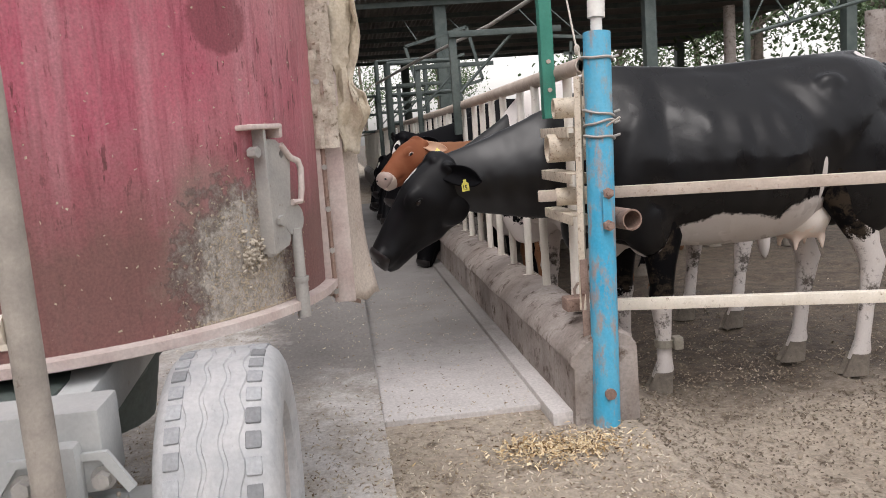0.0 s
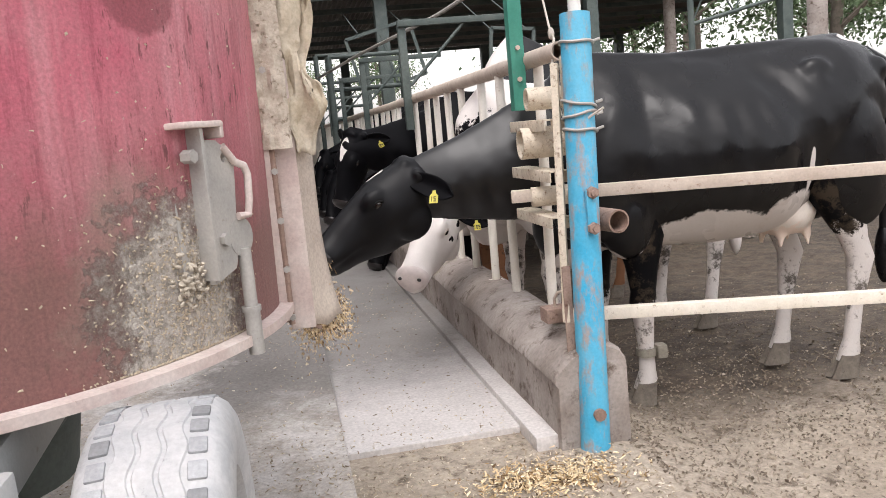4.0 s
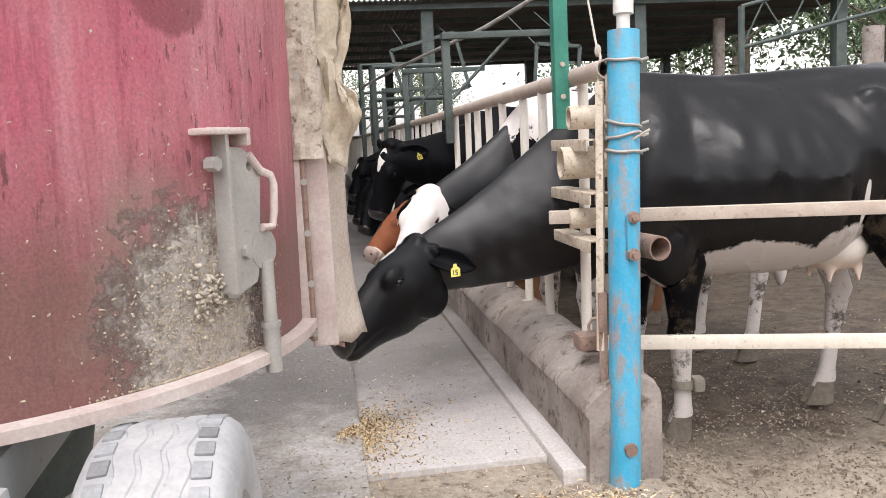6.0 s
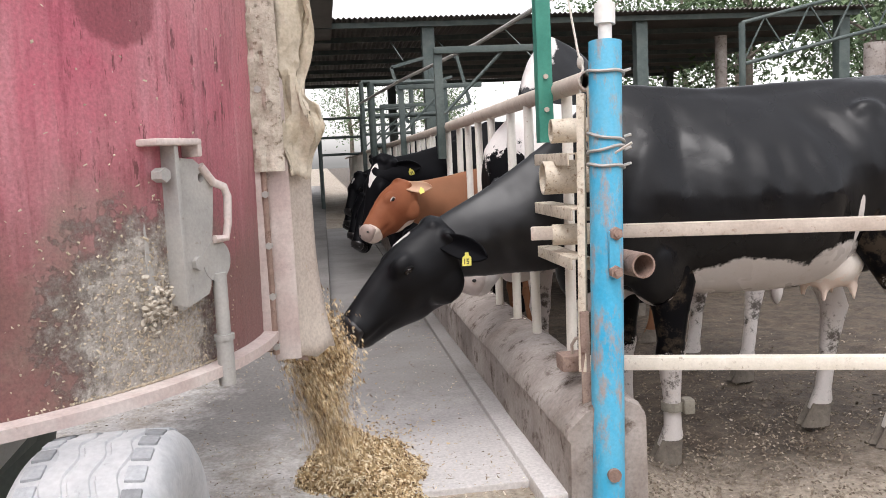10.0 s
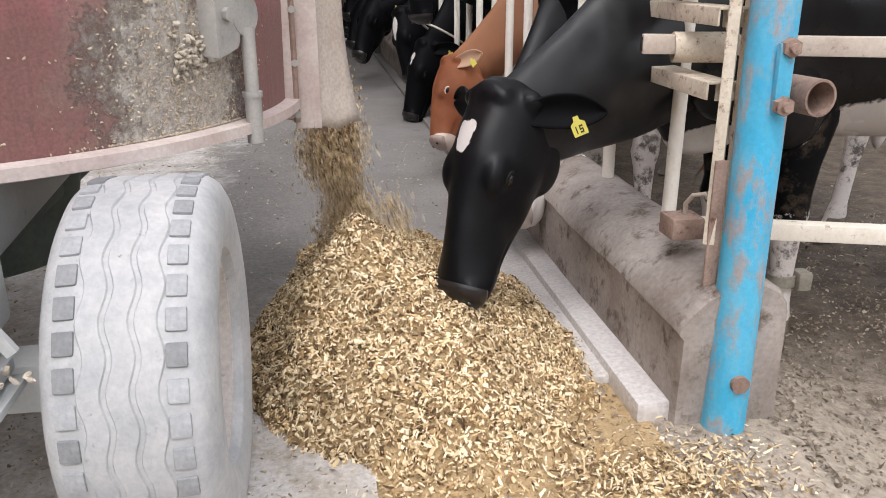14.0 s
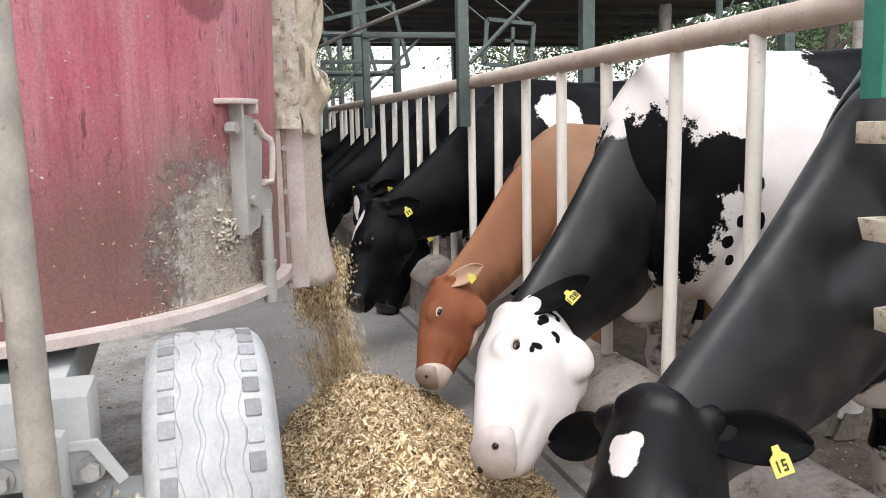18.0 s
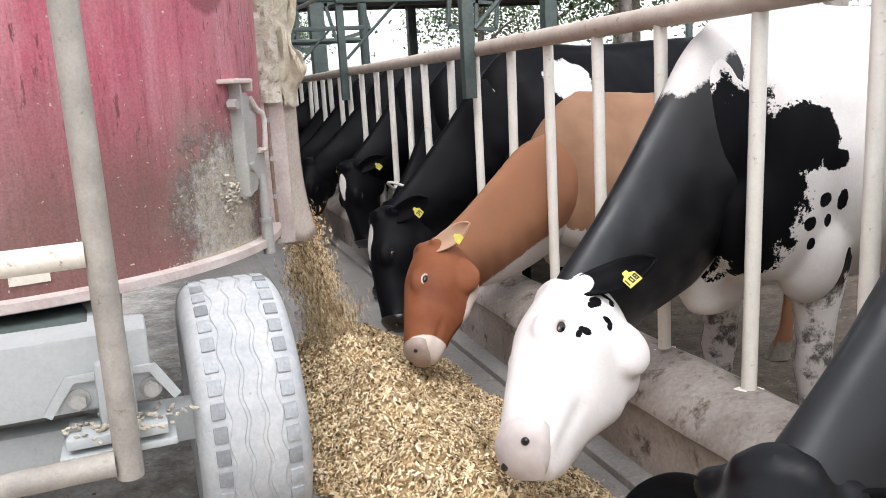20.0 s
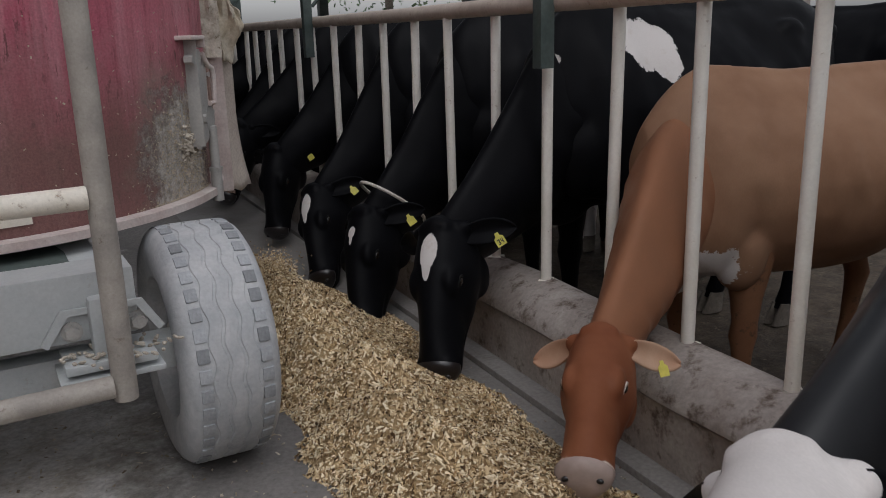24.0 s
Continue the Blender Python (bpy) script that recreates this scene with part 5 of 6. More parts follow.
coats["a_hind"] = coat("white_hind_leg", BLACK, WHITE, [((0, 0, 0.1), (0.3, 0.3, 0.56)), ((0.12, 0, 0.7), (0.06, 0.2, 0.3))], edge=0.14, dirt=0.55)
coats["black"] = coat("black_coat", BLACK)
# near black coats get more gloss and bloom, to look lit by open sky
coats["a_neck"] = coat("glossy_black_neck", BLACK, rough=0.40, spec=0.42, fold=1.1, bloom=0.02)
coats["a_head"] = coat("black_head_white_heart", BLACK, WHITE, [((0.024, 0.120, 0.05), (0.030, 0.042, 0.05)), ((0.010, 0.10, 0.05), (0.018, 0.025, 0.05)), ((0.040, 0.10, 0.05), (0.016, 0.021, 0.05))], edge=0.15, grain=30.0, fold=1.1, spec=0.2, rough=0.4)
coats["udder"] = coat("white_udder", (0.66, 0.55, 0.48), (0.74, 0.68, 0.62), [((1.02, 0, 0.80), (0.3, 0.3, 0.12))], edge=0.2)
coats["b_body"] = coat("white_coat_black_patches", WHITE, BLACK, [((-0.04, 0, 1.03), (0.17, 0.6, 0.27)), ((0.13, -0.25, 1.14), (0.09, 0.25, 0.09)), ((0.20, -0.25, 1.07), (0.05, 0.25, 0.03)), ((0.13, -0.25, 0.90), (0.022, 0.2, 0.02)), ((0.18, -0.25, 0.96), (0.026, 0.2, 0.02)), ((0.15, -0.25, 0.84), (0.018, 0.2, 0.018)), ((0.21, -0.25, 0.90), (0.016, 0.2, 0.02)), ((0.25, -0.25, 0.95), (0.018, 0.2, 0.03)), ((0.75, 0, 1.2), (0.2, 0.5, 0.5)), ((1.3, 0, 1.1), (0.2, 0.5, 0.5))], edge=0.19, grain=20.0, rough=0.6)
coats["b_neck"] = coat("black_neck_white_crest", BLACK, WHITE, [((0, 0.07, -0.12), (0.3, 0.09, 0.4)), ((0, -0.98, 0.16), (0.4, 0.42, 0.16)), ((0, -0.68, -0.47), (0.3, 0.46, 0.16))], edge=0.07, spec=0.38, rough=0.4, fold=1.0, bloom=0.02)
coats["b_head"] = coat("white_face_black_spots", WHITE, BLACK, [((-0.10, 0.068, -0.085), (0.05, 0.021, 0.015)), ((-0.08, 0.02, -0.11), (0.05, 0.010, 0.026)), ((-0.115, 0.115, -0.125), (0.05, 0.012, 0.014)), ((-0.115, 0.19, -0.082), (0.05, 0.011, 0.017)), ((-0.10, 0.088, -0.076), (0.05, 0.014, 0.009)), ((-0.115, 0.204, -0.071), (0.05, 0.014, 0.008)), ((-0.115, 0.131, -0.134), (0.05, 0.015, 0.007)), ((-0.08, 0.034, -0.125), (0.05, 0.014, 0.010)), ((0.09, 0.03, 0.0), (0.03, 0.02, 0.03))], edge=0.22, grain=27.0, rough=0.6, fold=0.8)
coats["b_leg"] = coat("white_leg", WHITE, BLACK, [((0, 0, 0.85), (0.2, 0.2, 0.15))], edge=0.2, rough=0.6, dirt=0.6)
BROWN = (0.225, 0.105, 0.058)
coats["c_body"] = coat("brown_coat", (0.215, 0.115, 0.068), WHITE, [((0.35, 0, 0.66), (0.45, 0.12, 0.08)), ((0.0, 0, 0.76), (0.20, 0.5, 0.11))], tint=(0.285, 0.165, 0.102), edge=0.2, rough=0.5, fold=1.6)
coats["c_neck"] = coat("brown_neck_pale_dewlap", BROWN, WHITE, [((0, -0.5, -0.47), (0.25, 0.55, 0.19))], tint=(0.27, 0.12, 0.065), edge=0.06, rough=0.5)
coats["c_head"] = coat("red_brown_face", (0.150, 0.046, 0.021), (0.60, 0.50, 0.43), [((0, 0.510, -0.125), (0.2, 0.062, 0.13)), ((0, 0.27, -0.27), (0.10, 0.2, 0.05))], tint=(0.255, 0.098, 0.048), edge=0.06, grain=14.0, rough=0.5, fold=0.5)
coats["c_leg"] = coat("brown_leg", (0.17, 0.08, 0.043), tint=(0.245, 0.125, 0.07), dirt=0.3)
coats["c_ear"] = coat("brown_ear", (0.34, 0.16, 0.09), tint=(0.5, 0.34, 0.24))
coats["d_head"] = coat("black_head_white_blaze", BLACK, WHITE, [((0.0, 0.10, 0.05), (0.034, 0.07, 0.05)), ((0.004, 0.15, 0.05), (0.018, 0.06, 0.05))], edge=0.07, grain=35.0, fold=0.5)
coats["d_body"] = coat("black_coat_white_shoulder", BLACK, WHITE, [((0.30, -0.2, 1.33), (0.12, 0.3, 0.10)), ((0.36, -0.2, 1.26), (0.06, 0.3, 0.08)), ((-0.10, -0.2, 1.28), (0.04, 0.2, 0.03))], edge=0.14)
coats["e_head"] = coat("black_head_white_star", BLACK, WHITE, [((0.0, 0.10, 0.05), (0.02, 0.028, 0.06)), ((0.0, 0.13, 0.05), (0.009, 0.03, 0.06))], edge=0.07, grain=35.0, fold=0.5)
coats["f_body"] = coat("black_and_white_coat", BLACK, WHITE, [((0.75, 0.2, 0.7), (0.4, 0.5, 0.2)), ((1.1, 0, 1.45), (0.2, 0.4, 0.2))], edge=0.2)

COWS = []
COWS.append(make_cow("glossy black cow with white belly and white heart on forehead", pose(0.20, 0.80, -0.12, 0, 0, -3), coats["a_body"], coats["a_neck"], coats["a_head"], [coats["a_leg"], coats["a_leg"], coats["a_hind"], coats["a_hind"]], ear=coats["black"], tag="15", tag_side=-1, strap=True, udder=coats["udder"]))
COWS.append(make_cow("white-faced cow with black neck and black-patched white body", pose(0.10, 1.70, -0.12, 0, 0, 4), coats["b_body"], coats["b_neck"], coats["b_head"], coats["b_leg"], ear=coats["black"], tag="108", tag_side=-1, muzzle="pink_nose", udder=coats["udder"], pale_eye=True))
COWS.append(make_cow("red-brown cow with a white-rimmed muzzle", pose(0.22, 2.90, -0.12, 0, 0, -8), coats["c_body"], coats["c_neck"], coats["c_head"], coats["c_leg"], ear=coats["c_ear"], tag="plain", tag_side=-1, muzzle="pale_nose", pale_eye=True, grown=0.835))
COWS.append(make_cow("black cow with a broad white blaze on its forehead", pose(0.25, 3.60, -0.12, 0, 0, 1), coats["d_body"], coats["black"], coats["d_head"], coats["black"], ear=coats["black"], tag="34", tag_side=-1))
COWS.append(make_cow("black cow with a small white star and a pale neck cord", pose(0.25, 4.37, -0.12, 0, 0, -2), coats["black"], coats["black"], coats["e_head"], coats["black"], ear=coats["black"], tag="plain", tag_side=-1, collar=True))
COWS.append(make_cow("black cow with white face mark further along the fence", pose(0.25, 5.15, -0.12, 0, 0, 2), coats["black"], coats["black"], coats["d_head"], coats["a_leg"], ear=coats["black"], tag="plain", tag_side=-1))
COWS.append(make_cow("black and white cow far along the fence", pose(0.25, 5.85, -0.12, 0, 0, -3), coats["f_body"], coats["black"], coats["black"], coats["b_leg"], tag="plain", tag_side=-1))
COWS.append(make_cow("dark cow far along the fence", pose(0.25, 6.6, -0.12, 0, 0, 3), coats["f_body"], coats["black"], coats["e_head"], coats["a_leg"]))


FAR_COWS = [make_cow("black cow feeding far along the fence", pose(0.25, y, -0.12, 0, 0, turn), coats["black"], coats["black"], coats[face], coats["black"], tag="plain") for y, turn, face in ((7.35, -2, "black"), (8.1, 3, "e_head"), (8.9, -3, "black"), (9.7, 2, "d_head"))]


def stand(cow, poll, nose):
    """A still cow with its head held in its own space."""
    c, nk, hd = cow
    hd.matrix_basis = head_pose(poll, nose, (0, 0, 1))
    j = hd.matrix_basis @ Vector((0, 0.02, -0.01))
    d = (j - Vector((0.03, 0, 1.36))).normalized()
    side = d.cross(Vector((0, 0, 1))).normalized()
    nk.matrix_basis = Matrix((side, d, side.cross(d))).transposed().to_4x4()
    nk.matrix_basis.translation = j


def head_pose(poll, nose, up):
    y = (Vector(nose) - Vector(poll)).normalized()
    x = y.cross(Vector(up)).normalized()
    z = x.cross(y)
    m = Matrix((x, y, z)).transposed().to_4x4()
    m.translation = poll
    return m


# several of these cows are added only to darken the gaps between feeding necks
for x, y, turn, legs_coat in ((3.35, 4.1, 100, "a_leg"), (3.0, 6.6, 172, "b_leg"), (4.6, 2.6, 20, "a_hind"), (5.6, 5.2, 75, "a_leg"), (2.75, 4.7, 176, "black"), (2.65, 5.7, 171, "a_leg"), (2.7, 7.5, 184, "black")):
    far = make_cow("black cow standing behind the feeding row", pose(x, y, -0.12, 0, 0, turn), coats["black"], coats["black"], coats["black"], coats[legs_coat])
    stand(far, (-0.62, 0, 1.30), (-0.98, 0, 0.94))


# ---------------------------------------------------------------- feed heap
HEAP_X = -0.715


def mound_shape(u, v, seed):
    """Height over a bed that is 1 wide in u and v."""
    r = math.sqrt(u * u + v * v)
    h = max(0.0, 1 - math.sqrt(r * r + 0.012))
    return h * (1 + 0.25 * noise.noise(Vector((u * 3, v * 3, seed)))) + 0.05 * noise.noise(Vector((u * 9, v * 9, seed + 5))) * (1 if r < 1 else 0)


def make_mound(parent, seed, wx, wy, hz, count):
    bm = B()
    n = 40
    grid = []
    for j in range(n + 1):
        row = []
        for i in range(n + 1):
            u, v = -1.08 + 2.16 * i / n, -1.08 + 2.16 * j / n
            h = mound_shape(u, v, seed)
            row.append(bm.verts.new((u * wx - 0.12 * h, v * wy, h * hz - 0.012)))
        grid.append(row)
    for j in range(n):
        for i in range(n):
            bm.faces.new((grid[j][i], grid[j][i + 1], grid[j + 1][i + 1], grid[j + 1][i]))
    ob = part("mound", bm, "feed_bed", parent)

    def place(g):
        while True:
            u, v = g.uniform(-1.05, 1.05), g.uniform(-1.05, 1.05)
            if u * u + v * v < 1.1 * g.uniform(0.7, 1):
                break
        e = 0.03
        h = mound_shape(u, v, seed)
        nx = (h - mound_shape(u + e, v, seed)) * hz / (e * wx)
        ny = (h - mound_shape(u, v + e, seed)) * hz / (e * wy)
        return (u * wx - 0.12 * h, v * wy, h * hz + 0.002 * g.random()), Vector((nx, ny, 1))

    verts, faces = chips(count, place, lambda g: (g.choice((0.0035, 0.005, 0.007, 0.011)) * g.uniform(0.6, 1.4), g.choice((0.0018, 0.0028, 0.004, 0.0055)) * g.uniform(0.6, 1.3), 0.0025), seed=seed)
    loose("loose_feed", verts, faces, "feed", ob)["kind"] = "stuff"
    return ob


def make_heap():
    t = thing("feed_heap", "long heap of chopped yellow-brown feed laid along the curb", "feed heap")
    first = [make_mound(t, 1, 0.50, 0.68, 0.46, 26000), make_mound(t, 2, 0.48, 0.52, 0.36, 18000), make_mound(t, 3, 0.46, 0.55, 0.35, 18000)]
    out = []
    for k in range(14):
        if k < 3:
            ob = first[k]
        else:
            src = first[1 + k % 2]
            ob = new("mound", src.data)
            ob.parent = t
            ch = new("loose_feed", src.children[0].data)
            ch.parent = ob
            ch["kind"] = "stuff"
        out.append((ob, k))
    return t, out


HEAP, MOUNDS = make_heap()


def make_spill():
    """A first handful thrown out on the slab, flat and scattered."""
    def spot(g):
        r = abs(g.gauss(0, 0.14)) if g.random() < 0.75 else abs(g.gauss(0, 0.24))
        a = g.uniform(0, 6.29)
        u, v = r * math.cos(a) * 0.95, r * math.sin(a) * 1.65
        return (u * 0.87 + v * 0.35, v * 0.87 - u * 0.35, 0.002 + 0.04 * max(0, 1 - r / 0.2) * g.random()), (g.gauss(0, 0.3), g.gauss(0, 0.3), 1)

    verts, faces = chips(6600, spot, lambda g: (g.choice((0.004, 0.006, 0.009)) * g.uniform(0.6, 1.4), g.choice((0.002, 0.003, 0.004)) * g.uniform(0.6, 1.3), 0.0025), seed=77)
    return tagged(loose("feed_spill", verts, faces, "feed"), "small flat spill of chopped feed on the pale slab", "feed", kind="stuff")


SPILL = make_spill()


def make_stream():
    """Feed falling from the outlet, in loose clumps."""
    t = thing("feed_stream", "loose clumps of chopped feed falling from the wagon outlet", "feed")
    kinds, out = [], []
    for i in range(30):
        if i < 4:
            verts, faces = chips(620, lambda g: ((g.gauss(0, 0.026), g.gauss(0, 0.03), g.gauss(0, 0.05)), (g.gauss(0, 1), g.gauss(0, 1), g.gauss(0, 1))), lambda g: (g.choice((0.003, 0.004, 0.007)) * g.uniform(0.6, 1.4), 0.003 * g.uniform(0.6, 1.3), 0.002), seed=300 + i)
            ob = loose("falling_clump", verts, faces, "feed", t)
            kinds.append(ob.data)
        else:
            ob = new("falling_clump", kinds[i % 4])
            ob.parent = t
        ob["kind"] = "stuff"
        out.append(ob)
    return out


CLUMPS = make_stream()


# ---------------------------------------------------------------- loose bits on the ground
def litter():
    def lane_spot(g):
        x = g.uniform(-2.2, 0.1)
        y = g.uniform(-1.6, 3.5) if g.random() < 0.35 else g.gauss(-0.45, 0.45)
        return (x, y, 0.037 + lane_rise(y) if x < -0.86 else 0.013 if x < -0.2 and y > 0.3 else ground_height(x, y) - 0.008), (0, 0, 1)

    verts, faces = chips(11000, lane_spot, lambda g: (0.0048 * g.uniform(0.3, 2.2), 0.003 * g.uniform(0.4, 1.6), 0.002), seed=11)
    tagged(loose("straw_litter", verts, faces, "straw"), "scattered straw, grit and feed dust on the lane", "litter", kind="stuff")

    def yard_spot(g):
        x, y = 0.12 + 3.4 * g.random() ** 1.3, g.gauss(0.4, 0.9)
        return (x, y, ground_height(x, y) - 0.006), (0, 0, 1)

    verts, faces = chips(15000, yard_spot, lambda g: (0.0048 * g.uniform(0.3, 2.0) * (3 if g.random() < 0.03 else 1), 0.004 * g.uniform(0.3, 2.0), 0.004 * g.uniform(0.3, 2)), seed=12)
    tagged(loose("dung_litter", verts, faces, "clod"), "crumbled dung and clods on the yard earth", "litter", kind="stuff")

    def spill_spot(g):
        return (-0.24 + g.gauss(0, 0.13), -0.14 + g.gauss(0, 0.07), -0.006 + abs(g.gauss(0, 0.010))), (0, 0, 1)

    verts, faces = chips(1500, spill_spot, lambda g: (0.007 * g.uniform(0.4, 2), 0.003 * g.uniform(0.4, 1.6), 0.002), seed=13)
    tagged(loose("spilled_feed", verts, faces, "feed"), "small patch of spilled feed and straw by the post foot", "feed", kind="stuff")


litter()


# ---------------------------------------------------------------- sheds and trees behind
def make_shed():
    t = thing("open_shed", "open-sided cattle shed with a dark corrugated iron roof on posts", "shed")
    y0, y1, z0, z1 = 14.5, 25.0, 4.05, 3.75
    bm = B()
    x, xs = -14.0, []
    k = 0
    while x < 11.5:
        xs.append((x, 0.022 * math.cos(math.pi * k)))
        x += 0.055
        k += 1
    lo = [bm.verts.new((a, y0, z0 + b)) for a, b in xs]
    hi = [bm.verts.new((a, y1, z1 + b)) for a, b in xs]
    lo2 = [bm.verts.new((a, y0, z0 + b + 0.006)) for a, b in xs]
    hi2 = [bm.verts.new((a, y1, z1 + b + 0.006)) for a, b in xs]
    for i in range(len(xs) - 1):
        bm.faces.new((lo[i], lo[i + 1], hi[i + 1], hi[i]))
        bm.faces.new((lo2[i], lo2[i + 1], hi2[i + 1], hi2[i]))
        bm.faces.new((lo[i], lo[i + 1], lo2[i + 1], lo2[i]))
        bm.faces.new((hi[i], hi[i + 1], hi2[i + 1], hi2[i]))
    part("roof", bm, "roof", t)
    for i in range(7):
        y = y0 + 0.3 + i * 1.65
        z = z0 + (z1 - z0) * (y - y0) / (y1 - y0) - 0.09
        bm = B()
        box(bm, (-1.2, y, z), (25, 0.07, 0.11))
        part("purlin", bm, "dark_steel", t, smooth=False)
    for x in (-8.5, -3.6, 1.5, 6.2, 11.0):
        for y in (y0 + 0.5, y1 - 0.6):
            bm = B()
            z = z0 + (z1 - z0) * (y - y0) / (y1 - y0)
            box(bm, (x, y, z / 2 - 0.1), (0.26, 0.26, z), bevel=0.01)
            part("column", bm, "dark_steel", t)
    return t


def make_sky_blockers():
    """Unseen plain walls added beside and behind the yard to block low sky light."""
    for name, c, sz in (("wall_west", (-4.4, 12, 1.9), (0.25, 48, 4.0)), ("wall_south", (2, -15, 1.9), (34, 0.25, 4.0)), ("wall_east", (17, -4, 1.9), (0.25, 24, 4.0))):
        bm = B()
        box(bm, c, sz)
        tagged(part(name, bm, "concrete", smooth=False), "plain concrete wall added out of view to block low sky light", "wall", kind="structure")


make_sky_blockers()


def make_shade_roof():
    """An unseen sheet added over the far lane to darken the wagon beneath it."""
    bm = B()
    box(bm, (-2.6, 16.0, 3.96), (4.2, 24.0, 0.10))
    tagged(part("ceiling", bm, "roof", smooth=False), "plain dark sheet added unseen over the far lane to shade the wagon", "roof", kind="structure")


make_shade_roof()


def make_far_frames():
    """Stall frames of dark tube further down the lane."""
    for x, y, h in ((0.5, 14.2, 2.75), (0.35, 8.8, 2.2), (-0.4, 17.0, 2.2)):
        t = thing("stall_frame", "dark steel stall frame of crossed tubes", "frame", "stall frames down the lane")
        for dx in (-0.5, 0.5):
            bm = B()
            rod(bm, (x + dx, y, -0.1), (x + dx, y, h), 0.05, n=10)
            part("upright", bm, "dark_steel", t)
        for z in (h, h * 0.8, h * 0.62):
            bm = B()
            rod(bm, (x - 0.5, y, z), (x + 0.5, y, z), 0.03, n=8)
            part("crossbar", bm, "dark_steel", t)
    for (x, y, z), (wd, ht), tilt, lab in (((3.42, 12.0, 2.42), (0.80, 0.70), 5, "small dark steel frame hung under the shed eaves"), ((1.25, 13.0, 2.52), (1.25, 1.05), -14, "dark hinged stall panel hung up under the roof")):
        t = thing("hanging_frame", lab, "frame", "frames hung under the roof")
        turn = Euler((0, radians(tilt), 0)).to_matrix()
        for dx, dz, sx, sz in ((-wd / 2, 0, 0.06, ht), (wd / 2, 0, 0.06, ht), (0, -ht / 2, wd, 0.06), (0, ht / 2, wd, 0.06), (0.05, -0.05, 0.05, ht * 0.9), (0.12, 0.05, wd * 0.5, 0.05)):
            bm = B()
            box(bm, Vector((x, y, z)) + turn @ Vector((dx, 0, dz)), (sx, 0.05, sz), turn)
            part("frame_bar", bm, "dark_steel", t, smooth=False)
        for dx in (-wd * 0.4, wd * 0.4):
            bm = B()
            rod(bm, Vector((x + dx, y, z + ht / 2 - 0.05)), Vector((x + dx, y + 2.6, 3.75)), 0.012, n=6)
            part("hanger", bm, "dark_steel", t)
    t = thing("lattice_girder", "green steel lattice girder slanting up over the yard", "girder")
    a, b = Vector((5.6, 9.5, 2.35)), Vector((10.5, 9.0, 3.4))
    for dz in (0, 0.62):
        bm = B()
        rod(bm, a + Vector((0, 0, dz)), b + Vector((0, 0, dz)), 0.03, n=8)
        part("chord", bm, "dark_steel", t)
    for e in (a, b):
        bm = B()
        rod(bm, (e.x, e.y, -0.13), (e.x, e.y, e.z + 0.62), 0.05, n=10)
        part("post", bm, "dark_steel", t)
    for i in range(14):
        bm = B()
        p, q = a.lerp(b, i / 14), a.lerp(b, (i + 1) / 14)
        rod(bm, p + Vector((0, 0, 0.62 * (i % 2))), q + Vector((0, 0, 0.62 * (1 - i % 2))), 0.015, n=6)
        part("web", bm, "dark_steel", t)
    for x, y, z in ((6.87, 8.2, 2.45), (8.65, 16.1, 3.7)):
        t = thing("concrete_post", "pale weathered concrete post behind the cows", "post", "posts behind the cows")
        bm = B()
        rod(bm, (x, y, -0.12), (x, y, z), 0.14, n=20)
        part("shaft", bm, "concrete", t)


def make_tree(seed, h, spread):
    g = random.Random(seed)
    t = thing("tree", "tall leafy green tree behind the yard", "tree", "trees behind the yard")
    bm = B()
    bend(bm, [(0, 0, -0.2), (0.1, 0, h * 0.3), (0.0, 0.15, h * 0.6), (0.1, 0.1, h * 0.9)], 0.22, 10, 0.05)
    tips = []
    for i in range(9):
        z = h * g.uniform(0.3, 0.85)
        a = g.uniform(0, 6.28)
        e = Vector((math.cos(a) * spread * g.uniform(0.5, 1), math.sin(a) * spread * g.uniform(0.5, 1), z + g.uniform(0.4, 1.6)))
        bend(bm, [(0.05, 0.05, z), e * 0.5 + Vector((0, 0, z * 0.5 + 0.1)), e], 0.08, 6, 0.02)
        tips += [e, e * 0.7 + Vector((0, 0, z * 0.3))]
    part("trunk", bm, "bark", t)

    def place(q):
        c = q.choice(tips)
        p = Vector((q.gauss(0, 1), q.gauss(0, 1), q.gauss(0, 0.8))) * (spread * 0.33) + c
        return p, Vector((q.gauss(0, 1), q.gauss(0, 1), q.gauss(0, 1) + 0.4))

    verts, faces = chips(4200, place, lambda q: (0.10 * q.uniform(0.5, 1.3), 0.055 * q.uniform(0.5, 1.3), 0.02), seed=seed)
    loose("crown", verts, faces, "leaf", t)["kind"] = "stuff"
    return t


make_shed()
make_far_frames()
trees = [make_tree(21, 9, 2.8), make_tree(22, 11, 3.2), make_tree(23, 8, 2.6)]
spots = [(-6, 60), (1.5, 64), (7, 58), (12, 33), (15, 27), (12.5, 22), (19, 24), (17, 36), (23, 30), (14, 17), (21, 15), (27, 20)]
for i, (x, y) in enumerate(spots):
    m = pose(x, y, 0, 0, 0, 57 * i)
    if i < 3:
        trees[i].matrix_basis = m
    else:
        copy_thing(trees[i % 3], m)


# ---------------------------------------------------------------- what moves
def between(rows, t):
    for (a, p), (b, q) in zip(rows, rows[1:]):
        if t <= b:
            return p + (q - p) * (t - a) / (b - a)
    return rows[-1][1]


def way_at(t):
    return between(WAY, t)


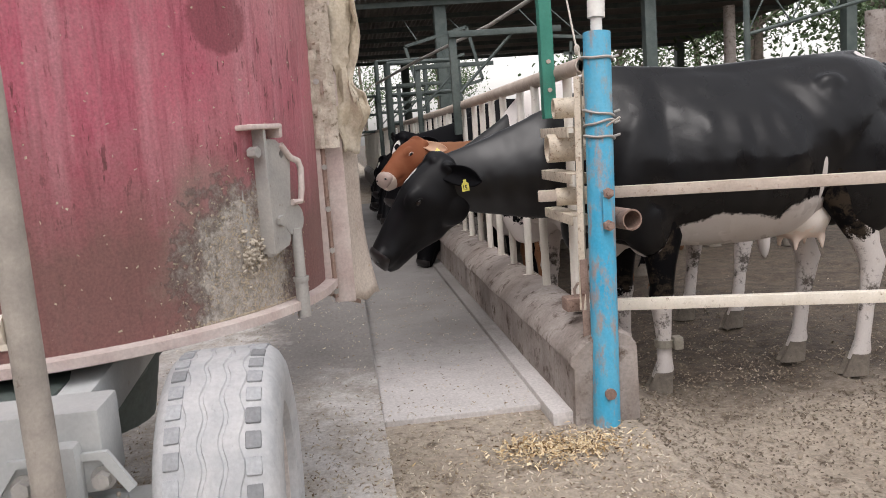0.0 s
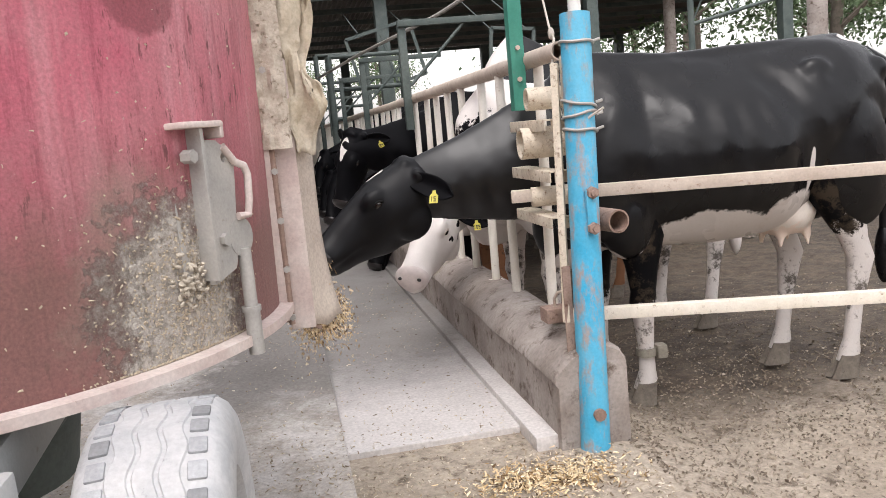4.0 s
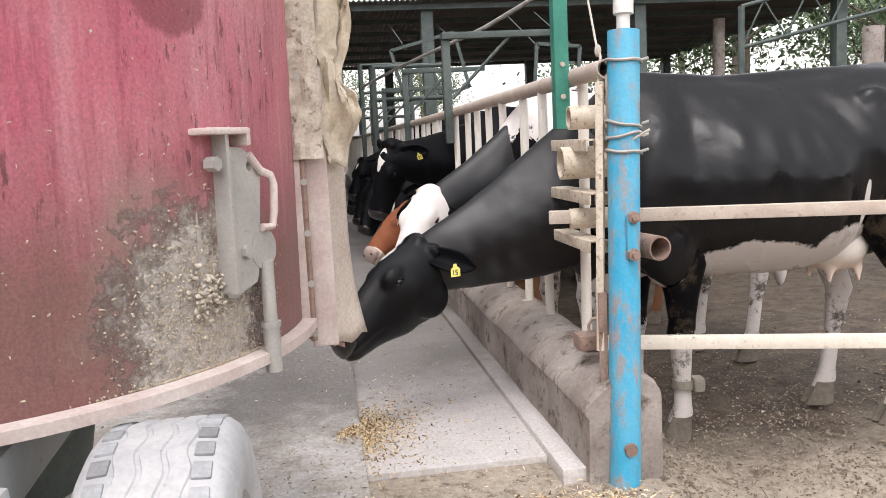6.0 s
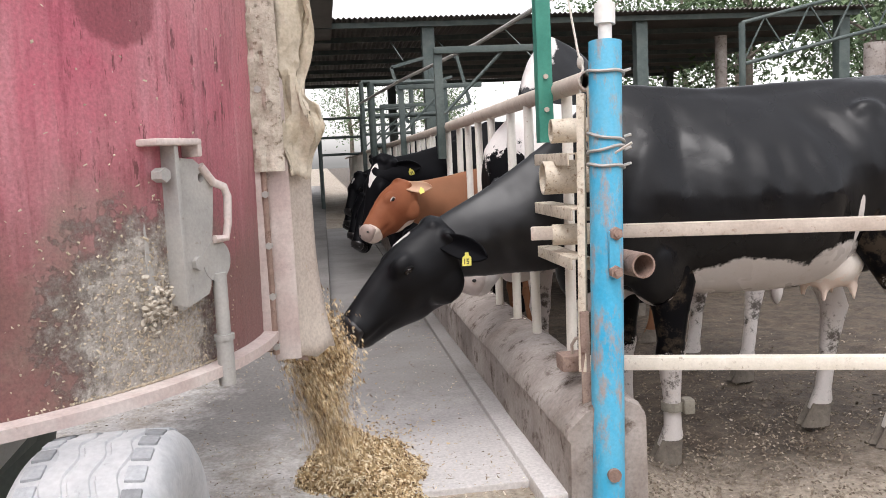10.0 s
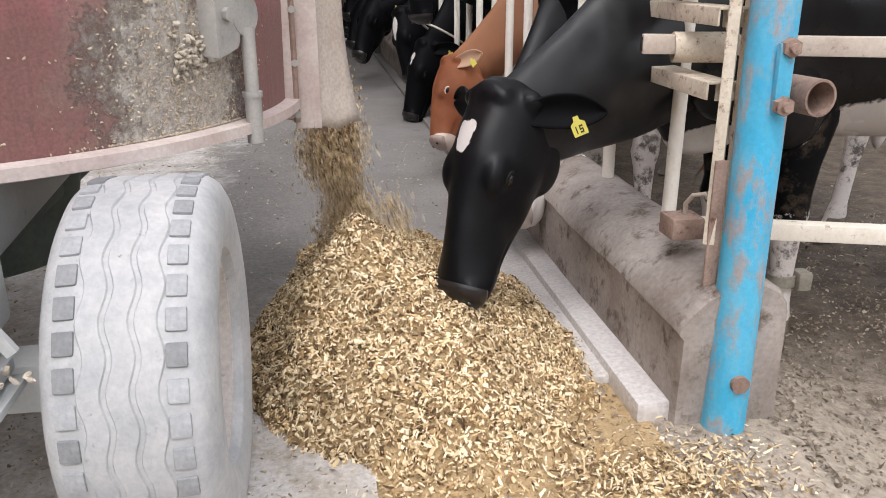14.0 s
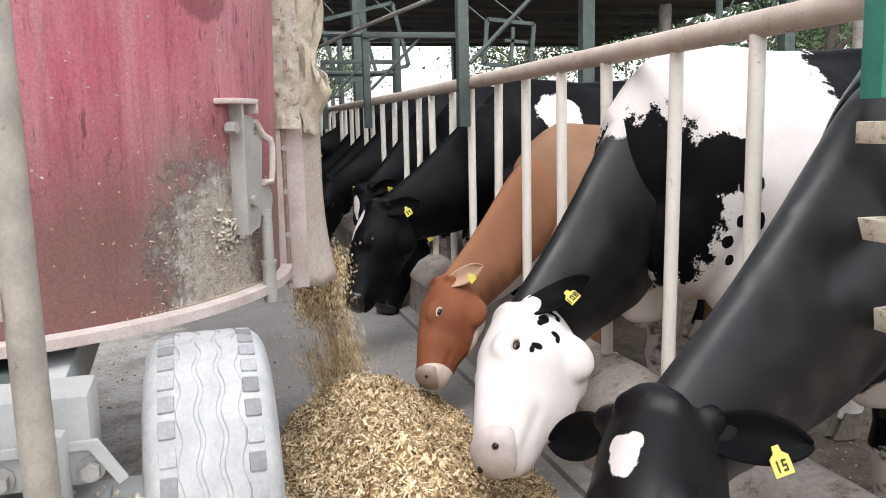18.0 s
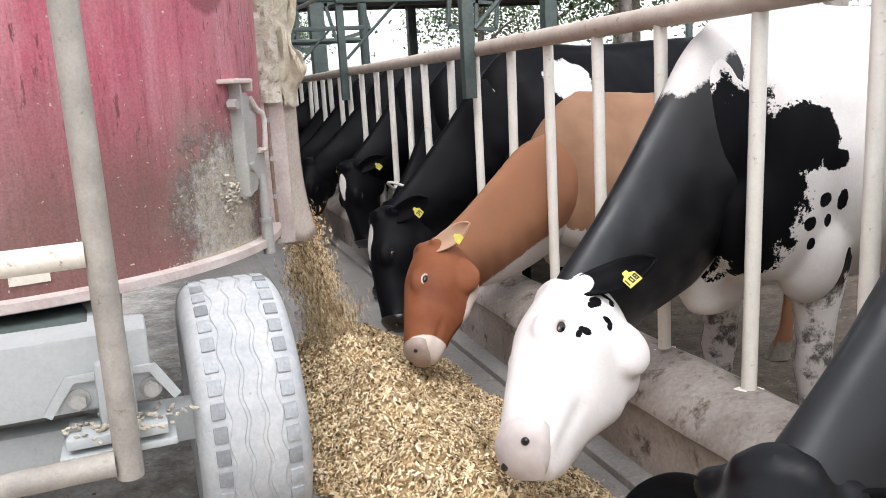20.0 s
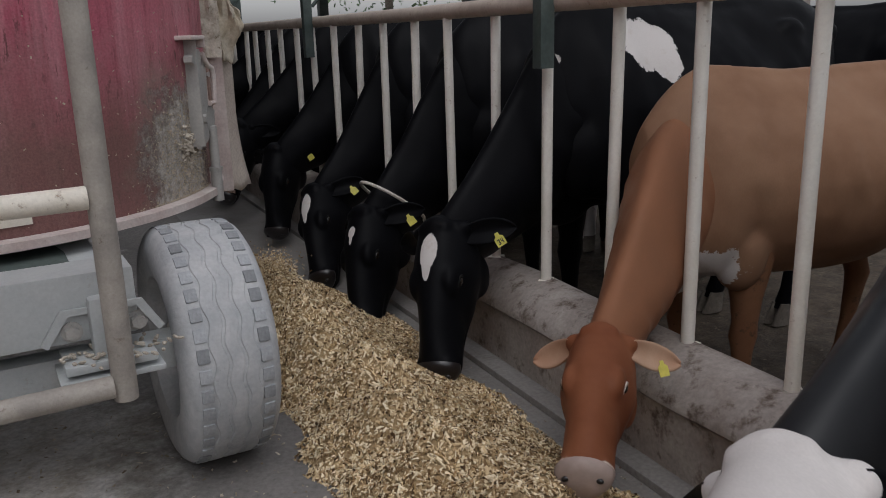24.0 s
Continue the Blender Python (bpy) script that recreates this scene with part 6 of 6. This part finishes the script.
def graze(cow, rows):
    """Keys head and neck of a cow from rows of time, poll, nose and the way of the forehead in the yard's space."""
    c, nk, hd = cow
    inv = c.matrix_basis.inverted()
    base = c.matrix_basis @ Vector((0.03, 0, 1.36))
    hr, nr = [], []
    rows = sorted(rows, key=lambda r: r[0])
    if rows[0][0] > 0:
        rows = [(0, *rows[0][1:])] + rows
    if rows[-1][0] < 24:
        rows = rows + [(24, *rows[-1][1:])]
    for t, poll, nose, up in rows:
        m = head_pose(poll, nose, up)
        hr.append((t, inv @ m))
        j = m @ Vector((0, 0.02, -0.01))
        d = (j - base).normalized()
        side = d.cross(Vector((0, 0, 1))).normalized()
        z = side.cross(d)
        n = Matrix((side, d, z)).transposed().to_4x4()
        n.translation = j
        nr.append((t, inv @ n))
    walk(hd, hr)
    walk(nk, nr)


def motions():
    a_rows = [
        (0, (-0.52, 0.8, 1.035), (-0.86, 0.766, 0.64), (-0.70, -0.199, 0.68)),
        (0.5, (-0.485, 0.8, 1.06), (-0.85, 0.78, 0.70), (-0.66, -0.2, 0.70)),
        (1, (-0.465, 0.8, 0.96), (-0.84, 0.765, 0.545), (-0.68, -0.158, 0.70)),
        (1.5, (-0.457, 0.8, 0.869), (-0.867, 0.769, 0.551), (-0.603, -0.116, 0.789)),
        (2, (-0.521, 0.8, 0.804), (-0.933, 0.593, 0.565), (-0.461, -0.101, 0.882)),
        (2.5, (-0.47, 0.8, 0.859), (-0.926, 0.671, 0.644), (-0.39, -0.139, 0.91)),
        (4.5, (-0.489, 0.8, 1.013), (-0.856, 0.753, 0.648), (-0.683, -0.177, 0.709)),
        (4.8, (-0.495, 0.8, 0.815), (-0.691, 0.692, 0.346), (-0.87, -0.254, 0.422)),
        (5, (-0.458, 0.8, 0.687), (-0.686, 0.685, 0.234), (-0.818, -0.304, 0.489)),
        (5.5, (-0.567, 0.8, 0.652), (-0.801, 0.495, 0.301), (-0.736, -0.186, 0.651)),
        (6, (-0.589, 0.8, 0.757), (-0.962, 0.585, 0.465), (-0.538, -0.183, 0.823)),
        (6.5, (-0.575, 0.8, 0.906), (-0.989, 0.734, 0.599), (-0.552, -0.245, 0.797)),
        (7, (-0.488, 0.8, 1.006), (-0.927, 0.719, 0.739), (-0.467, -0.26, 0.845)),
        (8.2, (-0.473, 0.8, 1.037), (-0.908, 0.726, 0.762), (-0.484, -0.261, 0.835)),
        (9, (-0.483, 0.8, 1.043), (-0.906, 0.729, 0.75), (-0.522, -0.252, 0.815)),
        (9.5, (-0.471, 0.8, 0.985), (-0.892, 0.747, 0.684), (-0.546, -0.232, 0.805)),
        (11.5, (-0.397, 0.499, 0.665), (-0.562, 0.212, 0.264), (-0.784, -0.305, 0.541)),
        (12, (-0.395, 0.458, 0.664), (-0.540, 0.298, 0.191), (-0.826, -0.405, 0.392)),
        (13, (-0.486, 0.463, 0.752), (-0.621, 0.299, 0.277), (-0.728, -0.557, 0.399)),
        (13.5, (-0.534, 0.478, 0.734), (-0.664, 0.320, 0.256), (-0.716, -0.581, 0.387)),
        (14, (-0.503, 0.472, 0.737), (-0.659, 0.310, 0.268), (-0.681, -0.593, 0.431)),
        (14.5, (-0.511, 0.489, 0.731), (-0.658, 0.308, 0.266), (-0.636, -0.629, 0.446)),
        (15, (-0.491, 0.431, 0.702), (-0.652, 0.241, 0.245), (-0.591, -0.65, 0.478)),
        (15.5, (-0.522, 0.409, 0.733), (-0.650, 0.118, 0.321), (-0.578, -0.571, 0.583)),
        (16, (-0.441, 0.548, 0.649), (-0.565, 0.318, 0.200), (-0.679, -0.56, 0.475)),
        (16.5, (-0.463, 0.64, 0.616), (-0.644, 0.291, 0.275), (-0.605, -0.373, 0.704)),
        (17, (-0.435, 0.64, 0.627), (-0.577, 0.388, 0.195), (-0.708, -0.484, 0.514)),
        (17.5, (-0.461, 0.543, 0.644), (-0.635, 0.288, 0.226), (-0.668, -0.478, 0.57)),
        (18, (-0.530, 0.549, 0.661), (-0.771, 0.211, 0.348), (-0.489, -0.378, 0.786)),
        (18.5, (-0.541, 0.558, 0.690), (-0.748, 0.318, 0.278), (-0.595, -0.527, 0.607)),
        (19, (-0.599, 0.562, 0.665), (-0.822, 0.319, 0.263), (-0.562, -0.531, 0.634)),
        (19.5, (-0.637, 0.567, 0.654), (-0.943, 0.221, 0.416), (-0.361, -0.291, 0.886)),
    ]
    b_rows = [
        (0, (-0.40, 1.55, 0.99), (-0.72, 1.329, 0.66), (-0.537, -0.342, 0.772)),
        (1, (-0.438, 1.55, 1.018), (-0.773, 1.329, 0.687), (-0.537, -0.342, 0.772)),
        (2.5, (-0.142, 1.55, 0.709), (-0.457, 1.512, 0.297), (-0.624, -0.574, 0.53)),
        (4.5, (-0.232, 1.55, 0.855), (-0.41, 1.126, 0.613), (-0.11, -0.457, 0.883)),
        (5, (-0.298, 1.55, 1.032), (-0.423, 1.157, 0.716), (-0.177, -0.582, 0.793)),
        (5.4, (-0.398, 1.55, 0.825), (-0.505, 1.087, 0.613), (-0.343, -0.324, 0.882)),
        (6, (-0.42, 1.55, 0.912), (-0.641, 1.165, 0.641), (-0.301, -0.427, 0.853)),
        (7, (-0.224, 1.55, 0.72), (-0.554, 1.497, 0.325), (-0.712, -0.31, 0.631)),
        (8.5, (-0.237, 1.55, 0.986), (-0.486, 1.186, 0.711), (-0.57, -0.21, 0.794)),
        (9.5, (-0.023, 1.55, 0.967), (-0.263, 1.232, 0.633), (-0.703, -0.189, 0.685)),
        (12, (-0.241, 1.55, 0.683), (-0.406, 1.127, 0.429), (-0.761, -0.089, 0.642)),
        (13, (-0.244, 1.55, 0.557), (-0.319, 1.223, 0.16), (-0.932, -0.172, 0.318)),
        (14, (-0.216, 1.55, 0.569), (-0.31, 1.199, 0.197), (-0.948, -0.073, 0.309)),
        (15, (-0.225, 1.55, 0.497), (-0.31, 1.148, 0.178), (-0.962, -0.012, 0.273)),
        (15.5, (-0.36, 1.55, 0.481), (-0.495, 1.384, 0.007), (-0.946, -0.104, 0.306)),
        (16, (-0.349, 1.55, 0.666), (-0.565, 1.424, 0.21), (-0.901, -0.023, 0.433)),
        (16.5, (-0.297, 1.55, 0.707), (-0.616, 1.473, 0.304), (-0.786, 0.025, 0.617)),
        (17, (-0.382, 1.55, 0.69), (-0.713, 1.47, 0.297), (-0.768, 0.038, 0.639)),
        (17.5, (-0.373, 1.550, 0.740), (-0.737, 1.293, 0.457), (-0.787, 0.085, 0.612)),
        (18, (-0.436, 1.550, 0.580), (-0.682, 1.140, 0.373), (-0.919, 0.159, 0.361)),
        (18.5, (-0.491, 1.550, 0.560), (-0.737, 1.111, 0.404), (-0.919, 0.201, 0.339)),
        (19, (-0.520, 1.550, 0.550), (-0.788, 1.118, 0.400), (-0.901, 0.234, 0.366)),
        (19.5, (-0.465, 1.550, 0.590), (-0.775, 1.148, 0.424), (-0.859, 0.266, 0.438)),
        (21.5, (-0.638, 1.55, 0.777), (-0.97, 1.208, 0.569), (-0.738, 0.377, 0.559)),
        (22, (-0.609, 1.55, 0.656), (-0.87, 1.347, 0.255), (-0.847, 0.401, 0.348)),
        (22.5, (-0.648, 1.55, 0.711), (-1.001, 1.288, 0.434), (-0.733, 0.441, 0.518)),
        (23, (-0.671, 1.55, 0.72), (-1.1, 1.305, 0.557), (-0.527, 0.44, 0.727)),
        (23.5, (-0.77, 1.55, 0.734), (-1.202, 1.276, 0.641), (-0.471, 0.497, 0.729)),
        (24, (-0.802, 1.55, 0.712), (-1.219, 1.253, 0.622), (-0.345, 0.207, 0.915)),
    ]
    c_rows = [
        (0, (-0.425, 2.6, 1.12), (-0.76, 2.27, 0.89), (-0.516, -0.25, 0.82)),
        (1, (-0.325, 2.6, 1.12), (-0.68, 2.28, 0.87), (-0.516, -0.22, 0.83)),
        (5, (-0.345, 2.65, 0.727), (-0.733, 2.492, 0.418), (-0.581, -0.139, 0.802)),
        (7, (-0.486, 2.65, 0.85), (-0.792, 2.293, 0.627), (-0.514, -0.092, 0.853)),
        (9.5, (-0.41, 2.65, 1.002), (-0.716, 2.326, 0.733), (-0.604, -0.087, 0.792)),
        (12, (-0.391, 2.65, 0.838), (-0.686, 2.417, 0.478), (-0.758, -0.045, 0.651)),
        (13, (-0.269, 2.65, 0.636), (-0.383, 2.287, 0.282), (-0.957, 0.02, 0.289)),
        (14, (-0.274, 2.65, 0.582), (-0.425, 2.434, 0.134), (-0.952, 0.033, 0.305)),
        (16, (-0.262, 2.65, 0.432), (-0.493, 2.218, 0.257), (-0.801, 0.199, 0.565)),
        (17, (-0.309, 2.65, 0.433), (-0.569, 2.225, 0.284), (-0.752, 0.245, 0.613)),
        (18, (-0.385, 2.520, 0.498), (-0.596, 2.197, 0.149), (-0.91, 0.211, 0.356)),
        (18.5, (-0.447, 2.520, 0.526), (-0.629, 2.134, 0.229), (-0.933, 0.224, 0.281)),
        (19, (-0.429, 2.520, 0.591), (-0.549, 2.318, 0.127), (-0.965, 0.211, 0.158)),
        (19.5, (-0.492, 2.520, 0.601), (-0.647, 2.215, 0.209), (-0.953, 0.224, 0.204)),
        (21.5, (-0.567, 2.52, 0.655), (-0.838, 2.155, 0.403), (-0.844, 0.343, 0.412)),
        (22, (-0.488, 2.52, 0.671), (-0.689, 2.221, 0.296), (-0.92, 0.20, 0.189)),
        (22.5, (-0.443, 2.52, 0.623), (-0.665, 2.245, 0.236), (-0.93, 0.02, 0.27)),
        (23, (-0.451, 2.52, 0.619), (-0.71, 2.275, 0.24), (-0.84, -0.24, 0.43)),
        (23.5, (-0.367, 2.52, 0.589), (-0.665, 2.294, 0.227), (-0.76, -0.26, 0.58)),
        (24, (-0.348, 2.52, 0.481), (-0.67, 2.169, 0.273), (-0.331, -0.236, 0.913)),
    ]
    d_rows = [
        (13, (-0.444, 3.4, 1.151), (-0.606, 3.348, 0.66), (-0.634, -0.719, 0.286)),
        (14, (-0.365, 3.4, 1.262), (-0.354, 3.351, 0.744), (-0.714, -0.699, 0.051)),
        (15, (-0.583, 3.4, 1.117), (-0.59, 3.318, 0.604), (-0.659, -0.741, 0.128)),
        (16, (-0.371, 3.4, 0.956), (-0.377, 3.314, 0.443), (-0.713, -0.69, 0.123)),
        (17, (-0.396, 3.4, 0.81), (-0.506, 3.091, 0.407), (-0.854, -0.274, 0.443)),
        (18, (-0.484, 3.4, 0.747), (-0.696, 3.18, 0.326), (-0.884, -0.039, 0.467)),
        (19, (-0.485, 3.4, 0.679), (-0.557, 3.174, 0.216), (-0.979, -0.074, 0.188)),
        (22, (-0.371, 3.4, 0.545), (-0.538, 3.078, 0.173), (-0.902, -0.029, 0.431)),
        (22.5, (-0.338, 3.4, 0.548), (-0.526, 3.057, 0.205), (-0.841, -0.075, 0.537)),
        (24, (-0.403, 3.4, 0.6), (-0.57, 3.144, 0.179), (-0.734, -0.41, 0.541)),
    ]
    e_rows = [
        (22, (-0.199, 4.2, 0.541), (-0.355, 4.102, 0.055), (-0.844, -0.405, 0.352)),
        (22.5, (-0.305, 4.2, 0.567), (-0.329, 4.049, 0.07), (-0.889, -0.424, 0.172)),
        (24, (-0.391, 4.2, 0.5), (-0.552, 3.944, 0.077), (-0.823, -0.288, 0.489)),
    ]
    f_rows = [
        (22, (-0.282, 5, 0.708), (-0.256, 4.881, 0.202), (-0.868, -0.492, 0.072)),
        (22.5, (-0.477, 5, 0.85), (-0.54, 4.77, 0.388), (-0.826, -0.452, 0.337)),
        (24, (-0.367, 5, 0.474), (-0.488, 4.672, 0.089), (-0.816, -0.288, 0.501)),
    ]
    hub = Vector((-1.238, -1.07, 0))
    stops = sorted({t for t, s in WAY} | {t for t, a in TURN})
    walk(WAGON, [(t, Matrix.Translation(hub + Vector((between(DRIFT, t), way_at(t), lane_rise(hub.y + way_at(t))))) @ pose(0, 0, 0, 0, 0, between(TURN, t)) @ Matrix.Translation(-hub)) for t in stops])
    hinge = tub_point(-5, 0) + Vector((0.08, 0.03, 0))
    swing = [(0, 0), (8.4, 0), (9.5, 4), (12, 3), (13, 12), (13.6, 20), (15, 6), (16, 10), (17, 30), (18, 14), (19, 8), (19.5, 10), (21.5, 12), (22.5, 16), (24, 10)]
    walk(FLAP, [(t, Matrix.Translation(hinge) @ pose(0, 0, 0, 0, 0, -a) @ Matrix.Translation(-hinge)) for t, a in swing])
    times = [0, 9.5] + [9.75 + 0.25 * i for i in range(58)]
    walk(WHEEL, [(t, pose(-1.238, -1.07, 0.371, -math.degrees(way_at(t) / 0.336))) for t in times])
    for cow, rows in zip(COWS, (a_rows, b_rows, c_rows, d_rows, e_rows, f_rows)):
        graze(cow, rows)
    side = (-0.7, -0.6, 0.4)
    graze(COWS[6], [(0, (-0.38, 5.8, 0.75), (-0.55, 5.6, 0.32), side), (12, (-0.42, 5.8, 0.8), (-0.62, 5.62, 0.35), side), (24, (-0.35, 5.8, 0.6), (-0.45, 5.62, 0.15), side)])
    graze(COWS[7], [(0, (-0.35, 6.5, 0.7), (-0.5, 6.3, 0.28), side), (24, (-0.4, 6.5, 0.7), (-0.6, 6.35, 0.25), side)])
    for far, y, z in zip(FAR_COWS, (7.25, 8.0, 8.8, 9.6), (0.66, 0.9, 0.7, 0.6)):
        graze(far, [(0, (-0.36, y, z), (-0.52, y - 0.2, z - 0.42), side), (11, (-0.42, y, z + 0.1), (-0.6, y - 0.18, z - 0.3), side), (24, (-0.34, y, z - 0.05), (-0.46, y - 0.2, z - 0.47), side)])
    # the heap rises where the outlet passes
    for ob, k in MOUNDS:
        y = 0.52 + 0.29 * k
        low = -0.46
        if k == 0:
            rows = [(0, low), (8.4, low), (9.5, -0.30), (11.5, -0.06), (12.5, 0.0), (24, 0.0)]
        else:
            t0 = next((t for t in [9.5 + 0.1 * i for i in range(146)] if way_at(t) + 0.22 >= y), 24.0)
            rows = [(0, low), (t0 - 1.5, low), (min(23.9, t0 + 0.7), -0.01), (24, -0.01)] if t0 < 24 else [(0, low), (23, low), (24, -0.25)]
        walk(ob, [(t, pose(HEAP_X + 0.03 * math.sin(k * 2.3), y, z)) for t, z in rows])
    walk(SPILL, [(t, pose(-0.90, 0.67, z)) for t, z in ((0, -0.09), (3.6, -0.09), (4.4, 0.013), (24, 0.013))])
    # clumps fall from the outlet again and again
    for i, ob in enumerate(CLUMPS):
        g = random.Random(100 + i)
        x, y = -0.925 + g.gauss(0, 0.03), -0.02 + g.gauss(0, 0.06)
        home = pose(-1.3, -0.35, 0.85)
        start = 8.3 + 1.2 * g.random() if i % 3 == 0 else 9.0 + 1.2 * g.random()
        rows = [(0, home)]
        t = start
        if i % 3 == 0:
            t = 3.9 + 0.3 * g.random()
            rows.append((t - 0.1, home))
        else:
            rows.append((start - 0.1, home))
        while t < 23.85:
            if 4.75 < t < start:
                rows.append((t + 0.03, home))
                t = start
                rows.append((t - 0.1, home))
            s0, s1 = way_at(t), way_at(t + 0.27)
            dx, dy = g.gauss(0, 0.03), g.gauss(0, 0.04)
            spin = g.uniform(-30, 30)
            rows.append((t, pose(x, y + s0, 0.66, spin, spin, 0)))
            rows.append((t + 0.10, pose(x + 0.3 * dx + 0.01, y + s0 + 0.3 * dy, 0.575, spin, spin, 20)))
            rows.append((t + 0.20, pose(x + 0.7 * dx + 0.04, y + s0 + 0.7 * dy, 0.43, spin, spin, 30)))
            rows.append((t + 0.2667, pose(x + dx + 0.07, y + s1 + dy, 0.27, spin, spin, 40)))
            t += 0.3
        rows = [(round(a * FPS) / FPS, m) for a, m in rows]
        rows.append((24, rows[-1][1]))
        walk(ob, rows)


motions()
